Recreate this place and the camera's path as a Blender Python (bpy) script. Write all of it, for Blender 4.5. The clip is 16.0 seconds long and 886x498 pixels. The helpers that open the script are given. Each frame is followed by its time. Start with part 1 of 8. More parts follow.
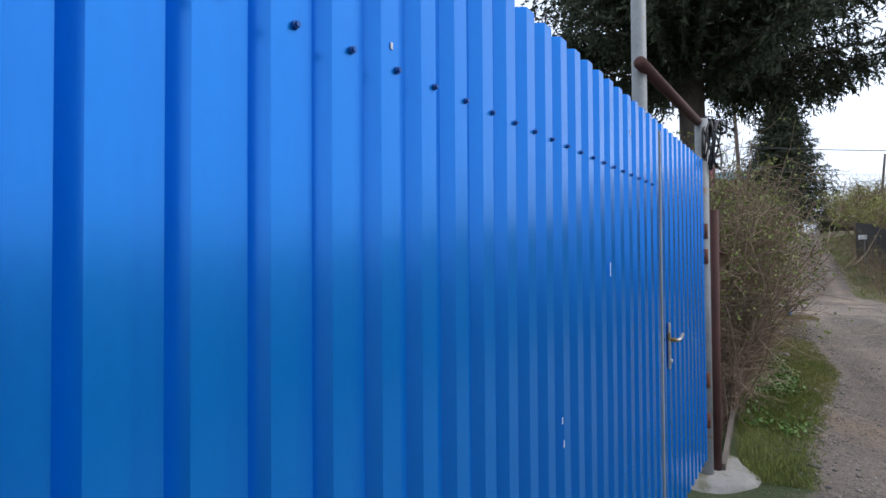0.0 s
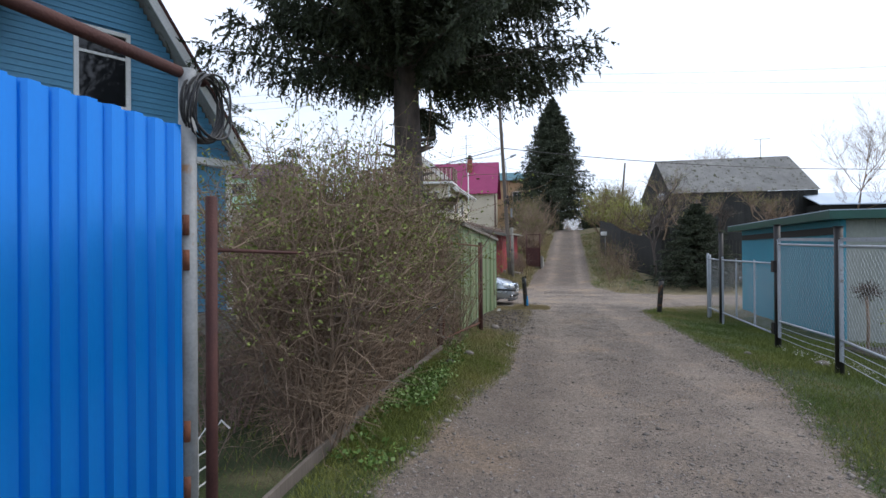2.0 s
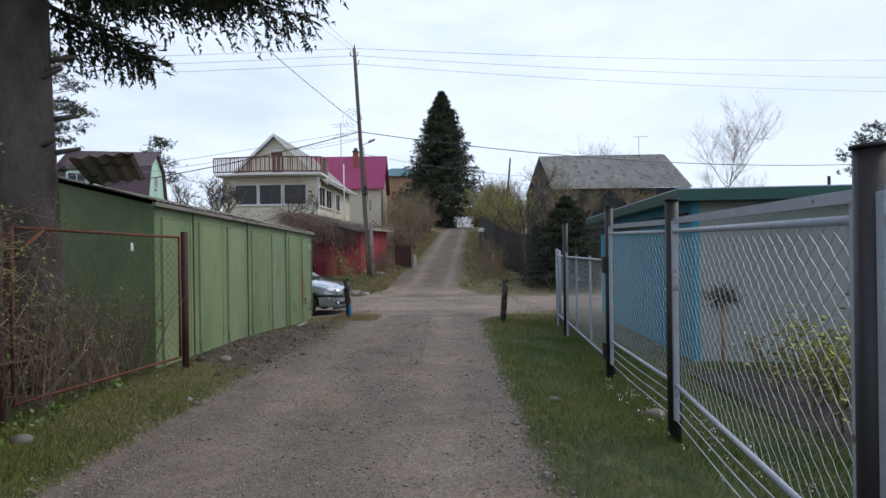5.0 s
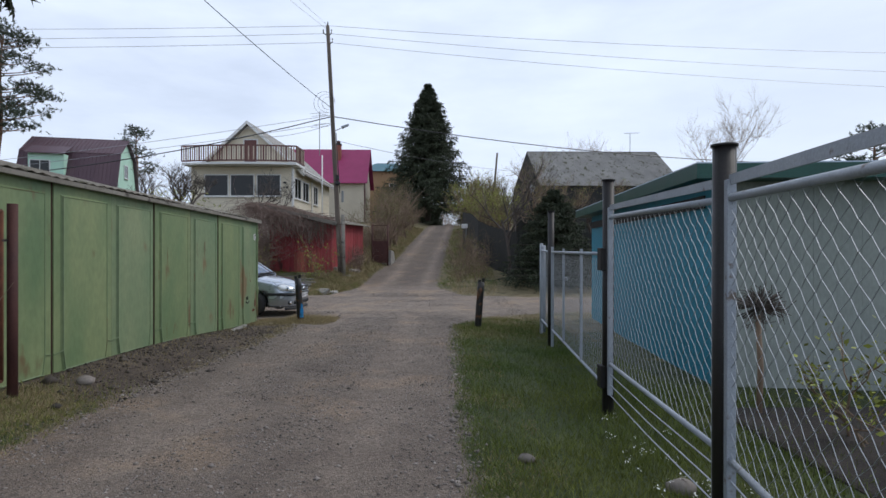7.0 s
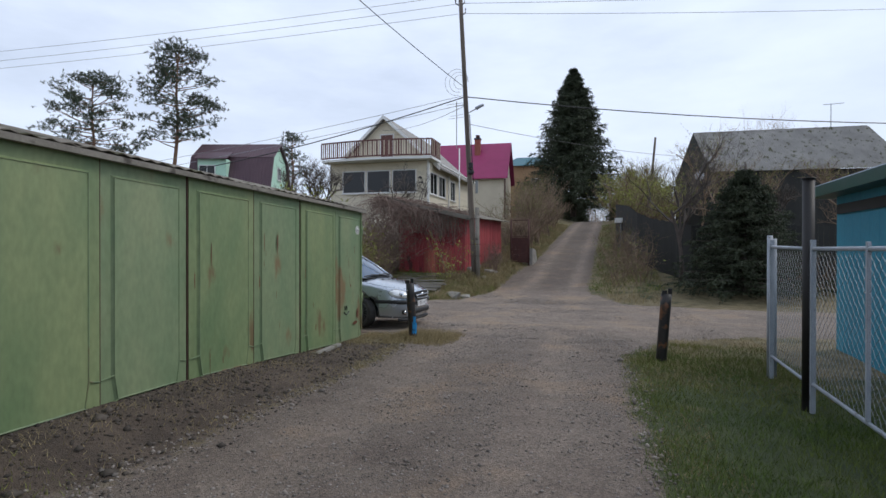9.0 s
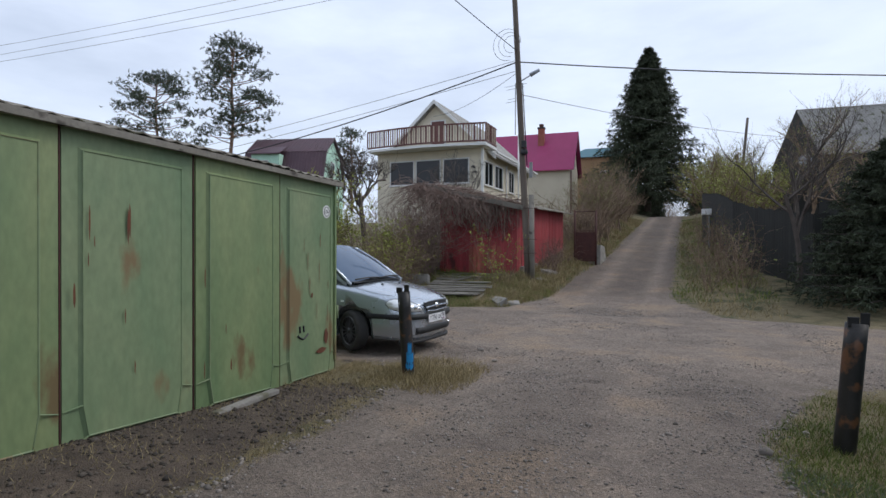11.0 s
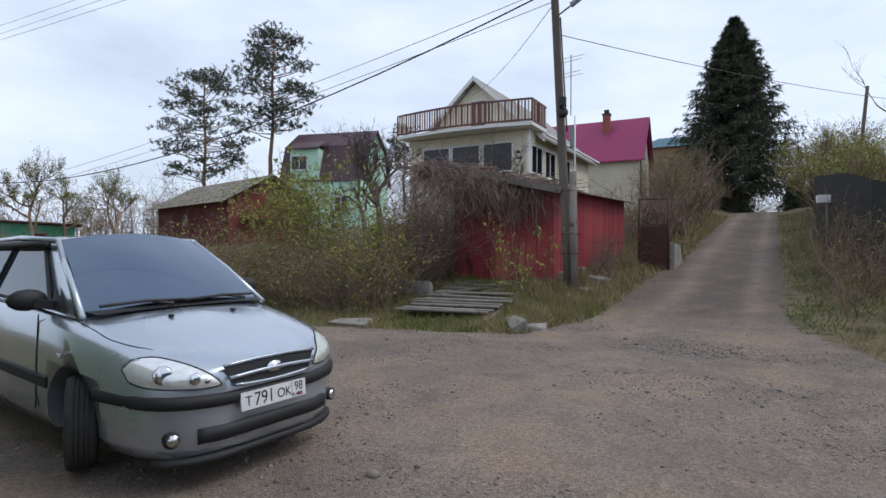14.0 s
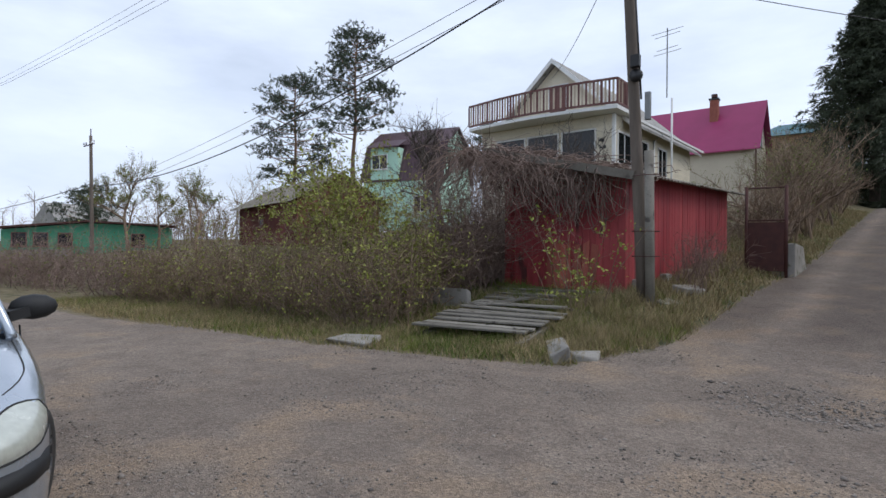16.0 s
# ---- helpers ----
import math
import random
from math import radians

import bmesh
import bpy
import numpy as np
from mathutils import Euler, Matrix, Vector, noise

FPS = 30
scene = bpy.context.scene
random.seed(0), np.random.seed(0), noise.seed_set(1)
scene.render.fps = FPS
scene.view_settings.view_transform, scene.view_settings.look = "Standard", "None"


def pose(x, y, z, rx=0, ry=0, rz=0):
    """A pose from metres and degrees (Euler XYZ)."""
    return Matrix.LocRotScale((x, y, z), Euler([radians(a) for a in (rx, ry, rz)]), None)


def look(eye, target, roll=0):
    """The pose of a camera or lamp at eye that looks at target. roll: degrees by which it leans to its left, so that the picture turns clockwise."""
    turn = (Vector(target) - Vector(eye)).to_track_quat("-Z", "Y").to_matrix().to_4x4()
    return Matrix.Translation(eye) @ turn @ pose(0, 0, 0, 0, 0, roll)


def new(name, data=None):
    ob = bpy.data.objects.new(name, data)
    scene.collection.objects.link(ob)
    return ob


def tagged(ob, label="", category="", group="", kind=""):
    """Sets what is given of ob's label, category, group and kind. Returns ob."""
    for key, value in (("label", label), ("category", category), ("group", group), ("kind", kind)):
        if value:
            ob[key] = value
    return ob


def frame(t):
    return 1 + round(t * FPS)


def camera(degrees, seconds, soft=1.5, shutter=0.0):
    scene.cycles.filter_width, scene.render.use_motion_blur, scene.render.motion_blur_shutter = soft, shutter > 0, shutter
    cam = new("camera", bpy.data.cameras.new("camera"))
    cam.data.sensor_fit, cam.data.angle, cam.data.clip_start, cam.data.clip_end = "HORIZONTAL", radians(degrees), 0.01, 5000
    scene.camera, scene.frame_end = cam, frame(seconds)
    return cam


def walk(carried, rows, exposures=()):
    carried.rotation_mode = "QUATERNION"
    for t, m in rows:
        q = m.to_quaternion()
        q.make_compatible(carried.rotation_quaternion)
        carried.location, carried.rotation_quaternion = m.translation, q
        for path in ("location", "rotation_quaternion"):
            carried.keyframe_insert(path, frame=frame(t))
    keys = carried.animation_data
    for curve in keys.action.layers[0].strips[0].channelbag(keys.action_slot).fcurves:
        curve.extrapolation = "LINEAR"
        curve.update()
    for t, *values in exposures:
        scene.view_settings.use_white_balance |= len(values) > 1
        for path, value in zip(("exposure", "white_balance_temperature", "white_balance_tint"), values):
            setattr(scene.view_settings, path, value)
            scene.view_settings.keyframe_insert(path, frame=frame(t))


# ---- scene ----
from mathutils.bvhtree import BVHTree

cam = camera(78.5, 16.0)
PATH = [
    (0, (0.110, 0.107, 1.240), (-0.858, 1.857, 1.279), -0.37),
    (0.5, (0.178, 0.176, 1.241), (-0.762, 1.941, 1.277), 0.28),
    (1, (0.583, 0.641, 1.262), (-0.349, 2.410, 1.281), -0.34),
    (1.5, (1.046, 1.262, 1.273), (0.364, 3.142, 1.278), -0.23),
    (2, (1.551, 1.772, 1.283), (1.224, 3.745, 1.291), -0.46),
    (2.5, (1.960, 2.379, 1.238), (1.736, 4.367, 1.248), -0.62),
    (3, (2.385, 3.003, 1.281), (2.278, 5.000, 1.289), -0.79),
    (3.5, (2.737, 3.679, 1.256), (2.641, 5.677, 1.263), -0.73),
    (4, (3.172, 4.324, 1.225), (3.135, 6.324, 1.232), -0.67),
    (4.5, (3.520, 4.980, 1.210), (3.513, 6.980, 1.214), -0.87),
    (7, (4.276, 7.452, 1.056), (4.326, 9.451, 1.053), 0.07),
    (7.5, (4.187, 8.224, 1.076), (4.065, 10.221, 1.069), -0.03),
    (8, (4.145, 9.058, 1.076), (3.875, 11.039, 1.069), 0.11),
    (8.5, (4.121, 9.914, 1.020), (3.774, 11.883, 1.016), 0.04),
    (9, (4.075, 10.738, 1.005), (3.609, 12.683, 0.997), 0.06),
    (11.5, (3.812, 15.054, 0.860), (3.037, 16.898, 0.847), 0.23),
    (12, (3.699, 15.878, 0.824), (2.830, 17.679, 0.812), 0.30),
    (12.5, (3.620, 16.734, 0.825), (2.712, 18.516, 0.810), 0.31),
    (13, (3.559, 17.560, 0.816), (2.636, 19.334, 0.802), 0.43),
    (13.5, (3.584, 18.381, 0.828), (2.663, 20.156, 0.814), 0.32),
    (14, (3.600, 19.137, 0.800), (2.673, 20.909, 0.791), 0.18),
    (14.5, (3.602, 19.877, 0.783), (2.676, 21.650, 0.772), 0.30),
    (15, (3.574, 20.502, 0.804), (2.606, 22.252, 0.800), 0.27),
    (15.5, (3.502, 21.155, 0.817), (2.444, 22.853, 0.809), 0.36),
    (16, (3.485, 21.744, 0.794), (2.259, 23.324, 0.787), 0.34),
]
walk(cam, [(t, look(eye, target, roll)) for t, eye, target, roll in PATH],
     [(0, 0.6), (1.5, 0.6), (2.5, 0.52), (4.5, 0.3), (7, 0.12), (9, 0.12), (12.5, 0.12), (16, 0.17)])

# ---- world, sun, exposure ----
SUN_EL, SUN_AZ = 48.0, 62.0
world = bpy.data.worlds.new("world")
scene.world = world
world.use_nodes = True
wn, wl = world.node_tree.nodes, world.node_tree.links
wn.clear()
w_out = wn.new("ShaderNodeOutputWorld")
w_bg = wn.new("ShaderNodeBackground")
w_sky = wn.new("ShaderNodeTexSky")
w_sky.sky_type, w_sky.sun_disc = "NISHITA", False
w_sky.sun_elevation, w_sky.sun_rotation = radians(SUN_EL), radians(SUN_AZ)
w_sky.air_density, w_sky.dust_density, w_sky.ozone_density = 1.0, 2.0, 1.5
w_co = wn.new("ShaderNodeTexCoord")
w_map = wn.new("ShaderNodeMapping")
w_map.inputs["Scale"].default_value = (1.0, 1.0, 3.2)
w_no = wn.new("ShaderNodeTexNoise")
w_no.inputs["Scale"].default_value, w_no.inputs["Detail"].default_value, w_no.inputs["Roughness"].default_value = 2.2, 7, 0.55
w_ramp = wn.new("ShaderNodeValToRGB")
w_ramp.color_ramp.elements[0].position, w_ramp.color_ramp.elements[0].color = 0.28, (0.6, 0.6, 0.6, 1)
w_ramp.color_ramp.elements[1].position, w_ramp.color_ramp.elements[1].color = 0.62, (0.97, 0.97, 0.97, 1)
w_cl = wn.new("ShaderNodeRGB")
w_cl.outputs[0].default_value = (9.0, 10.15, 12.4, 1)
w_mix = wn.new("ShaderNodeMixRGB")
wl.new(w_co.outputs["Generated"], w_map.inputs["Vector"])
wl.new(w_map.outputs["Vector"], w_no.inputs["Vector"])
wl.new(w_no.outputs["Fac"], w_ramp.inputs["Fac"])
wl.new(w_ramp.outputs["Color"], w_mix.inputs["Fac"])
wl.new(w_sky.outputs["Color"], w_mix.inputs["Color1"])
wl.new(w_cl.outputs[0], w_mix.inputs["Color2"])
wl.new(w_mix.outputs["Color"], w_bg.inputs["Color"])
w_bg.inputs["Strength"].default_value = 0.088
wl.new(w_bg.outputs["Background"], w_out.inputs["Surface"])

sun = new("sun", bpy.data.lights.new("sun", "SUN"))
sun.data.energy, sun.data.angle, sun.data.color = 1.0, radians(22), (1.0, 0.965, 0.92)
sun_dir = Vector((math.sin(radians(SUN_AZ)) * math.cos(radians(SUN_EL)), math.cos(radians(SUN_AZ)) * math.cos(radians(SUN_EL)), math.sin(radians(SUN_EL))))
sun.matrix_world = look(sun_dir * 100, (0, 0, 0))


# ---- materials ----
def paint(name, c1, c2, rough=0.7, metal=0.0, big=1.5, fine=40.0, bump=0.15, stretch=(1, 1, 1), stain=None, stain_at=0.62, stain_scale=3.0, vary=0.0, coat=0.0, rough_vary=0.1, grain=0.12):
    """A surface whose colour wanders between c1 and c2 at a large and a fine scale, with an optional stain of a third colour."""
    m = bpy.data.materials.new(name)
    m.use_nodes = True
    n, l = m.node_tree.nodes, m.node_tree.links
    b = n["Principled BSDF"]
    geo = n.new("ShaderNodeNewGeometry")
    mp = n.new("ShaderNodeMapping")
    mp.inputs["Scale"].default_value = stretch
    l.new(geo.outputs["Position"], mp.inputs["Vector"])

    def wave(scale, detail):
        t = n.new("ShaderNodeTexNoise")
        t.inputs["Scale"].default_value, t.inputs["Detail"].default_value = scale, detail
        l.new(mp.outputs["Vector"], t.inputs["Vector"])
        return t.outputs["Fac"]

    w1, w2 = wave(big, 4), wave(fine, 3)
    ramp = n.new("ShaderNodeMapRange")
    ramp.inputs["From Min"].default_value, ramp.inputs["From Max"].default_value = 0.3, 0.7
    l.new(w1, ramp.inputs["Value"])
    mix = n.new("ShaderNodeMixRGB")
    mix.inputs["Color1"].default_value, mix.inputs["Color2"].default_value = (*c1, 1), (*c2, 1)
    l.new(ramp.outputs["Result"], mix.inputs["Fac"])
    gain = n.new("ShaderNodeMapRange")
    gain.inputs["From Min"].default_value, gain.inputs["From Max"].default_value = 0.25, 0.75
    gain.inputs["To Min"].default_value, gain.inputs["To Max"].default_value = 1 - grain, 1 + grain
    l.new(w2, gain.inputs["Value"])
    tone = n.new("ShaderNodeMixRGB")
    tone.blend_type, tone.inputs["Fac"].default_value = "MULTIPLY", 1.0
    l.new(mix.outputs["Color"], tone.inputs["Color1"])
    l.new(gain.outputs["Result"], tone.inputs["Color2"])
    col = tone.outputs["Color"]
    if vary:
        info = n.new("ShaderNodeObjectInfo")
        isl = n.new("ShaderNodeMath")
        isl.operation = "FRACT"
        add = n.new("ShaderNodeMath")
        add.operation = "ADD"
        l.new(info.outputs["Random"], add.inputs[0])
        l.new(geo.outputs["Random Per Island"], add.inputs[1])
        l.new(add.outputs[0], isl.inputs[0])
        vr = n.new("ShaderNodeMapRange")
        vr.inputs["To Min"].default_value, vr.inputs["To Max"].default_value = 1 - vary, 1 + vary
        l.new(isl.outputs[0], vr.inputs["Value"])
        vm = n.new("ShaderNodeMixRGB")
        vm.blend_type, vm.inputs["Fac"].default_value = "MULTIPLY", 1.0
        l.new(col, vm.inputs["Color1"])
        l.new(vr.outputs["Result"], vm.inputs["Color2"])
        col = vm.outputs["Color"]
    if stain:
        w3 = wave(stain_scale, 6)
        sr = n.new("ShaderNodeMapRange")
        sr.inputs["From Min"].default_value, sr.inputs["From Max"].default_value = stain_at, stain_at + 0.07
        l.new(w3, sr.inputs["Value"])
        sm = n.new("ShaderNodeMixRGB")
        sm.inputs["Color2"].default_value = (*stain, 1)
        l.new(col, sm.inputs["Color1"])
        l.new(sr.outputs["Result"], sm.inputs["Fac"])
        col = sm.outputs["Color"]
    l.new(col, b.inputs["Base Color"])
    rr = n.new("ShaderNodeMapRange")
    rr.inputs["To Min"].default_value, rr.inputs["To Max"].default_value = max(0.03, rough - rough_vary), min(1, rough + rough_vary)
    l.new(w1, rr.inputs["Value"])
    l.new(rr.outputs["Result"], b.inputs["Roughness"])
    b.inputs["Metallic"].default_value = metal
    if coat:
        b.inputs["Coat Weight"].default_value, b.inputs["Coat Roughness"].default_value = coat, 0.1
    if bump:
        bp = n.new("ShaderNodeBump")
        bp.inputs["Strength"].default_value, bp.inputs["Distance"].default_value = bump, 0.01
        l.new(w2, bp.inputs["Height"])
        l.new(bp.outputs["Normal"], b.inputs["Normal"])
    return m


BLUE_SHEET = paint("blue_sheet_paint", (0.0, 0.185, 0.63), (0.0, 0.20, 0.67), 0.22, 0.45, 0.9, 90, 0.0, (1, 1, 0.3), rough_vary=0.04, coat=0.12, grain=0.03)
GREEN_PANEL = paint("old_green_paint", (0.125, 0.195, 0.09), (0.235, 0.28, 0.13), 0.52, 0.0, 1.7, 24, 0.08, (1, 1, 0.45), (0.15, 0.11, 0.05), 0.60, 2.6, grain=0.12)
GREEN_PALE = paint("faded_green_paint", (0.15, 0.22, 0.115), (0.235, 0.28, 0.15), 0.55, 0.0, 1.9, 24, 0.08, (1, 1, 0.45), (0.19, 0.135, 0.065), 0.585, 2.4, grain=0.12)
RUST = paint("rust", (0.10, 0.035, 0.02), (0.17, 0.06, 0.03), 0.85, 0.1, 6, 70, 0.4)
RUST_DARK = paint("dark_rust", (0.055, 0.02, 0.018), (0.09, 0.035, 0.028), 0.75, 0.2, 6, 70, 0.3)
BLACK_PAINT = paint("black_pipe_paint", (0.008, 0.007, 0.007), (0.015, 0.012, 0.011), 0.55, 0.0, 5, 60, 0.12)
GREY_PAINT = paint("grey_fence_paint", (0.30, 0.33, 0.37), (0.38, 0.41, 0.45), 0.5, 0.1, 6, 80, 0.15, stain=(0.16, 0.13, 0.11), stain_at=0.66, stain_scale=14)
GREY_PIPE = paint("grey_pipe_paint", (0.18, 0.19, 0.195), (0.26, 0.27, 0.272), 0.6, 0.1, 5, 60, 0.2, stain=(0.2, 0.12, 0.07), stain_at=0.64, stain_scale=9)
WIRE = paint("galvanised_wire", (0.28, 0.295, 0.31), (0.36, 0.375, 0.39), 0.45, 0.5, 8, 90, 0.0)
WIRE_OLD = paint("rusty_wire", (0.09, 0.05, 0.035), (0.13, 0.07, 0.05), 0.8, 0.3, 8, 90, 0.0)
CABLE = paint("black_cable", (0.012, 0.012, 0.013), (0.02, 0.02, 0.022), 0.5, 0, 8, 60, 0.0)
WIRE_ALU = paint("aluminium_line", (0.3, 0.31, 0.33), (0.36, 0.37, 0.39), 0.5, 0.4, 8, 60, 0.0)
SLATE = paint("asbestos_slate", (0.24, 0.23, 0.215), (0.34, 0.325, 0.30), 0.9, 0, 1.2, 22, 0.3, stain=(0.10, 0.10, 0.06), stain_at=0.58, stain_scale=3.5)
SLATE_BROWN = paint("weathered_slate", (0.17, 0.15, 0.12), (0.26, 0.235, 0.195), 0.9, 0, 1.5, 26, 0.3, stain=(0.07, 0.065, 0.035), stain_at=0.55, stain_scale=4)
SIDING_BLUE = paint("blue_board_paint", (0.075, 0.24, 0.38), (0.09, 0.27, 0.42), 0.6, 0, 1.3, 40, 0.15, (0.5, 0.5, 3), vary=0.08)
SIDING_CREAM = paint("cream_siding", (0.62, 0.56, 0.43), (0.68, 0.62, 0.49), 0.6, 0, 1, 30, 0.08, vary=0.05)
SIDING_CREAM_2 = paint("pale_plaster", (0.50, 0.44, 0.34), (0.56, 0.50, 0.39), 0.85, 0, 1, 20, 0.2)
SIDING_MINT = paint("mint_siding", (0.42, 0.66, 0.52), (0.48, 0.72, 0.58), 0.6, 0, 1, 30, 0.08, vary=0.05)
WHITE_TRIM = paint("white_trim", (0.66, 0.66, 0.64), (0.74, 0.74, 0.72), 0.5, 0, 2, 40, 0.08)
RED_BOARD = paint("old_red_paint", (0.25, 0.028, 0.036), (0.35, 0.052, 0.056), 0.62, 0, 0.9, 26, 0.2, (1, 1, 0.25), (0.11, 0.03, 0.03), 0.6, 3, vary=0.12)
BARN_RED = paint("dark_red_boards", (0.13, 0.025, 0.02), (0.19, 0.045, 0.03), 0.75, 0, 1, 26, 0.25, vary=0.15)
MAUVE_ROOF = paint("mauve_metal_tile", (0.08, 0.042, 0.055), (0.105, 0.058, 0.07), 0.5, 0.1, 1, 30, 0.1)
PINK_ROOF = paint("raspberry_metal_roof", (0.25, 0.015, 0.085), (0.29, 0.025, 0.105), 0.45, 0.1, 1, 30, 0.06)
TEAL_ROOF = paint("teal_metal_roof", (0.01, 0.10, 0.13), (0.015, 0.12, 0.15), 0.45, 0.1, 1, 30, 0.06)
TEAL_WALL = paint("turquoise_paint", (0.02, 0.20, 0.29), (0.03, 0.24, 0.33), 0.6, 0, 1.2, 30, 0.12, (1, 1, 0.4))
SHED_GREY = paint("pale_shed_boards", (0.23, 0.26, 0.235), (0.28, 0.305, 0.275), 0.75, 0, 1.2, 30, 0.12, (1, 1, 0.4))
GREEN_FASCIA = paint("dark_green_metal", (0.008, 0.06, 0.045), (0.012, 0.08, 0.06), 0.4, 0.1, 2, 40, 0.06)
GREEN_HUT = paint("bright_green_boards", (0.05, 0.26, 0.15), (0.07, 0.30, 0.18), 0.7, 0, 1, 30, 0.15, vary=0.08)
BROWN_WOOD = paint("brown_rail_paint", (0.11, 0.04, 0.035), (0.15, 0.06, 0.05), 0.6, 0, 3, 40, 0.2)
PALE_WOOD = paint("pale_baluster_wood", (0.40, 0.33, 0.25), (0.48, 0.40, 0.31), 0.7, 0, 3, 40, 0.2)
OLD_WOOD = paint("weathered_wood", (0.16, 0.145, 0.12), (0.26, 0.24, 0.205), 0.9, 0, 2, 36, 0.4, (1, 1, 1), (0.07, 0.06, 0.05), 0.6, 5, vary=0.2)
POLE_WOOD = paint("pole_wood", (0.10, 0.08, 0.065), (0.17, 0.14, 0.115), 0.9, 0, 2, 40, 0.5, (1, 1, 0.12), vary=0.1)
# blackened wood, also used for near-black sheets that stand in for shade
DARK_BOARD_AND_SHADE = paint("blackened_boards_and_shade", (0.012, 0.013, 0.012), (0.025, 0.026, 0.023), 0.75, 0, 1.5, 30, 0.2, vary=0.2)
CONCRETE = paint("concrete", (0.20, 0.188, 0.168), (0.32, 0.30, 0.27), 0.9, 0, 2.5, 35, 0.5, stain=(0.14, 0.13, 0.09), stain_at=0.58, stain_scale=4)
BRICK_RED = paint("chimney_brick", (0.24, 0.07, 0.05), (0.30, 0.10, 0.07), 0.85, 0, 6, 40, 0.3)
BARK = paint("spruce_bark", (0.05, 0.038, 0.032), (0.115, 0.092, 0.078), 0.95, 0, 5, 34, 1.0, (1, 1, 0.5), (0.06, 0.06, 0.045), 0.6, 7)
BARK_PINE = paint("pine_bark", (0.16, 0.10, 0.07), (0.24, 0.14, 0.09), 0.95, 0, 1, 20, 0.6)
TWIG = paint("bare_twig", (0.14, 0.098, 0.068), (0.27, 0.19, 0.128), 0.9, 0, 3, 60, 0.0, vary=0.3)
TWIG_DARK = paint("dark_branch", (0.06, 0.048, 0.042), (0.11, 0.09, 0.075), 0.9, 0, 3, 60, 0.0, vary=0.25)
TWIG_RED = paint("reddish_vine", (0.145, 0.098, 0.08), (0.26, 0.185, 0.15), 0.9, 0, 3, 60, 0.0, vary=0.3)
NEEDLE = paint("spruce_needles", (0.024, 0.034, 0.016), (0.046, 0.058, 0.028), 0.8, 0, 2, 20, 0.0, vary=0.4)
NEEDLE_PINE = paint("pine_needles", (0.045, 0.062, 0.040), (0.075, 0.095, 0.062), 0.8, 0, 1, 10, 0.0, vary=0.35)
LEAF_BUD = paint("young_leaves", (0.19, 0.22, 0.03), (0.30, 0.31, 0.06), 0.7, 0, 2, 20, 0.0, vary=0.35)
LEAF_OLIVE = paint("olive_buds", (0.11, 0.145, 0.025), (0.20, 0.215, 0.05), 0.75, 0, 2, 20, 0.0, vary=0.35)
LEAF_GREEN = paint("fresh_green_leaves", (0.075, 0.145, 0.022), (0.125, 0.20, 0.04), 0.6, 0, 2, 20, 0.0, vary=0.3)
GRASS_MAT = paint("grass_blades", (0.075, 0.12, 0.013), (0.16, 0.175, 0.03), 0.7, 0, 0.7, 6, 0.0, vary=0.35)
GRASS_STRIP = paint("mossy_strip_grass", (0.10, 0.14, 0.018), (0.20, 0.20, 0.045), 0.7, 0, 0.7, 6, 0.0, vary=0.35)
DRY_GRASS = paint("dry_grass", (0.24, 0.19, 0.09), (0.33, 0.26, 0.14), 0.85, 0, 1, 8, 0.0, vary=0.3)
STONE = paint("gravel_stone", (0.15, 0.128, 0.11), (0.27, 0.237, 0.208), 0.9, 0, 4, 50, 0.3, vary=0.45)
PETAL = paint("white_petal", (0.72, 0.72, 0.66), (0.8, 0.8, 0.74), 0.7, 0, 3, 20, 0.0)


def pane_material(name):
    """A window pane: opaque reflecting glass, whose dark colour stands in for the dim room."""
    m = bpy.data.materials.new(name)
    m.use_nodes = True
    b = m.node_tree.nodes["Principled BSDF"]
    b.inputs["Base Color"].default_value = (0.012, 0.013, 0.015, 1)
    b.inputs["Roughness"].default_value, b.inputs["IOR"].default_value = 0.04, 1.45
    return m


PANE = pane_material("reflecting_pane")


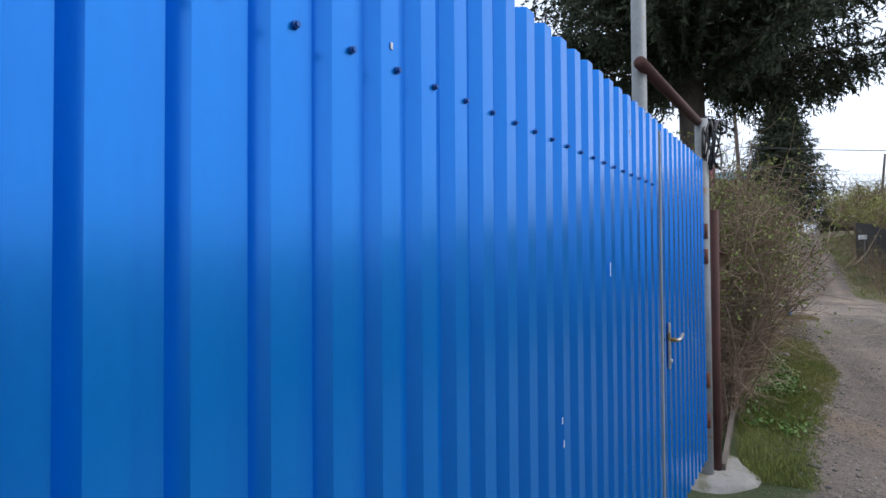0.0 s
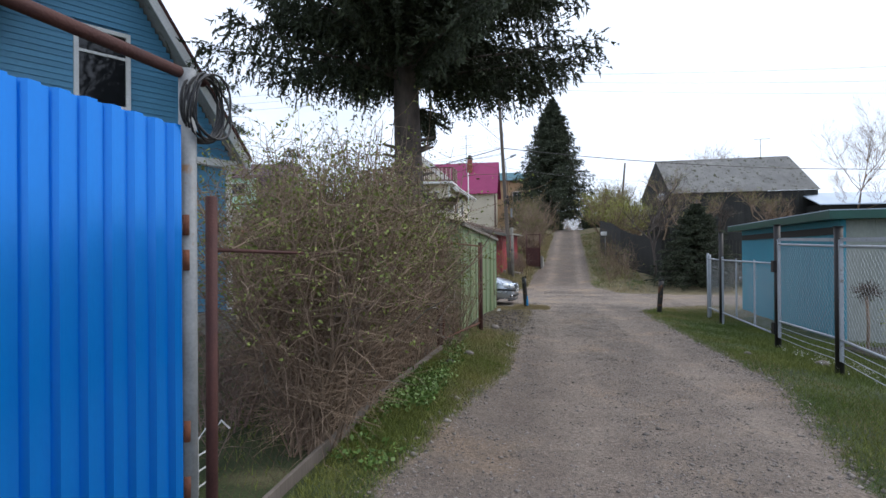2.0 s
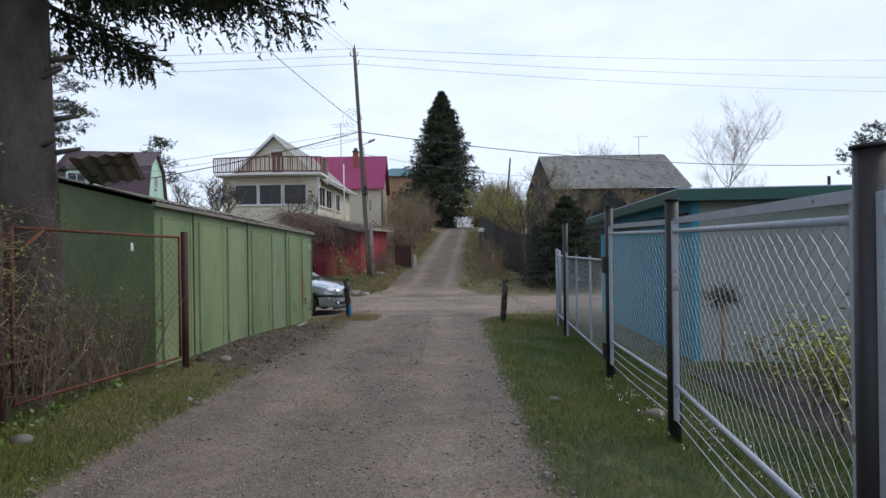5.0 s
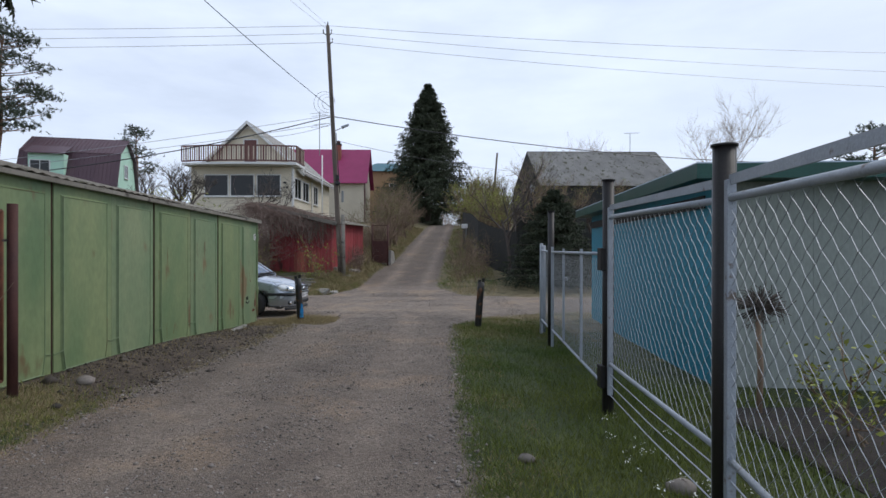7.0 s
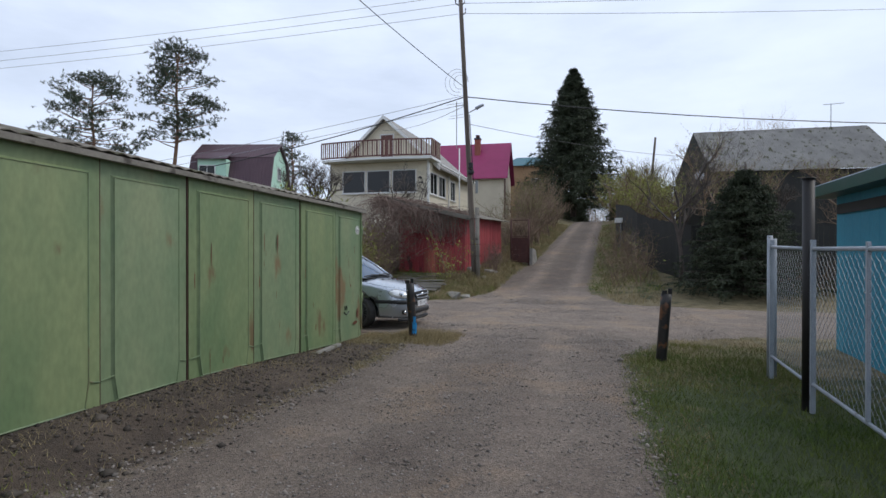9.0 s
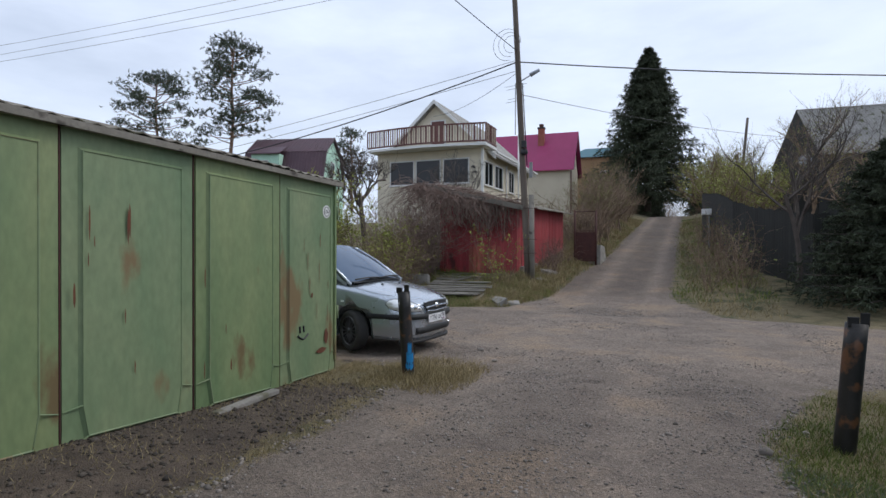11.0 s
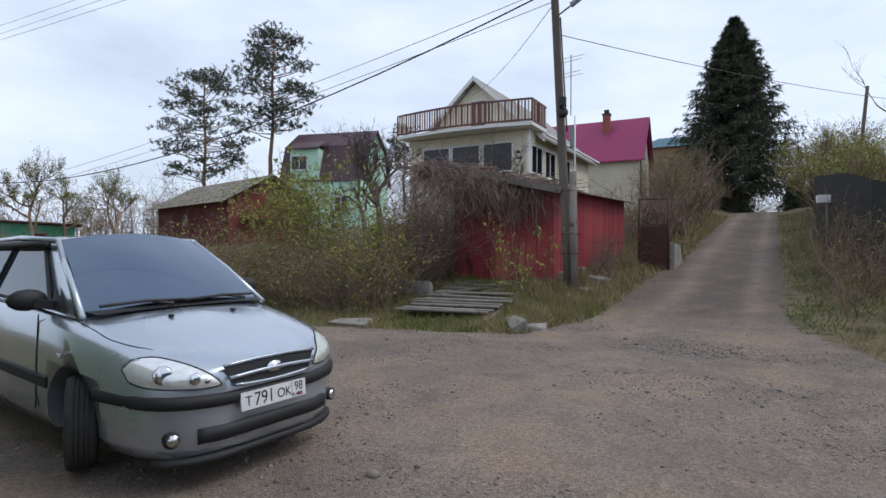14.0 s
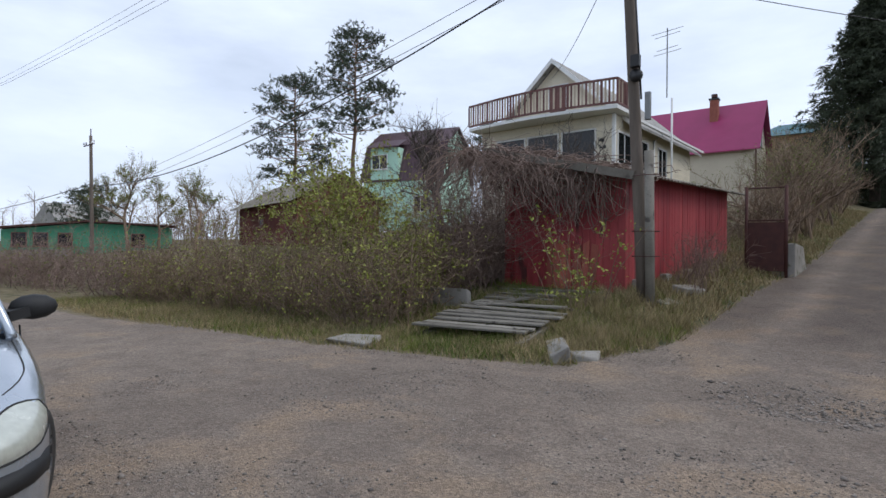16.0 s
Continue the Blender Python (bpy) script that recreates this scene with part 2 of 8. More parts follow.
# ---- builders ----
class Shape:
    """Collects vertices and faces, and links them as one mesh object."""

    def __init__(self):
        self.v, self.f = [], []

    def add(self, verts, faces):
        k = len(self.v)
        self.v.extend([tuple(p) for p in verts])
        self.f.extend([tuple(i + k for i in q) for q in faces])
        return self

    def box(self, c, s, m=None):
        hx, hy, hz = s[0] / 2, s[1] / 2, s[2] / 2
        p = [Vector((c[0] + x * hx, c[1] + y * hy, c[2] + z * hz)) for z in (-1, 1) for x, y in ((-1, -1), (1, -1), (1, 1), (-1, 1))]
        if m is not None:
            p = [m @ q for q in p]
        return self.add(p, [(3, 2, 1, 0), (4, 5, 6, 7), (0, 1, 5, 4), (1, 2, 6, 5), (2, 3, 7, 6), (3, 0, 4, 7)])

    def beam(self, a, b, w, h, up=(0, 0, 1)):
        """A bar from a to b, w wide and h high."""
        a, b = Vector(a), Vector(b)
        d = (b - a).normalized()
        s = d.cross(Vector(up))
        s = (s if s.length > 1e-4 else Vector((1, 0, 0))).normalized() * (w / 2)
        u = s.cross(d).normalized() * (h / 2)
        p = [q + e for q in (a, b) for e in (-s - u, s - u, s + u, -s + u)]
        return self.add(p, [(0, 1, 2, 3), (7, 6, 5, 4), (0, 4, 5, 1), (1, 5, 6, 2), (2, 6, 7, 3), (3, 7, 4, 0)])

    def tube(self, pts, r0, r1=None, n=6, caps=True):
        r1 = r0 if r1 is None else r1
        pts = [Vector(p) for p in pts]
        rings, last = [], len(pts) - 1
        for i, p in enumerate(pts):
            d = (pts[min(i + 1, last)] - pts[max(i - 1, 0)]).normalized()
            ref = Vector((0, 0, 1)) if abs(d.z) < 0.9 else Vector((1, 0, 0))
            a = d.cross(ref).normalized()
            b = d.cross(a)
            r = r0 + (r1 - r0) * i / max(last, 1)
            rings.extend(p + (a * math.cos(6.28319 * k / n) + b * math.sin(6.28319 * k / n)) * r for k in range(n))
        faces = [(i * n + k, i * n + (k + 1) % n, (i + 1) * n + (k + 1) % n, (i + 1) * n + k) for i in range(last) for k in range(n)]
        if caps:
            faces += [tuple(range(n))[::-1], tuple(last * n + k for k in range(n))]
        return self.add(rings, faces)

    def slab(self, poly, vec):
        """A polygon in space pushed along a vector."""
        n, vec = len(poly), Vector(vec)
        p = [Vector(q) for q in poly]
        return self.add(p + [q + vec for q in p], [tuple(range(n))[::-1], tuple(range(n, 2 * n))] + [(i, (i + 1) % n, n + (i + 1) % n, n + i) for i in range(n)])

    def disc(self, c, axis, r, depth, n=20):
        c, axis = Vector(c), Vector(axis).normalized()
        return self.tube([c - axis * depth / 2, c + axis * depth / 2], r, r, n)

    def done(self, name, mat, parent=None, label="", smooth=False, bevel=0.0):
        me = bpy.data.meshes.new(name)
        me.from_pydata(self.v, [], self.f)
        me.materials.append(mat)
        if smooth:
            me.polygons.foreach_set("use_smooth", [True] * len(me.polygons))
        me.update()
        ob = new(name, me)
        if parent is not None:
            ob.parent = parent
        if label:
            ob["label"] = label
        if bevel:
            mod = ob.modifiers.new("bevel", "BEVEL")
            mod.width, mod.segments, mod.limit_method = bevel, 2, "ANGLE"
        return ob


def thing(name, label, category, group="", m=None, kind=""):
    ob = new(name)
    ob.empty_display_size = 0.2
    if m is not None:
        ob.matrix_world = m
    return tagged(ob, label, category, group, kind)


def smooth_step(a, b, x):
    t = min(1.0, max(0.0, (x - a) / (b - a)))
    return t * t * (3 - 2 * t)


# ---- ground ----
LANE = ((-400, -0.1), (-10, -0.15), (0, -0.2), (5, -0.27), (12, -0.43), (18, -0.57), (21, -0.66), (28, -0.74), (31, -0.62), (35, -0.2), (39, 0.34), (45, 1.05), (52, 1.85), (60, 2.75), (68, 3.55), (76, 3.95), (85, 4.05), (110, 3.6), (1000, 2.0))


def profile(table, y):
    for (y0, z0), (y1, z1) in zip(table, table[1:]):
        if y <= y1:
            return z0 + (z1 - z0) * max(0.0, (y - y0) / (y1 - y0))
    return table[-1][1]


def road_x(y):
    """The middle of the road up the hill."""
    return 2.98 + max(0.0, y - 28) * 0.0656


def ground_z(x, y):
    flat = profile(LANE, min(y, 28))
    hill = profile(LANE, y) - flat
    side = x - road_x(y)
    keep = 1.0 - 0.5 * smooth_step(14, 60, -side)
    z = flat + hill * keep
    if y > 28.5:
        bank = smooth_step(1.6, 3.3, abs(side)) * smooth_step(28.5, 32, y) * (1 - smooth_step(70, 90, y))
        z += bank * (0.42 if side < 0 else 0.3)
    z -= 0.14 * smooth_step(4.6, 6.4, x) * smooth_step(4, 9, y) * (1 - smooth_step(18, 24, y))
    z += 0.15 * (1 - smooth_step(0.5, 1.4, x)) * smooth_step(4, 8, y) * (1 - smooth_step(15, 19.5, y))
    return z


def road_weight(x, y):
    """1 on the driven gravel, 0 away from it."""
    w = 0.0
    if y < 24:
        left = profile(((-60, -0.9), (0, 0.2), (5, 0.5), (9, 1.15), (14, 1.25), (18, 1.5), (21, 1.2), (24, -1)), y)
        right = profile(((-60, 4), (0, 3.4), (6, 3.75), (9, 4.5), (16, 4.65), (19, 4.8), (22, 6)), y)
        w = min(smooth_step(left - 0.25, left + 0.25, x), 1 - smooth_step(right - 0.25, right + 0.25, x))
    near = profile(((-60, 20.5), (-2, 20.9), (0, 20.6), (2, 20.5), (5, 21.0), (7.5, 22.1), (30, 23.5), (80, 25)), x)
    far = profile(((-60, 22.5), (-20, 25.4), (-9, 26.3), (-5, 27.0), (-2.3, 27.4), (0.3, 28.2), (2, 29), (5, 28.2), (9, 27.0), (30, 28.3), (80, 30)), x)
    w = max(w, min(smooth_step(near - 0.3, near + 0.3, y), 1 - smooth_step(far - 0.3, far + 0.3, y)))
    if y > 26:
        s = x - road_x(y)
        half = 1.42 + (0.5 * (1 - smooth_step(34, 40, y)) + 0.6 * (1 - smooth_step(28, 30.5, y)) if s < 0 else 1.3 * (1 - smooth_step(27, 31.5, y)))
        w = max(w, 1 - smooth_step(half - 0.25, half + 0.25, abs(s)))
    return w


def soil_weight(x, y):
    """Bare dark soil beside the garages, and the worn corner under the car."""
    a = smooth_step(11.8, 13.5, y) * (1 - smooth_step(18.5, 20.2, y)) * (1 - smooth_step(1.0, 1.7, x)) * smooth_step(-0.6, -0.2, x)
    b = smooth_step(20, 21, y) * (1 - smooth_step(24.5, 26.5, y)) * (1 - smooth_step(1.2, 3.4, x)) * smooth_step(-8, -3, x)
    return max(a, 0.75 * b)


def dry_weight(x, y):
    """Where the turf is yellow and thin."""
    a = smooth_step(8, 14, y) * (1 - smooth_step(3, 4, x))
    b = smooth_step(17.5, 19.5, y)
    return max(0.15, max(a, b) * (0.8 if y < 30 else 0.65))


def dark_weight(x, y):
    """Dark crushed stone between the pale wheel tracks of the hill road."""
    s = x - road_x(y)
    tracks = max(math.exp(-((s - 0.85) / 0.26) ** 2), math.exp(-((s + 0.8) / 0.32) ** 2))
    hill = smooth_step(29.5, 33, y) * (1 - 0.85 * tracks)
    mid = 2.75 + 0.25 * smooth_step(2, 12, y)
    worn = max(math.exp(-((x - mid + 0.82) / 0.38) ** 2), math.exp(-((x - mid - 0.82) / 0.38) ** 2))
    lane = 0.62 * (1 - smooth_step(19.5, 22.5, y)) * (1 - 0.8 * worn)
    return max(hill, lane)


def line_steps(stops):
    out = []
    for (a, b, step) in stops:
        k = max(1, round((b - a) / step))
        out += [a + (b - a) * i / k for i in range(k)]
    return out + [stops[-1][1]]


GX = line_steps(((-900, -120, 130), (-120, -40, 8), (-40, -14, 1.3), (-14, -4, 0.35), (-4, 8.5, 0.1), (8.5, 20, 0.5), (20, 60, 3), (60, 120, 10), (120, 900, 130)))
GY = line_steps(((-500, -40, 80), (-40, -6, 3), (-6, 3, 0.25), (3, 30, 0.1), (30, 60, 0.3), (60, 95, 0.8), (95, 160, 5), (160, 1400, 130)))


def relief(x, y, w):
    p = Vector((x, y, 0))
    near = 1 - smooth_step(20, 60, abs(x)) * 1.0
    rough = noise.noise(p * 1.1) * 0.018 + noise.noise(p * 4.3) * 0.007 * (0.6 + w)
    rut = 0.0
    if 2 < y < 21:
        rut = -0.02 * (math.exp(-((x - 2.1) / 0.28) ** 2) + math.exp(-((x - 3.75) / 0.28) ** 2))
    hole = -0.07 * math.exp(-(((x - 3.0) / 0.75) ** 2 + ((y - 28.0) / 0.38) ** 2)) - 0.04 * math.exp(-(((x - 0.9) / 0.8) ** 2 + ((y - 23.2) / 0.35) ** 2))
    return (rough + rut + hole) * near


def build_ground():
    nx, ny = len(GX), len(GY)
    verts, wr, ws, wd, wk = [], [], [], [], []
    for y in GY:
        for x in GX:
            w = road_weight(x, y)
            wr.append(w)
            ws.append(soil_weight(x, y))
            wd.append(dry_weight(x, y))
            wk.append(dark_weight(x, y))
            verts.append((x, y, ground_z(x, y) + relief(x, y, w)))
    quads = [(j * nx + i, j * nx + i + 1, (j + 1) * nx + i + 1, (j + 1) * nx + i) for j in range(ny - 1) for i in range(nx - 1)]
    lane, turf = [], []
    for q in quads:
        (lane if sum(wr[k] for k in q) > 2 else turf).append(q)
    for name, faces, label, category in (("road", lane, "grey-brown gravel road with worn wheel tracks and potholes", "road"), ("ground", turf, "patchy spring turf and bare brown soil", "ground")):
        used = sorted({k for q in faces for k in q})
        index = {k: i for i, k in enumerate(used)}
        me = bpy.data.meshes.new(name)
        me.from_pydata([verts[k] for k in used], [], [tuple(index[k] for k in q) for q in faces])
        for key, values in (("gravel", wr), ("soil", ws), ("dry", wd), ("dark", wk)):
            at = me.attributes.new(key, "FLOAT", "POINT")
            at.data.foreach_set("value", [values[k] for k in used])
        me.polygons.foreach_set("use_smooth", [True] * len(me.polygons))
        me.materials.append(EARTH)
        tagged(new(name, me), label, category, kind="structure")


def earth_material():
    m = bpy.data.materials.new("earth_and_gravel")
    m.use_nodes = True
    n, l = m.node_tree.nodes, m.node_tree.links
    b = n["Principled BSDF"]
    geo = n.new("ShaderNodeNewGeometry")

    def wave(scale, detail=4, rough=0.6):
        t = n.new("ShaderNodeTexNoise")
        t.inputs["Scale"].default_value, t.inputs["Detail"].default_value, t.inputs["Roughness"].default_value = scale, detail, rough
        l.new(geo.outputs["Position"], t.inputs["Vector"])
        return t.outputs["Fac"]

    def mix(fac, a, c, mode="MIX"):
        t = n.new("ShaderNodeMixRGB")
        t.blend_type = mode
        for key, value in (("Fac", fac), ("Color1", a), ("Color2", c)):
            if isinstance(value, tuple):
                t.inputs[key].default_value = (*value, 1)
            elif isinstance(value, (int, float)):
                t.inputs[key].default_value = value
            else:
                l.new(value, t.inputs[key])
        return t.outputs["Color"]

    def span(value, a, c, lo=0.0, hi=1.0):
        t = n.new("ShaderNodeMapRange")
        for key, v in (("From Min", a), ("From Max", c), ("To Min", lo), ("To Max", hi)):
            t.inputs[key].default_value = v
        l.new(value, t.inputs["Value"])
        return t.outputs["Result"]

    def calc(op, a, c):
        t = n.new("ShaderNodeMath")
        t.operation = op
        for k, v in enumerate((a, c)):
            if isinstance(v, (int, float)):
                t.inputs[k].default_value = v
            else:
                l.new(v, t.inputs[k])
        return t.outputs[0]

    def grey(value):
        t = n.new("ShaderNodeRGBToBW")
        l.new(value, t.inputs[0])
        return t.outputs[0]

    def att(key):
        t = n.new("ShaderNodeAttribute")
        t.attribute_name = key
        return t.outputs["Fac"]

    vo = n.new("ShaderNodeTexVoronoi")
    vo.inputs["Scale"].default_value = 42
    l.new(geo.outputs["Position"], vo.inputs["Vector"])
    vo2 = n.new("ShaderNodeTexVoronoi")
    vo2.inputs["Scale"].default_value = 110
    l.new(geo.outputs["Position"], vo2.inputs["Vector"])
    big, mid, fine = wave(0.45), wave(2.6, 6), wave(60, 3)
    gravel = mix(span(big, 0.3, 0.7), (0.196, 0.156, 0.124), (0.28, 0.226, 0.18))
    gravel = mix(span(mid, 0.42, 0.72, 0.0, 0.55), gravel, (0.135, 0.098, 0.078))
    sand = mix(span(wave(0.9, 5), 0.52, 0.68, 0.0, 0.85), gravel, (0.30, 0.218, 0.148))
    pebble = mix(0.6, sand, mix(0.5, grey(vo.outputs["Color"]), (0.5, 0.5, 0.5)), "OVERLAY")
    pebble = mix(0.6, pebble, mix(0.5, grey(vo2.outputs["Color"]), (0.5, 0.5, 0.5)), "OVERLAY")
    pebble = mix(calc("MULTIPLY", att("dark"), span(wave(1.7, 5), 0.25, 0.7, 0.45, 1.0)), pebble, mix(0.72, (0.075, 0.063, 0.056), pebble, "MIX"))
    pebble = mix(calc("MULTIPLY", att("dark"), 0.55), pebble, mix(1.0, pebble, (0.47, 0.44, 0.43), "MULTIPLY"))
    green = mix(span(mid, 0.35, 0.65), (0.03, 0.046, 0.011), (0.058, 0.072, 0.02))
    yellow = mix(span(mid, 0.35, 0.65), (0.12, 0.095, 0.045), (0.20, 0.16, 0.085))
    dry = calc("ADD", att("dry"), span(wave(1.3, 5), 0.3, 0.7, -0.4, 0.4))
    turf = mix(span(dry, 0.3, 0.75), green, yellow)
    turf = mix(0.6, turf, span(fine, 0.3, 0.7, 0.25, 0.8), "OVERLAY")
    soil = mix(span(mid, 0.35, 0.65), (0.06, 0.043, 0.032), (0.115, 0.085, 0.062))
    soil = mix(0.5, soil, mix(0.6, grey(vo.outputs["Color"]), (0.5, 0.5, 0.5)), "OVERLAY")
    sw = calc("ADD", att("soil"), span(wave(1.9, 5), 0.3, 0.7, -0.35, 0.35))
    base = mix(span(sw, 0.4, 0.62), turf, soil)
    gw = calc("ADD", att("gravel"), span(wave(3.2, 6), 0.25, 0.75, -0.45, 0.45))
    base = mix(span(gw, 0.35, 0.65), base, pebble)
    l.new(base, b.inputs["Base Color"])
    b.inputs["Roughness"].default_value = 0.92
    height = calc("ADD", calc("MULTIPLY", vo.outputs["Distance"], 0.6), calc("ADD", calc("MULTIPLY", fine, 0.5), vo2.outputs["Distance"]))
    bp = n.new("ShaderNodeBump")
    bp.inputs["Strength"].default_value, bp.inputs["Distance"].default_value = 0.8, 0.014
    l.new(height, bp.inputs["Height"])
    l.new(bp.outputs["Normal"], b.inputs["Normal"])
    return m


EARTH = earth_material()
build_ground()


# ---- blue corrugated fence and its gate ----
def fence_x(y):
    return -0.545 + 0.0975 * y


def corrugated(y0, y1, z0, z1, pitch=0.115, depth=0.026, t=0.0015):
    """A trapezoid-profile sheet along the fence line, with thickness."""
    sh = Shape()
    cuts = (0.0, 0.042, 0.060, 0.107, 0.115)
    outs = (0, 0, 1, 1, 0)
    line, y = [], math.floor(y0 / pitch) * pitch - 0.104 - pitch
    while y < y1 + pitch:
        for c, o in zip(cuts[:-1], outs[:-1]):
            yy = y + c
            if y0 <= yy <= y1:
                line.append((yy, o * depth))
        y += pitch
    zs = [z0 + (z1 - z0) * k / 8 for k in range(9)]
    n = len(line)
    for side in (0, 1):
        grid = []
        for z in zs:
            for yy, o in line:
                wob = 0.0025 * noise.noise(Vector((yy * 2.1, z * 1.3, 3)))
                grid.append((fence_x(yy) + o + wob - side * t * 2, yy - 0.0975 * o, z))
        faces = [(j * n + i, j * n + i + 1, (j + 1) * n + i + 1, (j + 1) * n + i) for j in range(len(zs) - 1) for i in range(n - 1)]
        sh.add(grid, faces if side == 0 else [f[::-1] for f in faces])
    k = len(grid)
    top = (len(zs) - 1) * n
    sh.f += [(top + i, top + i + 1, k + top + i + 1, k + top + i) for i in range(n - 1)]
    sh.f += [(j * n, (j + 1) * n, k + (j + 1) * n, k + j * n) for j in range(len(zs) - 1)]
    sh.f += [(j * n + n - 1, k + j * n + n - 1, k + (j + 1) * n + n - 1, (j + 1) * n + n - 1) for j in range(len(zs) - 1)]
    return sh


blue_fence = thing("sheet_metal_fence", "bright blue corrugated sheet-metal fence with rows of screws", "fence")
edges = [-4.6, -3.45, -2.3, -1.15, 0.0, 1.26, 2.875]
for a, b in zip(edges, edges[1:]):
    corrugated(a + 0.001, b + 0.03, -0.12, 1.87 + 0.012 * (a + 4) / 2, ).done("sheet", BLUE_SHEET, blue_fence)
for z in (0.25, 1.58):
    rail = Shape().beam((fence_x(-4.6) - 0.03, -4.6, z), (fence_x(2.86) - 0.03, 2.86, z), 0.02, 0.04)
    rail.done("rail", RUST, blue_fence, "rusty steel rail behind the sheets")
gate = thing("metal_gate", "closed blue corrugated sheet-metal garden gate", "gate")
BOLT_BLUE = paint("bolt_head_paint", (0.005, 0.07, 0.27), (0.01, 0.09, 0.32), 0.5, 0.3, 20, 90, 0.0)
for k in range(-38, 25):
    y = k * 0.115 - 0.006
    if -4.5 < y < 2.8 or 2.98 < y < 4.1:
        sc = Shape().disc((fence_x(y) + 0.029, y, 1.58), (1, -0.0975, 0), 0.0064, 0.004, 12)
        sc.disc((fence_x(y) + 0.032, y, 1.58), (1, -0.0975, 0), 0.0045, 0.007, 6)
        sc.done("screw", BOLT_BLUE, blue_fence if y < 2.9 else gate)
for y, z, h in ((2.12, 1.20, 0.05), (1.66, 0.77, 0.02), (1.67, 0.70, 0.02), (2.4, 1.75, 0.02), (0.9, 1.62, 0.012)):
    Shape().box((fence_x(y) + 0.0275, y, z), (0.001, 0.006, h)).done("scratch", WHITE_TRIM, blue_fence, "white scratch in the paint")

gate_post = thing("gate_post", "tall weathered grey steel pipe gate post", "post", "gate posts")
Shape().tube([(-0.325, 2.905, -0.4), (-0.325, 2.905, 3.3)], 0.036, 0.036, 16).done("pipe", GREY_PIPE, gate_post, smooth=True)
for z in (0.32, 1.28):
    Shape().box((-0.292, 2.925, z), (0.03, 0.03, 0.09)).done("weld_plate", RUST, gate_post, "rusty chipped weld plate", bevel=0.004)
Shape().box((fence_x(2.915) + 0.022, 2.915, 0.88), (0.012, 0.034, 1.96)).done("closing_strip", GREY_PIPE, gate_post, "grey steel strip with chipped paint", bevel=0.003)
gate_post_b = thing("gate_post", "short weathered grey steel pipe gate post with rust", "post", "gate posts")
Shape().tube([(-0.125, 4.20, -0.4), (-0.128, 4.21, 2.19)], 0.042, 0.042, 16).done("pipe", GREY_PIPE, gate_post_b, smooth=True)
for z in (0.15, 0.42, 1.25, 1.42):
    Shape().tube([(-0.11, 4.165, z - 0.05), (-0.11, 4.165, z + 0.05)], 0.016, 0.016, 10).done("hinge", RUST, gate_post_b, "rusty hinge", smooth=True)
lintel = thing("gate_beam", "dark red-brown steel pipe beam over the gate", "beam")
Shape().tube([(-0.305, 2.80, 2.17), (-0.128, 4.34, 2.17)], 0.03, 0.028, 12).done("pipe", RUST_DARK, lintel, smooth=True)
corrugated(2.925, 4.15, -0.1, 1.90).done("gate_sheet", BLUE_SHEET, gate)
gf = Shape()
for z in (-0.02, 0.9, 1.78):
    gf.beam((fence_x(2.95) - 0.025, 2.95, z), (fence_x(4.15) - 0.025, 4.15, z), 0.02, 0.04)
for y in (2.96, 4.14):
    gf.beam((fence_x(y) - 0.025, y, -0.08), (fence_x(y) - 0.025, y, 1.85), 0.03, 0.03, (0, 1, 0))
gf.done("gate_frame", RUST, gate, "rusty angle-iron gate frame")
GATE_STEEL = paint("worn_steel", (0.36, 0.34, 0.3), (0.48, 0.46, 0.42), 0.38, 0.7, 20, 90, 0.1, stain=(0.28, 0.18, 0.06), stain_at=0.56, stain_scale=20)
gx = fence_x(3.05) + 0.022
lock = Shape().box((gx + 0.006, 3.045, 0.80), (0.012, 0.034, 0.23)).done("lock_plate", GATE_STEEL, gate, "worn steel lock plate with brass cylinder", bevel=0.004)
Shape().disc((gx + 0.014, 3.045, 0.725), (1, 0, 0), 0.010, 0.012, 14).done("lock_cylinder", GATE_STEEL, lock, "brass lock cylinder", smooth=True)
Shape().tube([(gx, 3.045, 0.83), (gx + 0.05, 3.045, 0.83), (gx + 0.055, 3.075, 0.835), (gx + 0.056, 3.175, 0.845)], 0.011, 0.008, 10).done("lever_handle", GATE_STEEL, gate, "worn steel lever handle", smooth=True)
coil = thing("cable_coil", "coil of black cable hanging on the gate post", "cable")
for k in range(9):
    r = 0.15 + 0.022 * random.random()
    cy, cz = 4.27 + 0.02 * random.random(), 2.0 + 0.025 * random.random()
    tilt = random.uniform(-0.25, 0.25)
    ring = [(-0.10 + 0.03 * math.sin(a + k) + 0.012 * k * 0.5 + tilt * 0.1 * math.sin(a), cy + r * 0.85 * math.cos(a), cz + r * math.sin(a)) for a in [6.28319 * i / 28 for i in range(29)]]
    Shape().tube(ring, 0.006, 0.006, 6, False).done("loop", CABLE, coil, smooth=True)
footing = Shape()
for k in range(5):
    a = [(-0.14 + 0.34 * math.cos(t) * (1 + 0.15 * math.sin(3 * t + k)) * (1 - 0.05 * k), 4.36 + 0.42 * math.sin(t) * (1 - 0.05 * k), -0.30 + 0.022 * k) for t in [6.28319 * i / 16 for i in range(16)]]
    footing.add(a, [])
footing.f = [(j * 16 + i, j * 16 + (i + 1) % 16, (j + 1) * 16 + (i + 1) % 16, (j + 1) * 16 + i) for j in range(4) for i in range(16)] + [tuple(range(64, 80))]
tagged(footing.done("concrete_footing", CONCRETE, smooth=True), "rough grey concrete footing at the gate post", "footing")


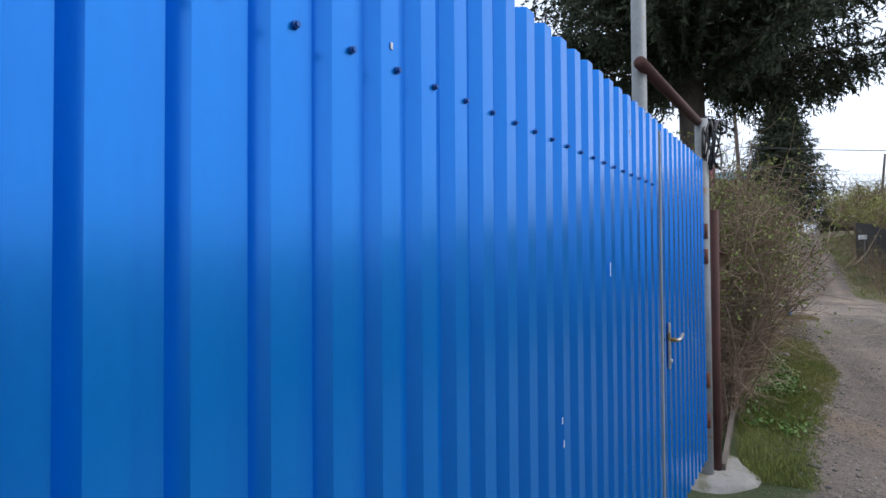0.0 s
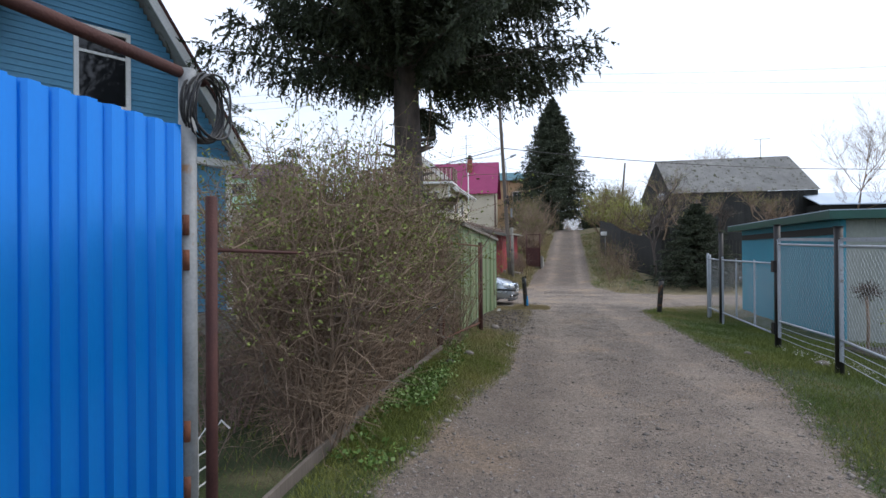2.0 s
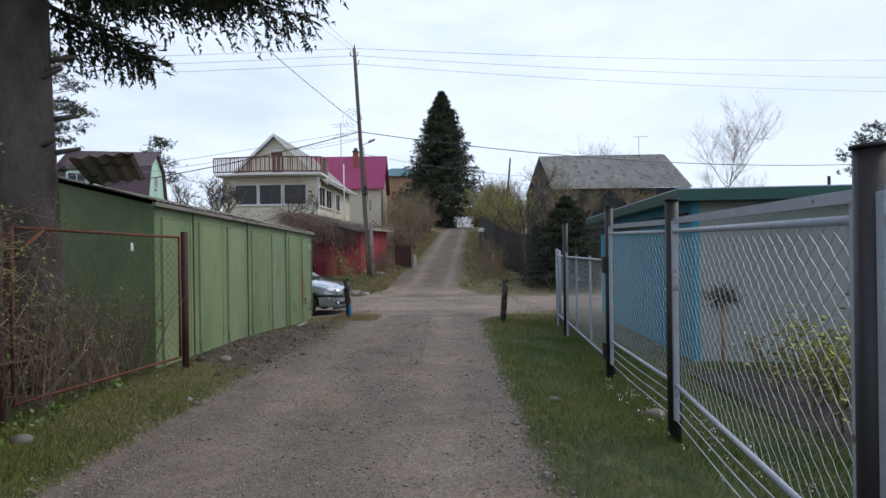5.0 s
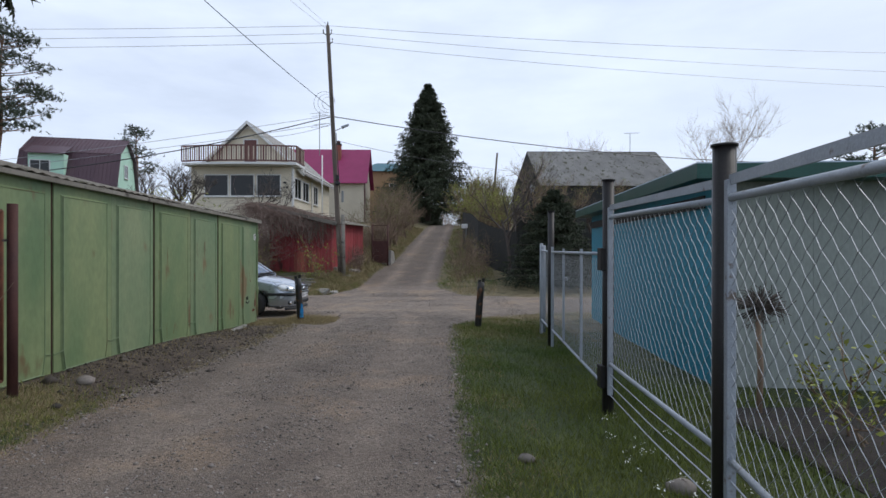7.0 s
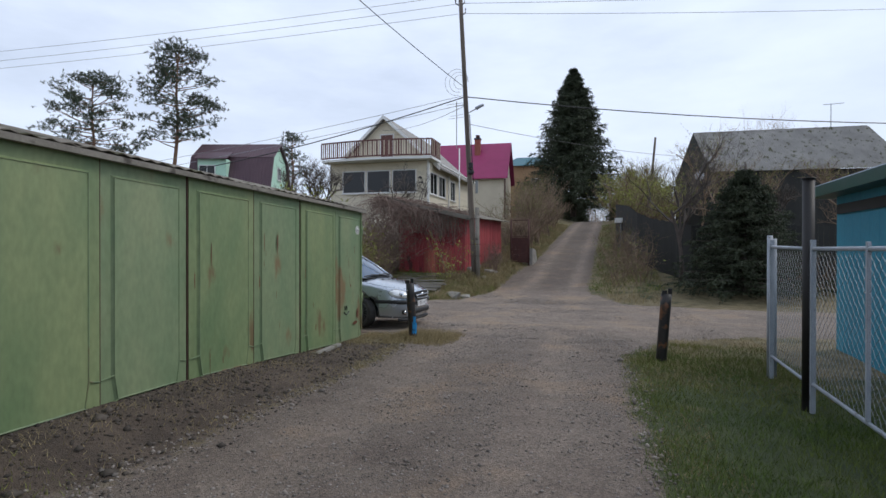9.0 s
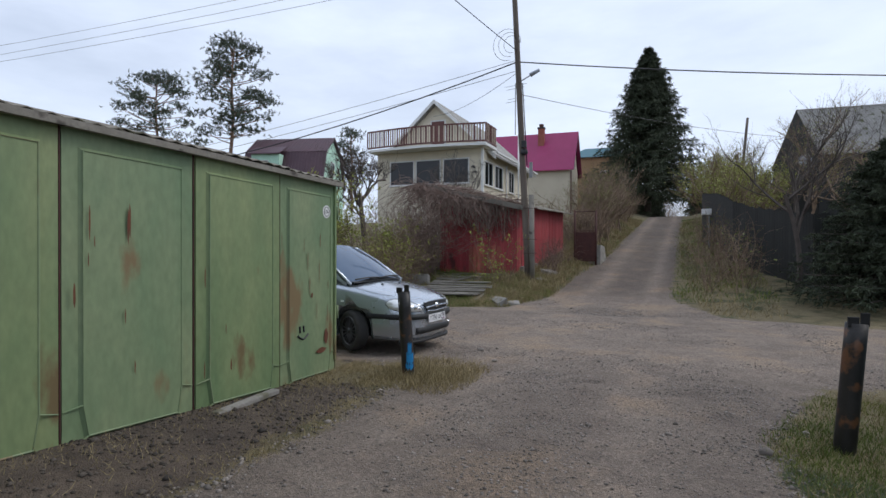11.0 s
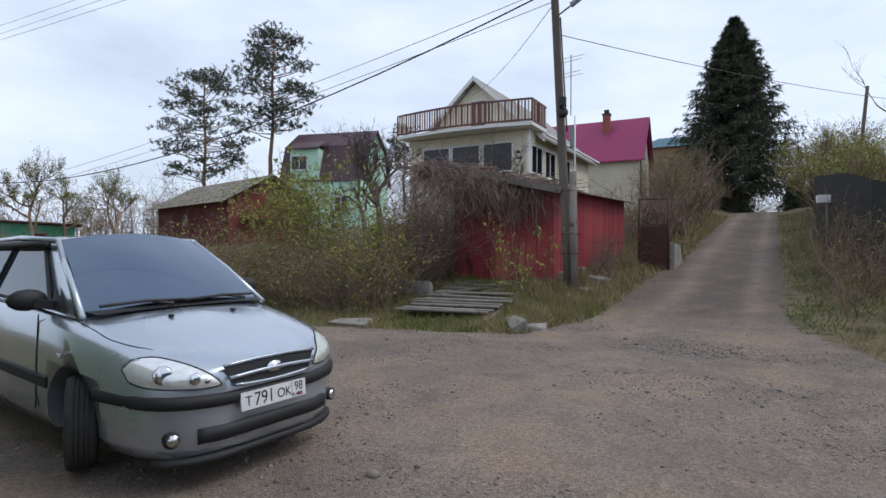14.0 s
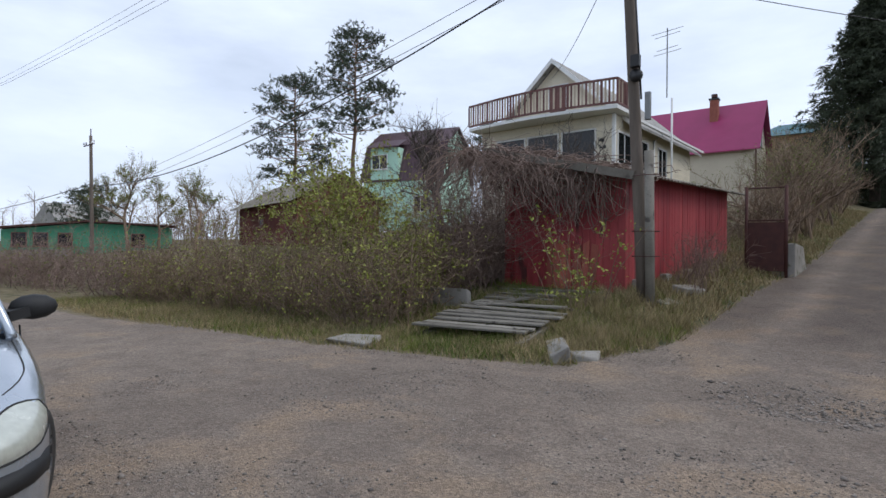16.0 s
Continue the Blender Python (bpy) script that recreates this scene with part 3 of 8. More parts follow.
# ---- chain-link panels ----
def chain_link(a, b, z0a, z1a, z0b, z1b, cell=0.055, r=0.0013, sag=0.0):
    """Woven wire between a and b (plan points), from z0 to z1 at each end; every wire zigzags past its neighbours."""
    sh = Shape()
    a, b = Vector((*a, 0)), Vector((*b, 0))
    length, d = (b - a).length, (b - a).normalized()
    nrm = Vector((-d.y, d.x, 0))
    rows = max(2, int((z1a - z0a) / (cell * 0.9)))
    for k in range(int(length / cell) + 1):
        pts = []
        for j in range(rows + 1):
            u = min(length, k * cell + (cell if (j + k) % 2 else 0.0) * 0.98)
            f = u / length
            lo, hi = z0a + (z0b - z0a) * f, z1a + (z1b - z1a) * f
            z = lo + (hi - lo) * j / rows
            bulge = sag * math.sin(3.14159 * f) * math.sin(3.14159 * j / rows) * (1 + 0.4 * noise.noise(Vector((u * 2, z * 2, 1))))
            pts.append(a + d * u + nrm * (bulge + (0.003 if j % 2 else -0.003)) + Vector((0, 0, z)))
        sh.tube(pts, r, r, 3, False)
    return sh


# ---- rusty netting fence, the netting gate and its posts, beside the hedge ----
net_fence = thing("netting_fence", "rusty brown wire-netting fence in front of the hedge", "fence")
N0, N1, N2, N3 = (-0.07, 4.30), (0.0, 7.0), (0.13, 9.9), (0.53, 12.42)
for (x, y), h in ((N0, 1.57), ((0.0, 7.0), 1.35), (N2, 1.42)):
    Shape().tube([(x, y, -0.5), (x + 0.01, y, h)], 0.03, 0.03, 10).done("post", RUST_DARK, net_fence, smooth=True)
for p, q in ((N0, N1), (N1, N2)):
    Shape().tube([(*p, 1.30), ((p[0] + q[0]) / 2, (p[1] + q[1]) / 2, 1.27), (*q, 1.30)], 0.012, 0.012, 6).done("rail", RUST_DARK, net_fence, smooth=True)
    chain_link(p, q, -0.2, 1.28, -0.2, 1.28, 0.06, 0.0012, 0.03).done("netting", WIRE_OLD, net_fence)
    board = Shape().beam((p[0] + 0.04, p[1], ground_z(*p) + 0.03), (q[0] + 0.04, q[1], ground_z(*q) + 0.03), 0.03, 0.12)
    board.done("bottom_board", POLE_WOOD, net_fence, "weathered board along the ground", bevel=0.004)
Shape().tube([(N0[0], N0[1], 1.05), (-0.32, 4.68, 1.46)], 0.016, 0.012, 6).done("brace", RUST_DARK, net_fence, smooth=True)
Shape().tube([(*N0, 1.50), (-0.52, 5.05, 1.49), (-0.97, 5.8, 1.47)], 0.022, 0.022, 8).done("stay", RUST_DARK, net_fence, smooth=True)
chain_link(N0, (-0.97, 5.8), -0.2, 1.48, -0.2, 1.45, 0.06, 0.0013, 0.0).done("netting", WIRE_OLD, net_fence)
net_gate = thing("netting_gate", "closed rusty steel gate with wire netting", "gate")
for (x, y), h, r in ((N2, 1.50, 0.034), ((N2[0] + 0.02, N2[1] + 0.09), 1.48, 0.028), (N3, 1.45, 0.042)):
    Shape().tube([(x, y, -0.5), (x, y, h)], r, r, 12).done("post", RUST_DARK, net_gate, smooth=True)
ga, gb = (N2[0] + 0.04, N2[1] + 0.2), (N3[0] - 0.02, N3[1] - 0.1)
for p, q in (((*ga, 1.42), (*gb, 1.38)), ((*ga, -0.08), (*gb, -0.12)), ((*ga, -0.08), (*ga, 1.42)), ((*gb, -0.12), (*gb, 1.38)), ((*ga, 1.15), (ga[0] + 0.05, ga[1] + 0.3, 1.41))):
    Shape().tube([p, q], 0.016, 0.016, 8).done("frame_bar", RUST, net_gate, smooth=True)
chain_link(ga, gb, -0.08, 1.40, -0.12, 1.36, 0.055, 0.0013, 0.02).done("netting", WIRE_OLD, net_gate)
Shape().box((gb[0], gb[1] + 0.05, 1.12), (0.03, 0.12, 0.02)).done("latch", BLACK_PAINT, net_gate)
tag = Shape().box((0.36, 11.55, 1.26), (0.004, 0.05, 0.09))
tagged(tag.done("paper_tag", WHITE_TRIM), "small white tag tied to the netting gate", "tag")


# ---- pipe-post fence and gates on the other side of the lane ----
P = {1: (6.44, 17.06, 1.71), 2: (6.03, 12.73, 1.72), 3: (5.79, 10.2, 1.58), 4: (5.31, 7.42, 1.52), 5: (4.87, 4.7, 1.5)}
mesh_fence = thing("chain_link_fence", "grey-painted chain-link fence on black steel pipe posts", "fence")
for k, (x, y, h) in P.items():
    p = Shape().tube([(x, y, -0.9), (x, y, h)], 0.056, 0.056, 18)
    post = p.done("post", BLACK_PAINT, mesh_fence, "black-painted steel pipe post", smooth=True)
    Shape().disc((x, y, h + 0.004), (0, 0, 1), 0.066, 0.012, 18).done("cap", BLACK_PAINT, post, smooth=True)


def framed_panel(owner, a, b, top, low, inset=0.08, flat=True, rods=3):
    """A grey frame with chain-link between two posts, a flat bar over it and thin rods below."""
    (ax, ay, _), (bx, by, _) = a, b
    d = Vector((bx - ax, by - ay, 0)).normalized()
    s, e = Vector((ax, ay, 0)) + d * inset, Vector((bx, by, 0)) - d * inset
    za, zb = top
    la, lb = low

    def at(p, z):
        return (p.x, p.y, z)
    for p, z0, z1 in ((s, la - 0.3, za), (e, lb - 0.3, zb)):
        Shape().beam(at(p, z0), at(p, z1), 0.045, 0.045, (d.x, d.y, 0)).done("upright", GREY_PAINT, owner, bevel=0.003)
    Shape().tube([at(s, za - 0.09), at(e, zb - 0.09)], 0.02, 0.02, 10).done("top_rail", GREY_PAINT, owner, smooth=True)
    if flat:
        Shape().beam(at(s, za), at(e, zb), 0.012, 0.05).done("flat_bar", GREY_PAINT, owner)
    Shape().tube([at(s, la), at(e, lb)], 0.018, 0.018, 10).done("bottom_rail", GREY_PAINT, owner, smooth=True)
    chain_link((s.x, s.y), (e.x, e.y), la, za - 0.09, lb, zb - 0.09, 0.052, 0.0017, 0.0).done("mesh", WIRE, owner)
    for k in range(rods):
        f = 0.1 + 0.1 * k
        mid = (s + e) / 2
        Shape().tube([at(s, la - f), (mid.x, mid.y, (la + lb) / 2 - f - 0.015), at(e, lb - f)], 0.005, 0.005, 5).done("rod", GREY_PAINT, owner)


framed_panel(mesh_fence, P[3], P[2], (1.40, 1.45), (0.0, -0.06))
framed_panel(mesh_fence, P[4], P[3], (1.36, 1.40), (0.02, 0.0))
framed_panel(mesh_fence, P[5], P[4], (1.36, 1.36), (0.05, 0.02))
low_gate = thing("chain_link_gate", "low closed grey chain-link gate between black posts", "gate")
framed_panel(low_gate, P[2], (6.45, 17.05, 0), (1.09, 1.08), (-0.33, -0.38), 0.1, False, 0)
for f in (0.33, 0.66):
    x, y = P[2][0] + (P[1][0] - P[2][0]) * f, P[2][1] + (P[1][1] - P[2][1]) * f
    Shape().beam((x, y, -0.35), (x, y, 1.05), 0.03, 0.03, (0, 1, 0)).done("mid_upright", GREY_PAINT, low_gate, bevel=0.003)
for z in (0.95, -0.2):
    Shape().box((P[2][0] - 0.06, P[2][1] + 0.02, z), (0.05, 0.12, 0.22)).done("hinge_plate", BLACK_PAINT, low_gate, "black hinge plate", bevel=0.006)
Shape().box((6.22, 15.1, 0.62), (0.03, 0.07, 0.05)).done("padlock", WIRE, low_gate, "small steel padlock", bevel=0.006)
end_panel = thing("fence_end_panel", "short grey chain-link end panel with twin grey posts", "fence")
framed_panel(end_panel, P[1], (6.62, 18.75, 0), (1.08, 1.10), (-0.4, -0.42), 0.1, False, 0)
for dx, h in ((0.0, 1.16), (0.07, 1.12)):
    Shape().tube([(6.62 + dx, 18.75 + dx, -0.9), (6.62 + dx, 18.75 + dx, h)], 0.035, 0.035, 12).done("post", GREY_PAINT, end_panel, smooth=True)


# ---- bollards ----
def bollard(x, y, z0, z1, lean, label, blue):
    b = thing("bollard", label, "bollard", "pipe bollards at the lane mouth")
    p = Shape()
    pts = [(x + lean * k / 6, y, z0 - 0.3 + (z1 - z0 + 0.3) * k / 6) for k in range(7)]
    p.tube(pts, 0.074, 0.074, 18)
    p.done("pipe", CHAR, b, smooth=True)
    sq = Shape().box((x + lean - 0.035, y - 0.045, z1 + 0.015), (0.07, 0.02, 0.07))
    sq.box((x + lean + 0.045, y - 0.02, z1 + 0.03), (0.055, 0.02, 0.1))
    sq.done("torn_rim", BLACK_PAINT, b, "torn black metal rim")
    if blue:
        for dz, w, h in ((0.10, 0.09, 0.12), (0.2, 0.05, 0.13), (0.03, 0.1, 0.06)):
            a0 = -1.9 + dz * 2
            arc = [(x + 0.0752 * math.cos(a0 + w * 12 * i / 8), y + 0.0752 * math.sin(a0 + w * 12 * i / 8)) for i in range(9)]
            q = Shape()
            q.add([(ax, ay, z0 + dz + (0.02 * math.sin(i * 1.9))) for i, (ax, ay) in enumerate(arc)] + [(ax, ay, z0 + dz + h + 0.03 * math.sin(i * 2.7)) for i, (ax, ay) in enumerate(arc)], [(i, i + 1, 10 + i, 9 + i) for i in range(8)])
            q.done("paint_patch", SPRAY_BLUE, b, "bright blue spray-paint patch")
        Shape().disc((x + lean * 0.8 - 0.03, y - 0.062, z1 - 0.13), (0, 1, 0), 0.022, 0.006, 9).done("sticker_rest", WHITE_TRIM, b, "scrap of white sticker")


SPRAY_BLUE = paint("blue_spray", (0.01, 0.22, 0.5), (0.02, 0.28, 0.6), 0.6, 0, 8, 60, 0.1)
CHAR = paint("burnt_black_pipe", (0.012, 0.011, 0.01), (0.03, 0.025, 0.022), 0.5, 0.1, 5, 50, 0.2, stain=(0.14, 0.06, 0.025), stain_at=0.58, stain_scale=6)
bollard(1.33, 20.0, -0.56, 0.36, -0.08, "leaning burnt black pipe bollard with blue spray paint", True)
bollard(5.3, 19.1, -0.6, 0.33, 0.09, "leaning dark rusty pipe bollard in the grass", False)


# ---- green sheet-steel garages ----
garage = thing("metal_garage_row", "old green sheet-steel garage wall with rust and faded panels", "garage")
JY = [12.45, 13.45, 14.51, 15.55, 16.7, 17.82, 18.95, 20.0]


def garage_x(y):
    return 0.17 + (y - 13.45) * 0.022


def garage_top(y):
    return 1.80 - (y - 12.45) * 0.021


for k, (a, b) in enumerate(zip(JY, JY[1:])):
    za, zb = ground_z(garage_x(a), a) - 0.08, ground_z(garage_x(b), b) - 0.08
    ta, tb = garage_top(a), garage_top(b)
    dx = (0, 0.012, -0.006, 0.008, 0, 0.014, 0.004)[k]
    sh = Shape()

    def at(u, v, o):
        y = a + (b - a) * u
        lo, hi = za + (zb - za) * u, ta + (tb - ta) * u
        return (garage_x(y) + dx + o, y, lo + (hi - lo) * v)
    # a flat flange round a raised field with slanting lower corners
    ring0 = [(0.012, 0), (0.988, 0), (0.988, 1), (0.012, 1)]
    ring1 = [(0.15, 0.035), (0.85, 0.035), (0.89, 0.14), (0.89, 0.94), (0.11, 0.94), (0.11, 0.14)]
    ring2 = [(0.165, 0.045), (0.835, 0.045), (0.87, 0.143), (0.87, 0.93), (0.13, 0.93), (0.13, 0.143)]
    vs = [at(u, v, 0) for u, v in ring0] + [at(u, v, 0.0) for u, v in ring1] + [at(u, v, 0.022) for u, v in ring2]
    vs += [at(0.13, 0.143, 0.022), at(0.87, 0.143, 0.022)]
    vs += [at(u, v, -0.03) for u, v in ring0]
    fs = [(0, 1, 5, 4), (1, 6, 5), (1, 2, 7, 6), (2, 3, 8, 7), (3, 0, 9, 8), (0, 4, 9)]
    fs += [(4 + i, 4 + (i + 1) % 6, 10 + (i + 1) % 6, 10 + i) for i in range(6)]
    fs += [(10, 11, 12, 15), (12, 13, 14, 15)]
    fs += [(18, 19, 1, 0), (19, 20, 2, 1), (20, 21, 3, 2), (21, 18, 0, 3)]
    sh.add(vs, fs)
    sh.done("wall_panel", GREEN_PALE if k in (2, 4, 6) else GREEN_PANEL, garage, "faded green steel wall panel with rust")
    loop = [at(u, v, 0.022) for u, v in ring2]
    Shape().tube(loop + loop[:1], 0.008, 0.008, 6, False).done("pressed_bead", GREEN_PALE, garage)
    for i, (u, v) in ((0, (0.02, 0.0)), (1, (0.98, 0.0)), (2, (0.985, 0.13)), (5, (0.015, 0.13))):
        Shape().tube([loop[i], at(u, v, 0.004)], 0.007, 0.005, 5).done("pressed_bead", GREEN_PALE, garage)
    seam = Shape().tube([(garage_x(b) - 0.002, b, zb), (garage_x(b) - 0.002, b, tb)], 0.007, 0.007, 6)
    seam.done("weld_seam", RUST_DARK, garage)
for y, name in ((12.43, "end_wall"), (20.02, "far_end_wall")):
    g = ground_z(-1, y) - 0.2
    poly = [(garage_x(y), y, g), (garage_x(y), y, garage_top(y)), (-1.55, y, 2.22 - (y - 12.4) * 0.02), (-3.3, y, 1.85 - (y - 12.4) * 0.02), (-3.3, y, g)]
    Shape().slab(poly, (0, 0.03 if y < 15 else -0.03, 0)).done(name, GREEN_PANEL, garage, "dark green steel end wall")
Shape().box((-3.3, 16.2, 0.6), (0.03, 7.5, 2.5)).done("back_wall", GREEN_PANEL, garage)


def wavy_sheet(p0, along, across, waves, amp, t=0.008, m=None):
    """A corrugated slate: waves run across, p0 is a corner, along and across are edge vectors (waves lie along 'along')."""
    sh = Shape()
    p0, along, across = Vector(p0), Vector(along), Vector(across)
    up = across.cross(along).normalized()
    up = up if up.z > 0 else -up
    n = waves * 4
    for lay in (0, 1):
        pts = []
        for j in (0, 1):
            for i in range(n + 1):
                pts.append(p0 + across * (i / n) + along * j + up * (amp * math.sin(6.28319 * i / 4) - lay * t))
        fs = [(i, i + 1, n + 2 + i, n + 1 + i) for i in range(n)]
        sh.add(pts, fs if lay == 0 else [f[::-1] for f in fs])
    k = 2 * (n + 1)
    sh.f += [(i, k + i, k + i + 1, i + 1) for i in range(n)] + [(n + 1 + i, n + 2 + i, k + n + 2 + i, k + n + 1 + i) for i in range(n)]
    return sh


def roof_x(y):
    return garage_x(y) + 0.09


for k in range(8):
    a = 12.25 + k * 0.965
    b = a + 1.06
    ea, eb = Vector((roof_x(a), a, garage_top(a) + 0.035)), Vector((roof_x(b), b, garage_top(b) + 0.035))
    ra = Vector((-1.55, a, 2.27 - (a - 12.4) * 0.02))
    lift = random.uniform(0.0, 0.02)
    wavy_sheet(ea + Vector((0, 0, lift)), ra - ea, eb - ea, 7, 0.009).done("slate", SLATE_BROWN, garage, "weathered corrugated slate")
    la = Vector((-3.45, a, 1.82 - (a - 12.4) * 0.02))
    wavy_sheet(la, ra - la, eb - ea, 7, 0.018).done("slate", SLATE_BROWN, garage)
Shape().beam((roof_x(12.3) - 0.02, 12.3, garage_top(12.3) + 0.0), (roof_x(20.05) - 0.02, 20.05, garage_top(20.05) + 0.0), 0.05, 0.05).done("eave_board", OLD_WOOD, garage)
for a, b, c in (((-0.6, 12.35, 2.06), (0.4, -1.0, 0.16), (0.55, 0.25, 0.1)), ((-1.2, 12.3, 2.2), (-0.75, -0.6, -0.1), (0.5, 0.3, 0.12))):
    wavy_sheet(a, b, c, 4, 0.018).done("broken_slate", SLATE_BROWN, garage, "broken slate sticking out at the gable")
Shape().box((garage_x(20) + 0.012, 19.985, 0.6), (0.03, 0.035, 2.2)).done("corner_angle", GREEN_PANEL, garage, bevel=0.004)
for z in (0.08, 1.3):
    Shape().tube([(garage_x(20) + 0.015, 20.04, z - 0.08), (garage_x(20) + 0.015, 20.04, z + 0.08)], 0.014, 0.014, 8).done("hinge", GREEN_PALE, garage, smooth=True)
sticker = Shape().disc((garage_x(19.72) + 0.0310, 19.78, 1.30), (1, -0.022, 0), 0.075, 0.004, 28).done("round_sticker", WHITE_TRIM, garage, "round white sticker with a black ring")
ring = Shape()
ring.tube([(garage_x(19.72) + 0.0345, 19.78 + 0.055 * math.cos(a), 1.30 + 0.055 * math.sin(a)) for a in [6.28319 * i / 24 for i in range(25)]], 0.004, 0.004, 4, False)
ring.tube([(garage_x(19.72) + 0.0345, 19.75, 1.285), (garage_x(19.72) + 0.0345, 19.78, 1.325), (garage_x(19.72) + 0.0345, 19.81, 1.285), (garage_x(19.72) + 0.0345, 19.75, 1.285)], 0.004, 0.004, 4, False)
ring.done("ring", CABLE, sticker)
DAUB = Shape()
for y in (19.26, 19.33):
    DAUB.tube([(garage_x(19.3) + 0.0310, y, 0.0), (garage_x(19.3) + 0.0310, y + 0.01, -0.07)], 0.012, 0.01, 5)
DAUB.tube([(garage_x(19.3) + 0.0310, 19.23 + 0.19 * i / 6, -0.1 - 0.045 * math.sin(3.1416 * i / 6)) for i in range(7)], 0.011, 0.011, 5)
DAUB.done("daubed_mark", CABLE, garage, "black daubed marks low on the panel")
STREAKS = [(random.choice((15.6, 16.75, 17.87, 18.9, 19.3)) + random.uniform(0.0, 0.5), random.uniform(-0.3, 1.2), random.uniform(0.008, 0.02), random.uniform(0.05, 0.28)) for _ in range(22)]
for y, z, w, h in ((19.76, -0.18, 0.08, 0.17), (19.48, 0.33, 0.04, 0.06), (19.66, -0.33, 0.2, 0.06), (19.4, 0.72, 0.012, 0.22), (19.33, 0.9, 0.01, 0.16), (19.62, 0.6, 0.012, 0.3), *STREAKS):
    q = Shape()
    pts = [(garage_x(y) + 0.038, y + w * (0.46 + 0.16 * noise.noise(Vector((i * 1.7, y, z))) + random.uniform(-0.07, 0.07)) * math.cos(6.28319 * i / 22), z + h * (0.5 + 0.2 * noise.noise(Vector((i * 1.3, z, 7)))) * math.sin(6.28319 * i / 22)) for i in range(22)]
    q.add(pts, [tuple(range(22))])
    q.done("rust_patch", RUST, garage, "patch of bare rust")


# ---- utility poles and lines ----
def utility_pole(x, y, z0, z1, lx, ly, label, arms):
    p = thing("utility_pole", label, "utility pole", "utility poles")
    pts = [(x + lx * k / 8, y + ly * k / 8, z0 - 0.4 + (z1 - z0 + 0.4) * k / 8) for k in range(9)]
    Shape().tube(pts, 0.118, 0.08, 12).done("shaft", POLE_WOOD, p, smooth=True)
    for az, aw in arms:
        f = (az - z0) / (z1 - z0)
        cx, cy = x + lx * f, y + ly * f
        arm = Shape().beam((cx - aw, cy - 0.1, az), (cx + aw, cy - 0.1, az), 0.05, 0.05).done("crossarm", RUST_DARK, p)
        for s in (-1, -0.55, 0.55, 1):
            q = Shape().tube([(cx + s * aw, cy - 0.1, az), (cx + s * aw, cy - 0.1, az + 0.1)], 0.012, 0.012, 6)
            q.tube([(cx + s * aw, cy - 0.1, az + 0.08), (cx + s * aw, cy - 0.1, az + 0.19)], 0.045, 0.032, 8)
            q.done("insulator", WHITE_TRIM if s > 0 else GREY_PIPE, arm)
    return p


PX, PY = 0.33, 31.85
main_pole = utility_pole(PX, PY, -0.25, 11.0, -0.62, 0.0, "tall weathered wooden utility pole lashed to a wooden stub", ())
Shape().tube([(PX + 0.14, PY - 0.14, -0.7), (PX + 0.09, PY - 0.12, 2.55)], 0.085, 0.085, 12).done("stub", OLD_WOOD, main_pole, "pale wooden footing stub", smooth=True)
for z in (0.65, 1.1, 2.1):
    Shape().tube([(PX + 0.03 + 0.24 * math.cos(a), PY - 0.08 + 0.24 * math.sin(a), z) for a in [6.28319 * i / 16 for i in range(17)]], 0.008, 0.008, 5, False).done("lashing", RUST_DARK, main_pole)
Shape().box((PX + 0.08, PY - 0.17, 3.35), (0.1, 0.08, 0.5)).done("cable_box", GREY_PIPE, main_pole, "pale cable conduit box", bevel=0.01)
Shape().tube([(PX - 0.05, PY - 0.14, 3.5), (PX - 0.22, PY - 0.12, 6.2)], 0.018, 0.018, 6).done("riser_cable", CABLE, main_pole, smooth=True)
Shape().box((PX - 0.15, PY - 0.16, 4.2), (0.16, 0.12, 0.22)).done("junction_box", CABLE, main_pole, "black junction box", bevel=0.01)
Shape().tube([(PX - 0.15, PY - 0.1, 3.95), (PX - 0.15, PY - 0.16, 3.95)], 0.12, 0.12, 14).done("meter", CABLE, main_pole, "round black fitting", smooth=True)
lamp_arm = Shape().tube([(PX - 0.36, PY - 0.05, 6.25), (PX + 0.1, PY - 0.2, 6.42)], 0.02, 0.02, 8).done("lamp_arm", GREY_PIPE, main_pole, smooth=True)
lh = Shape()
lh.tube([(PX + 0.05, PY - 0.19, 6.41), (PX + 0.2, PY - 0.22, 6.47), (PX + 0.36, PY - 0.27, 6.52)], 0.07, 0.05, 10)
lh.done("lamp_head", GREY_PAINT, lamp_arm, "grey street-lamp head", smooth=True)
top = Vector((PX - 0.6, PY, 11.0))
hooks = Shape()
for dz, dx in ((0.0, 0.0), (-0.35, 0.16), (-0.35, -0.2), (-0.75, 0.2)):
    hooks.tube([top + Vector((0, 0, dz - 0.1)), top + Vector((dx, -0.05, dz)), top + Vector((dx, -0.05, dz + 0.16))], 0.02, 0.03, 6)
hooks.done("insulator_hooks", CABLE, main_pole)
for k in range(3):
    r = 0.28 + 0.12 * k
    Shape().tube([(PX - 0.42 - r * 0.6 + r * math.cos(a) * 0.9, PY - 0.15, 7.5 + r * math.sin(a)) for a in [6.28319 * i / 18 for i in range(15)]], 0.007, 0.007, 4, False).done("slack_loop", CABLE, main_pole)
LP = (-31.5, 34.0)
left_pole = utility_pole(LP[0], LP[1], -0.6, 7.1, -0.3, 0, "weathered utility pole with a crossarm beyond the bushes", ((6.55, 0.75),))
Shape().tube([(LP[0] - 0.3, LP[1], 7.0), (LP[0] - 0.3, LP[1], 7.5)], 0.03, 0.03, 6).done("top_pin", RUST_DARK, left_pole)
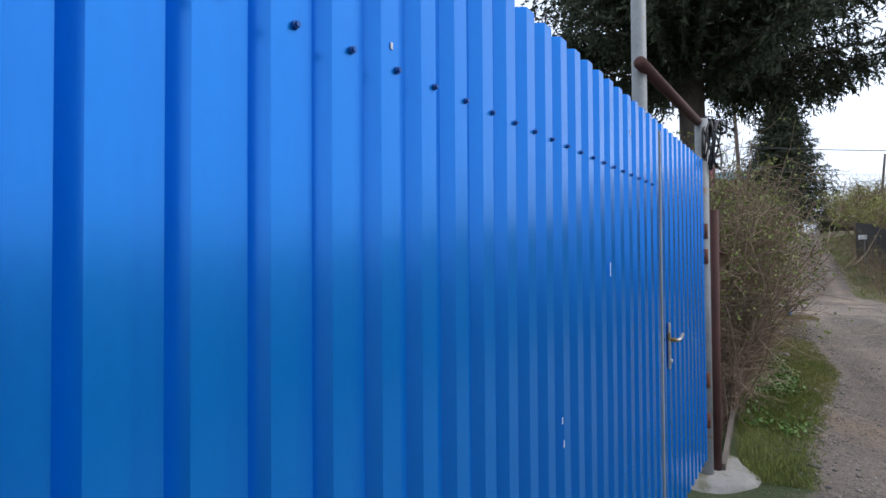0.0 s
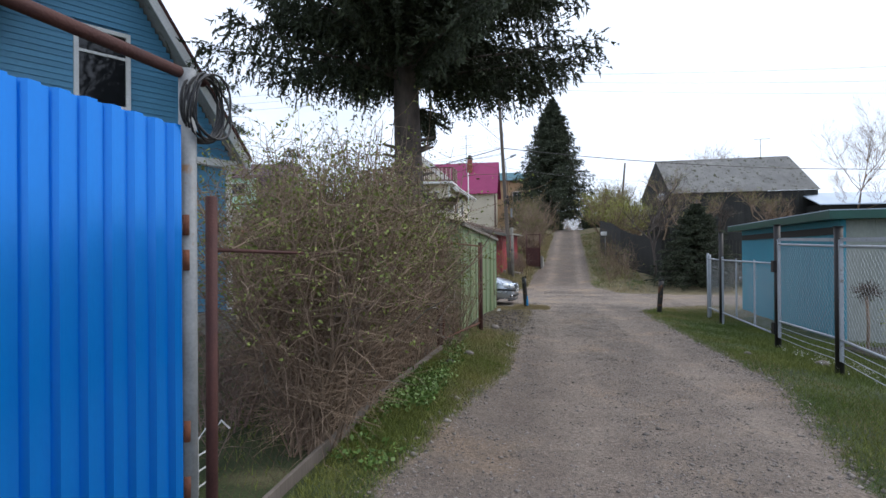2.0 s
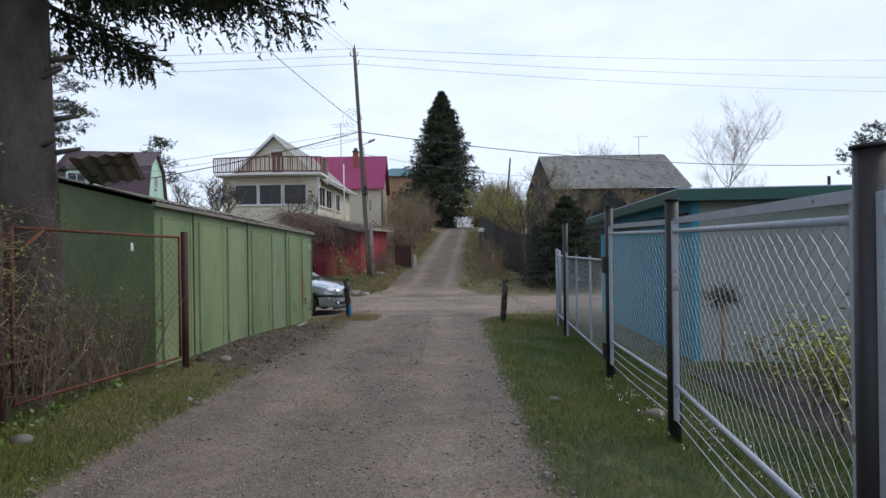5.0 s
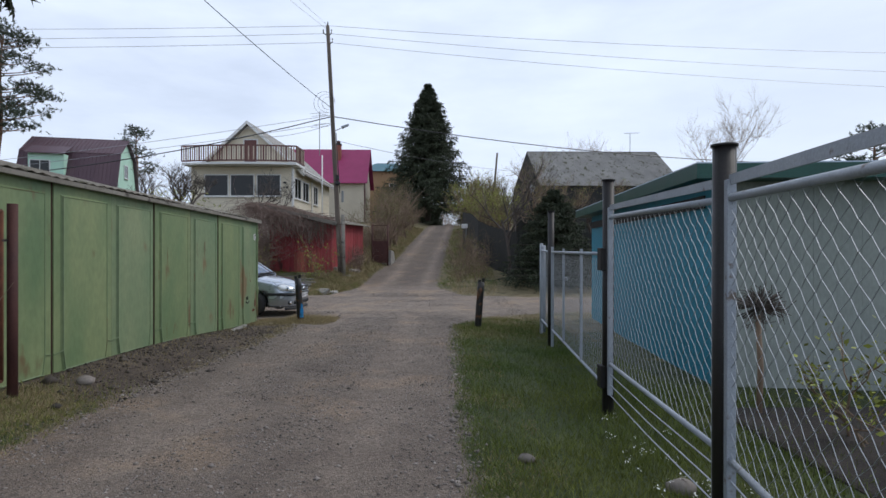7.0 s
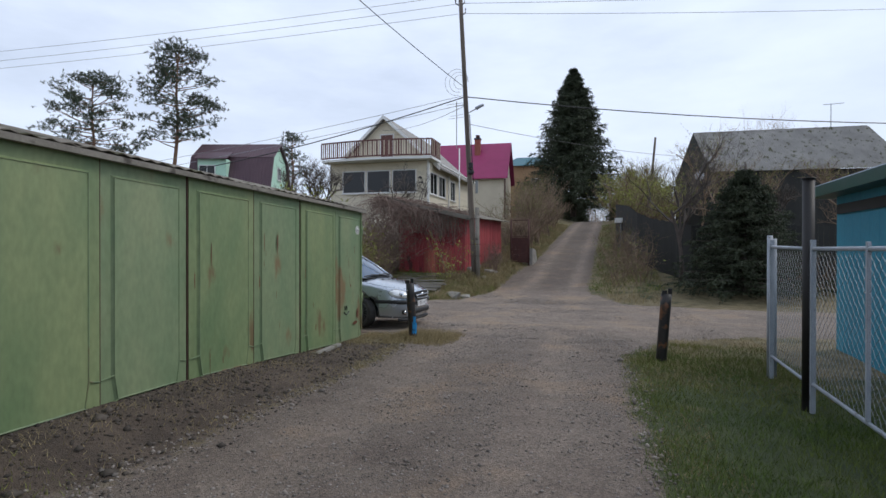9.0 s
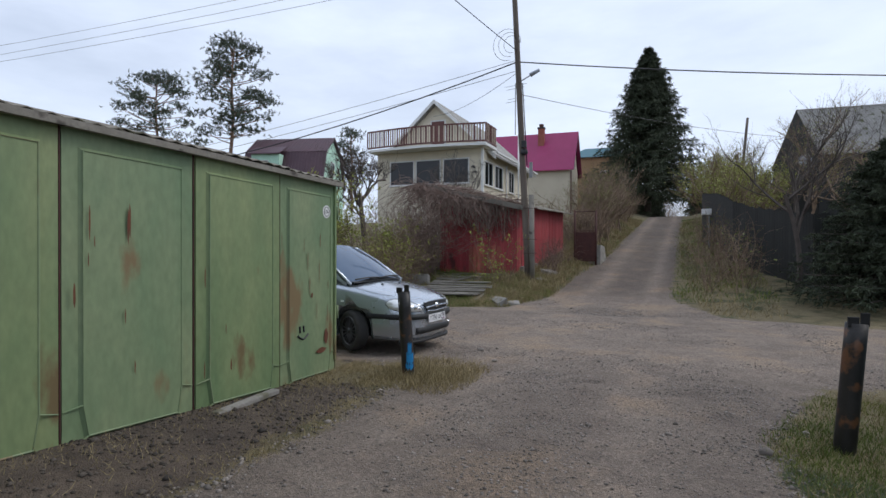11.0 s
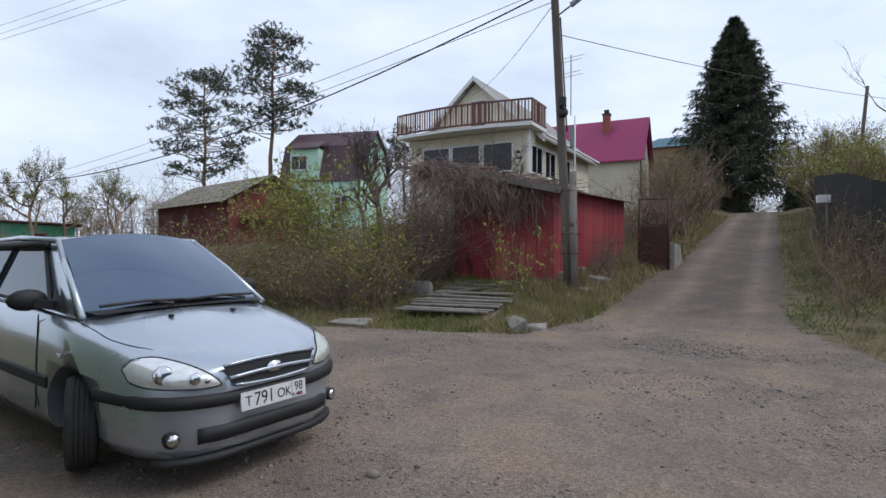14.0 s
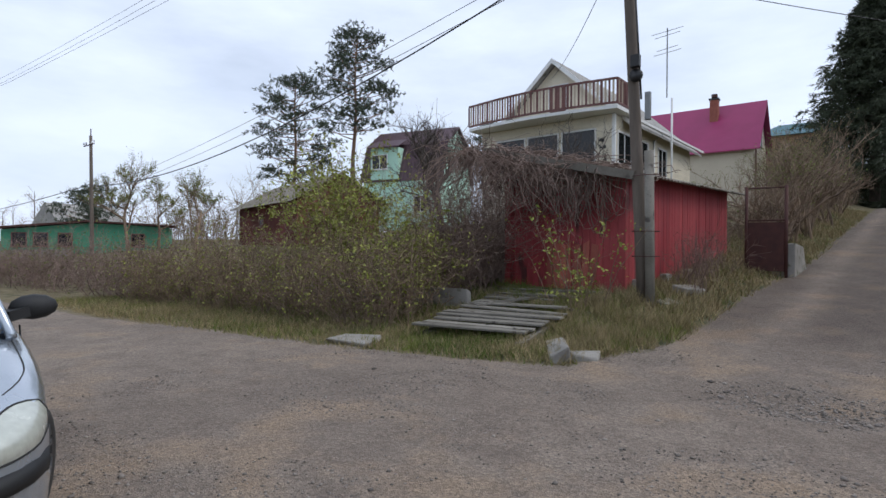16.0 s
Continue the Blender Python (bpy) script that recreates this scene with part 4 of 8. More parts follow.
hill_pole = utility_pole(9.8, 56.0, 3.4, 9.6, 0.55, 0, "thin leaning pole among the trees on the hill", ())


def line(a, b, sag, r, mat, label, n=18):
    a, b = Vector(a), Vector(b)
    pts = [a.lerp(b, i / n) - Vector((0, 0, sag * 4 * (i / n) * (1 - i / n))) for i in range(n + 1)]
    tagged(Shape().tube(pts, r, r, 4, False).done("overhead_line", mat), label, "cable", "overhead lines")


C = Vector((PX - 0.42, PY, 7.2))
BLACKL, THINL = "thick black overhead cable sagging from the pole", "thin grey overhead wire"
line(C + Vector((0, 0, -0.25)), (LP[0] - 0.2, LP[1], 4.2), 1.25, 0.022, CABLE, BLACKL)
line(C + Vector((0, 0, 0.1)), (-9.0, 4.0, 14.5), 0.9, 0.016, CABLE, BLACKL)
line(C + Vector((0, 0, -0.25)), (38.0, 40.0, 6.6), 1.0, 0.02, CABLE, BLACKL)
line(C + Vector((0, 0, -1.3)), (22.0, 66.0, 9.6), 0.8, 0.010, CABLE, BLACKL)
line(C + Vector((0, 0, -0.6)), (-8.5, 45.6, 8.9), 0.3, 0.010, CABLE, BLACKL)
for k, (dz, ez) in enumerate(((0.0, 13.4), (-0.35, 12.3), (-0.75, 11.6))):
    line(top + Vector((0.1, 0, dz)), (60, 36 + k * 1.5, ez - 1.0), 0.9, 0.009, WIRE_ALU, THINL)
    line(top + Vector((-0.1, 0, dz)), (-70, 30 - k * 1.0, ez - 1.5), 1.0, 0.009, WIRE_ALU, THINL)
for k in range(2):
    line(top + Vector((0, 0, -0.2 * k)), (-22 - 4 * k, -8, 24), 0.8, 0.008, WIRE_ALU, THINL)
for dz in (0.0, 0.35):
    line(C + Vector((-0.05, 0, -0.2 - dz)), (LP[0], LP[1], 3.9 - dz), 0.4, 0.010, WIRE_ALU, THINL)
line((LP[0] - 0.2, LP[1], 4.3), (-60, 30, 2.5), 0.4, 0.022, CABLE, BLACKL)


# ---- buildings ----
def moved(sh, m):
    sh.v = [tuple(m @ Vector(p)) for p in sh.v]
    return sh


def window(owner, m, x, z, w, h, bars=1, frame_mat=None, sill=True, depth=0.06, cross=False):
    """A window on a wall whose outside is -y of m; x is its middle, z its foot."""
    fm = frame_mat or WHITE_TRIM
    win = new("window")
    win.parent = owner
    fr = Shape()
    t = 0.07
    for cx, cz, sx, sz in ((x - w / 2, z + h / 2, t, h + t), (x + w / 2, z + h / 2, t, h + t), (x, z, w - t, t), (x, z + h, w - t, t)):
        fr.box((cx, -depth / 2, cz), (sx, depth, sz))
    for k in range(1, bars):
        fr.box((x - w / 2 + w * k / bars, -depth / 2 + 0.01, z + h / 2), (0.05, depth - 0.02, h - t))
    if cross:
        fr.box((x, -depth / 2 + 0.012, z + h * 0.68), (w - t, depth - 0.024, 0.045))
    moved(fr, m).done("window_frame", fm, win)
    if sill:
        moved(Shape().box((x, -depth / 2 - 0.03, z - 0.06), (w + 0.16, depth + 0.08, 0.05)), m).done("window_sill", fm, win)
    for k in range(bars):
        a, b = x - w / 2 + w * k / bars + 0.03, x - w / 2 + w * (k + 1) / bars - 0.03
        moved(Shape().box(((a + b) / 2, -0.012, z + h / 2), (b - a, 0.012, h - t)), m).done("pane", PANE, win)
    return win


def lap_wall(owner, m, x0, x1, z0, z1, pitch, mat, holes=(), gable=None, name="wall", single=False):
    """Overlapping boards on the outside (-y) of m, with openings, cut to a gable given as (ridge x, ridge z, slope)."""
    sh = Shape()
    k = 0
    z = z0
    while z < z1 - 0.01:
        top = min(z + pitch, z1)
        a, b = x0, x1
        if gable:
            half = (gable[1] - (z + top) / 2) / gable[2]
            a, b = max(a, gable[0] - half), min(b, gable[0] + half)
        runs = [(a, b)]
        for hx0, hx1, hz0, hz1 in holes:
            if top > hz0 and z < hz1:
                runs = [r for s, e in runs for r in ((s, min(e, hx0)), (max(s, hx1), e)) if r[1] - r[0] > 0.02]
        for s, e in runs:
            if e - s < 0.03:
                continue
            row = Shape() if single else sh
            row.add([(s, -0.022, z), (e, -0.022, z), (e, -0.004, top + 0.01), (s, -0.004, top + 0.01), (s, 0.0, z), (e, 0.0, z)], [(0, 1, 2, 3), (4, 5, 1, 0), (0, 3, 4), (1, 5, 2)])
            if single:
                moved(row, m).done("board", mat, owner)
        z = top
        k += 1
    if not single:
        moved(sh, m).done(name, mat, owner)


def rot(m, deg, x=0, y=0):
    return m @ pose(x, y, 0, 0, 0, deg)


# the blue house behind the hedge: facade turned to the lane
BH = Matrix(((0.53, -0.85, 0, -7.09), (0.85, 0.53, 0, 7.63), (0, 0, 1, 0), (0, 0, 0, 1)))
blue_house = thing("house", "blue clapboard gabled house with white trim and slate roof", "house", "houses")
W = 4.95
core = Shape().slab([(0.03, 0.03, -0.3), (W - 0.03, 0.03, -0.3), (W - 0.03, 0.03, 3.05), (W / 2, 0.03, 6.9), (0.03, 0.03, 3.05)], (0, 6.5, 0))
moved(core, BH).done("wall", SIDING_BLUE, blue_house)
lap_wall(blue_house, BH, 0.0, W, 0.15, 2.98, 0.098, SIDING_BLUE, [(1.75, 3.1, 1.1, 2.5)], name="wall", single=True)
lap_wall(blue_house, BH, 0.0, W, 3.12, 6.85, 0.098, SIDING_BLUE, [(2.3, 3.1, 3.75, 5.12)], gable=(W / 2, 6.93, 1.5), single=True)
for z in (3.05,):
    moved(Shape().box((W / 2, -0.06, z), (W + 0.3, 0.16, 0.14)), BH).done("belt_trim", WHITE_TRIM, blue_house, "grey-white belt board", bevel=0.01)
for x in (0.03, W - 0.03):
    moved(Shape().box((x, -0.035, 1.5), (0.11, 0.05, 2.95)), BH).done("corner_board", WHITE_TRIM, blue_house)
for x in (0.95, 4.0):
    moved(Shape().box((x, -0.03, 1.5), (0.06, 0.03, 2.9)), BH).done("batten", WHITE_TRIM, blue_house)
moved(Shape().box((2.5, -0.03, 3.45), (0.07, 0.03, 0.55)), BH).done("batten", WHITE_TRIM, blue_house)
moved(Shape().box((2.43, -0.03, 0.55), (0.07, 0.03, 0.95)), BH).done("batten", WHITE_TRIM, blue_house)
window(blue_house, BH, 2.43, 1.15, 1.25, 1.3, 3, cross=True)
window(blue_house, BH, 2.7, 3.8, 0.78, 1.28, 1, cross=True)
moved(Shape().box((W / 2, 0.02, -0.12), (W + 0.1, 0.3, 0.52)), BH).done("foundation", CONCRETE, blue_house, "rough stone-grey foundation")
for s in (-1, 1):
    slope = Vector((s * (W / 2 + 0.15), 0, -(W / 2 + 0.15) * 1.5))
    top_p = Vector((W / 2, -0.55, 7.0))
    moved(Shape().slab([top_p, top_p + slope, top_p + slope + Vector((0, 7.4, 0)), top_p + Vector((0, 7.4, 0))], (0, 0, 0.06)), BH).done("roof", SLATE, blue_house, "grey slate roof")
    moved(Shape().slab([top_p + Vector((0, -0.03, -0.25)), top_p + slope + Vector((0, -0.03, -0.25)), top_p + slope + Vector((0, -0.03, 0.03)), top_p + Vector((0, -0.03, 0.03))], (0, 0.03, 0)), BH).done("rake_board", WHITE_TRIM, blue_house, "pale grey rake board")
    moved(Shape().slab([top_p + Vector((0, -0.06, 0.0)), top_p + slope + Vector((0, -0.06, 0.0)), top_p + slope + Vector((0, -0.06, 0.09)), top_p + Vector((0, -0.06, 0.09))], (0, 0.1, 0)), BH).done("roof_edge", RUST_DARK, blue_house, "dark roof edge")

# the cream house with the balcony
CH = pose(-5.05, 44.7, 0, 0, 0, -2)
CW, CL = 6.95, 11.2
cream = thing("house", "cream sided house with a bowed brown balcony and dark windows", "house", "houses")
moved(Shape().box((-CW / 2, CL / 2, 3.9), (CW - 0.05, CL - 0.05, 5.4)), CH).done("core", SIDING_CREAM, cream)
front_w = [(-5.22, 1.62), (-3.45, 1.62), (-1.64, 1.62)]
lap_wall(cream, CH, -CW, 0, 1.2, 6.6, 0.11, SIDING_CREAM, [(x - w / 2, x + w / 2, 4.6, 6.05) for x, w in front_w], single=True)
for x, w in front_w:
    window(cream, CH, x, 4.6, w, 1.45, 1)
CS = rot(CH, 90)
lap_wall(cream, CS, 0, CL, 1.2, 6.6, 0.11, SIDING_CREAM, [(0.35, 1.95, 4.5, 5.9), (2.4, 4.1, 4.5, 5.9), (5.6, 6.9, 4.5, 5.9)], single=True)
for x, w in ((1.15, 1.6), (3.25, 1.7), (6.25, 1.3)):
    window(cream, CS, x, 4.5, w, 1.4, 2)
moved(Shape().box((0.01, -0.01, 3.9), (0.14, 0.14, 5.4)), CH).done("corner_board", WHITE_TRIM, cream)
bow = [(-CW - 0.3 + (CW + 0.75) * k / 16, -0.75 - 0.45 * math.sin(3.14159 * k / 16)) for k in range(17)]
deck = Shape().slab([(x, y, 6.62) for x, y in bow] + [(0.45, 1.4, 6.62), (-CW - 0.3, 1.4, 6.62)], (0, 0, 0.14))
moved(deck, CH).done("balcony_deck", WHITE_TRIM, cream, "white-edged balcony deck")
balc = bow + [(0.45, 1.3)]
for z in (6.86, 7.86):
    sh = Shape()
    for p, q in zip(balc, balc[1:]):
        sh.beam((*p, z), (*q, z), 0.06, 0.09)
    moved(sh, CH).done("balcony_rail", BROWN_WOOD, cream)
total = 0
for p, q in zip(balc, balc[1:]):
    p, q = Vector((*p, 0)), Vector((*q, 0))
    k = max(2, round((q - p).length / 0.165))
    for i in range(k):
        c = p.lerp(q, i / k)
        total += 1
        post = total % 9 == 0
        w = 0.1 if post else 0.075
        sh = Shape().box((c.x, c.y, 7.36), (w, 0.04, 0.98 if post else 0.94))
        moved(sh, CH).done("baluster", BROWN_WOOD if post or total % 2 else PALE_WOOD, cream)
GZ = 9.78
gab = Shape().slab([(-CW - 0.05, 1.35, 6.6), (0.05, 1.35, 6.6), (-CW / 2, 1.35, GZ)], (0, CL - 1.5, 0))
moved(gab, CH).done("attic", SIDING_CREAM, cream)
moved(Shape().box((-CW / 2 + 0.1, 1.31, 7.7), (0.85, 0.06, 1.95)), CH).done("balcony_door", BROWN_WOOD, cream, "brown balcony door")
moved(Shape().box((-CW / 2 + 0.1, 1.33, 7.72), (1.05, 0.04, 2.1)), CH).done("door_frame", WHITE_TRIM, cream)
for s in (-1, 1):
    slope = Vector((s * (CW / 2 + 0.55), 0, -(CW / 2 + 0.55) * 0.915))
    t = Vector((-CW / 2, 0.85, GZ + 0.08))
    n = Vector((0, CL - 0.4, 0))
    moved(Shape().slab([t, t + slope, t + slope + n, t + n], (0, 0, 0.09)), CH).done("roof", SLATE, cream, "grey slate roof")
    moved(Shape().slab([t + Vector((0, -0.03, -0.14)), t + slope + Vector((0, -0.03, -0.14)), t + slope + Vector((0, -0.03, 0.1)), t + Vector((0, -0.03, 0.1))], (0, 0.04, 0)), CH).done("rake_board", WHITE_TRIM, cream)
moved(Shape().beam((0.6, 0.9, 6.45), (0.6, CL + 0.5, 6.45), 0.12, 0.1), CH).done("gutter", WHITE_TRIM, cream)
moved(Shape().tube([(0.6, 4.6, 6.4), (0.15, 4.6, 6.1), (0.15, 4.6, 1.5)], 0.06, 0.06, 8), CH).done("downpipe", WHITE_TRIM, cream, smooth=True)
moved(Shape().tube([(0.75, 5.4, 2.0), (0.75, 5.4, 8.3)], 0.05, 0.05, 8), CH).done("vent_pipe", WHITE_TRIM, cream, smooth=True)
vine_sign = Shape()
for k in range(9):
    a = Vector((-0.5 + random.uniform(-0.14, 0.14), -0.05, 5.35 + random.uniform(-0.25, 0.2)))
    vine_sign.box(a, (0.12, 0.03, 0.08))
moved(vine_sign, CH).done("wall_ornament", CABLE, cream, "dark wrought ornament on the wall")
ant = thing("tv_antenna", "thin grey television antenna on the roof", "antenna", "antennas")
for x, y, z0, h in ((-4.2, 49.5, 8.2, 3.4), ):
    Shape().tube([(x, y, z0), (x, y, z0 + h)], 0.03, 0.03, 6).done("mast", GREY_PIPE, ant)
    for dz, w in ((-0.15, 0.75), (-0.35, 0.6), (-1.0, 0.5), (-1.2, 0.65)):
        Shape().tube([(x - w, y, z0 + h + dz - 0.05), (x + w, y, z0 + h + dz + 0.06)], 0.015, 0.015, 5).done("rod", GREY_PIPE, ant)

# the house with the raspberry roof
pink = thing("house", "pale house with a raspberry metal roof and brick chimney", "house", "houses")
PH = pose(-3.1, 68.4, 0, 0, 0, 0)
moved(Shape().slab([(0, 0, 3.2), (0, 6.6, 3.2), (0, 6.6, 8.6), (0, 3.3, 12.4), (0, 0, 8.6)], (-9.0, 0, 0)), PH).done("wall", SIDING_CREAM_2, pink)
for s in (0, 1):
    e = Vector((0.45, -0.5 if s == 0 else 7.1, 8.25))
    r = Vector((0.45, 3.3, 12.6))
    moved(Shape().slab([e, r, r + Vector((-9.9, 0, 0)), e + Vector((-9.9, 0, 0))], (0, 0, 0.08)), PH).done("roof", PINK_ROOF, pink, "raspberry metal roof")
PG = rot(PH, 90)
window(pink, PG, 3.3, 9.0, 1.0, 1.3, 2)
moved(Shape().tube([(0.12, 0.05, 8.3), (0.12, 0.05, 3.4)], 0.06, 0.06, 8), PH).done("downpipe", BROWN_WOOD, pink, smooth=True)
ch = moved(Shape().box((-3.2, 2.3, 12.0), (0.62, 0.62, 2.0)), PH).done("chimney", BRICK_RED, pink, "red brick chimney", bevel=0.02)
moved(Shape().box((-3.2, 2.3, 13.05), (0.74, 0.74, 0.14)), PH).done("chimney_cap", CABLE, ch)
moved(Shape().box((-3.2, 2.3, 13.35), (0.4, 0.4, 0.25)), PH).done("chimney_hood", RUST_DARK, ch)

# the teal-roofed house far up the hill
far_house = thing("house", "ochre house with a teal roof beyond the others", "house", "houses")
FH = pose(-1.9, 83, 0)
OCHRE = paint("ochre_plaster", (0.36, 0.23, 0.12), (0.42, 0.28, 0.16), 0.85, 0, 1, 20, 0.1)
moved(Shape().box((0, 3, 8.0), (6.4, 6, 7.6)), FH).done("wall", OCHRE, far_house)
moved(Shape().add([(-3.7, -0.5, 11.7), (3.7, -0.5, 11.7), (3.7, 6.5, 11.7), (-3.7, 6.5, 11.7), (-1.5, 3, 13.3), (1.5, 3, 13.3)], [(0, 1, 5, 4), (1, 2, 5), (2, 3, 4, 5), (3, 0, 4), (3, 2, 1, 0)]), FH).done("roof", TEAL_ROOF, far_house, "teal metal roof")
window(far_house, FH, 1.2, 8.6, 1.2, 1.4, 2)

# the mint gambrel house
mint = thing("house", "mint-green house with a mauve gambrel roof and white dormer", "house", "houses")
GH = pose(-31.15, 55.0, 0.25, 0, 0, 13)
GW, GD = 7.4, 6.6
prof = [(0, 2.0), (0, 6.2), (1.05, 9.3), (3.3, 10.85), (5.55, 9.3), (6.6, 6.2), (6.6, 2.0)]
moved(Shape().slab([(GW, y, z) for y, z in prof], (-GW, 0, 0)), GH).done("wall", SIDING_MINT, mint)
for (y0, z0), (y1, z1) in zip(prof[1:5], prof[2:6]):
    d = Vector((0, y1 - y0, z1 - z0)).normalized() * 0.12
    n = Vector((0, -d.z, d.y))
    n = n if n.z > 0 else -n
    a, b = Vector((GW + 0.3, y0, z0)) - d + n * 0.4, Vector((GW + 0.3, y1, z1)) + d * 0.5 + n * 0.4
    sh = Shape().slab([a, b, b + Vector((-GW - 0.6, 0, 0)), a + Vector((-GW - 0.6, 0, 0))], n * 0.6)
    slope_part = moved(sh, GH).done("roof", MAUVE_ROOF, mint, "mauve metal-tile roof")
    for k in range(26):
        x = GW + 0.2 - (GW + 0.45) * k / 25
        moved(Shape().beam(a + Vector((x - GW - 0.3, 0, 0)) + n * 0.75, b + Vector((x - GW - 0.3, 0, 0)) + n * 0.75, 0.09, 0.05, n), GH).done("rib", MAUVE_ROOF, slope_part)
dorm = moved(Shape().slab([(0.85, -0.2, 6.3), (3.55, -0.2, 6.3), (3.55, -0.2, 9.0), (0.85, -0.2, 9.0)], (0, 1.3, 0)), GH).done("dormer", SIDING_MINT, mint, "pale mint dormer with a window")
moved(Shape().slab([(0.65, -0.6, 8.95), (3.75, -0.6, 8.95), (3.75, 1.1, 9.78), (0.65, 1.1, 9.78)], (0, 0, 0.08)), GH).done("dormer_roof", MAUVE_ROOF, mint)
window(mint, GH @ pose(0, -0.21, 0), 1.75, 7.2, 1.5, 1.2, 2)
GG = rot(GH, 90, GW, 0)
lap_wall(mint, GG, 0.02, 6.58, 2.0, 6.2, 0.2, SIDING_MINT, single=True)
for x, z in ((3.3, 7.4), ):
    window(mint, GG @ pose(0, -0.02, 0), x, z, 0.95, 1.2, 2)
lap_wall(mint, GH, 0.02, GW - 0.02, 2.0, 6.15, 0.2, SIDING_MINT, single=True)
for x in (1.4, 5.6):
    window(mint, GH @ pose(0, -0.02, 0), x, 3.5, 1.2, 1.3, 2)

# the grey-roofed barn on the other side of the hill road
barn = thing("barn", "dark wooden barn under a weathered corrugated slate roof", "barn")
RA, RB = Vector((12.3, 52.0, 9.0)), Vector((24.1, 54.6, 9.5))
BD = (RB - RA).normalized()
BN = Vector((BD.y, -BD.x, 0)).normalized()
EA, EB = RA + BN * 3.1 - Vector((0, 0, 3.1)) - BD * 0.2, RB + BN * 3.1 - Vector((0, 0, 3.3)) + BD * 0.6
for k in range(12):
    a = EA.lerp(EB, k / 12)
    c = EA.lerp(EB, (k + 1) / 12) - a
    r = RA.lerp(RB, k / 12) - a
    wavy_sheet(a, r, c * 1.03, 7, 0.035).done("slate", SLATE, barn, "weathered corrugated slate")
back = BN * -6.2
Shape().slab([RA, RB, RB + BN * -3.2 - Vector((0, 0, 3.1)), RA + BN * -3.2 - Vector((0, 0, 3.1))], (0, 0, 0.05)).done("back_roof", SLATE, barn)
for p, q in ((EA - BN * 0.25, EB - BN * 0.25),):
    low = Vector((0, 0, -4.2))
    for k in range(40):
        a, b = p.lerp(q, k / 40), p.lerp(q, (k + 0.94) / 40)
        Shape().slab([a, b, b + low, a + low], (-BN) * 0.04).done("board", DARK_BOARD_AND_SHADE, barn)
Shape().slab([RA - BD * 0.02, EA - BN * 0.25, EA - BN * 0.25 + Vector((0, 0, -4.2)), RA + BN * -3.0 + Vector((0, 0, -7.2)), RA + BN * -3.0 + Vector((0, 0, -3.0))], BD * 0.06).done("gable_wall", DARK_BOARD_AND_SHADE, barn)
dish = thing("satellite_dish", "grey satellite dish on the barn's gable", "satellite dish")
Shape().disc((12.2, 49.6, 5.7), (-0.5, -1, 0.3), 0.32, 0.05, 20).done("reflector", GREY_PAINT, dish, smooth=True)
Shape().tube([(12.2, 49.65, 5.65), (12.4, 50.2, 5.4)], 0.03, 0.03, 6).done("mount", GREY_PIPE, dish)
ant2 = thing("tv_antenna", "thin grey television antenna on the roof", "antenna", "antennas")
Shape().tube([(21.7, 54.2, 9.3), (21.7, 54.2, 11.1)], 0.025, 0.025, 6).done("mast", GREY_PIPE, ant2)
Shape().tube([(21.2, 54.2, 11.05), (22.5, 54.2, 11.1)], 0.02, 0.02, 5).done("rod", GREY_PIPE, ant2)
low_sheds = thing("low_shed", "long low shed with pale metal roof and rusty patch", "shed")
PALE_METAL = paint("pale_metal_roof", (0.42, 0.50, 0.60), (0.50, 0.57, 0.66), 0.5, 0.2, 1, 20, 0.05)
Shape().box((31, 52, 3.6), (13.5, 5, 2.4)).done("wall", DARK_BOARD_AND_SHADE, low_sheds)
Shape().slab([(24, 49, 4.7), (33.5, 49, 4.7), (33.5, 52.5, 5.9), (24, 52.5, 5.9)], (0, 0, 0.08)).done("roof", PALE_METAL, low_sheds)
Shape().slab([(33.5, 49, 4.72), (36, 49, 4.72), (36, 52.5, 5.92), (33.5, 52.5, 5.92)], (0, 0, 0.08)).done("roof_patch", RUST, low_sheds, "rusty roof sheet")
Shape().slab([(36, 49, 4.7), (39, 49, 4.7), (39, 52.5, 5.9), (36, 52.5, 5.9)], (0, 0, 0.08)).done("roof", PALE_METAL, low_sheds)
Shape().tube([(36.5, 51, 5.0), (36.5, 51, 6.9)], 0.12, 0.12, 8).done("flue", CABLE, low_sheds)

# the turquoise shed
shed = thing("garden_shed", "turquoise and pale grey shed with a dark green flat roof edge", "shed")
KX, KY = 7.72, 13.9
FX, FY = 8.45, 21.3
z0, z1 = -0.75, 1.86
sd = Vector((FX - KX, FY - KY, 0)).normalized()
sn = Vector((-sd.y, sd.x, 0))
for k in range(22):
    a = Vector((KX, KY, 0)) + sd * (7.43 * k / 22)
    b = a + sd * (7.43 / 22 - 0.004)
    Shape().slab([a + Vector((0, 0, z0)), b + Vector((0, 0, z0)), b + Vector((0, 0, z1)), a + Vector((0, 0, z1))], -sn * 0.025).done("board", TEAL_WALL, shed)
se = Vector((sd.y, -sd.x, 0))
for k in range(11):
    a = Vector((KX, KY, 0)) + se * (0.03 + 0.55 * k)
    b = a + se * 0.546
    Shape().slab([a + Vector((0, 0, z0)), b + Vector((0, 0, z0)), b + Vector((0, 0, z1)), a + Vector((0, 0, z1))], sd * 0.025).done("panel", SHED_GREY, shed, "pale grey-green wall panel")
Shape().box((KX + 0.0, KY - 0.012, 0.55), (0.09, 0.09, 2.6)).done("corner_post", TEAL_WALL, shed, bevel=0.005)
K3 = Vector((KX, KY, 0))
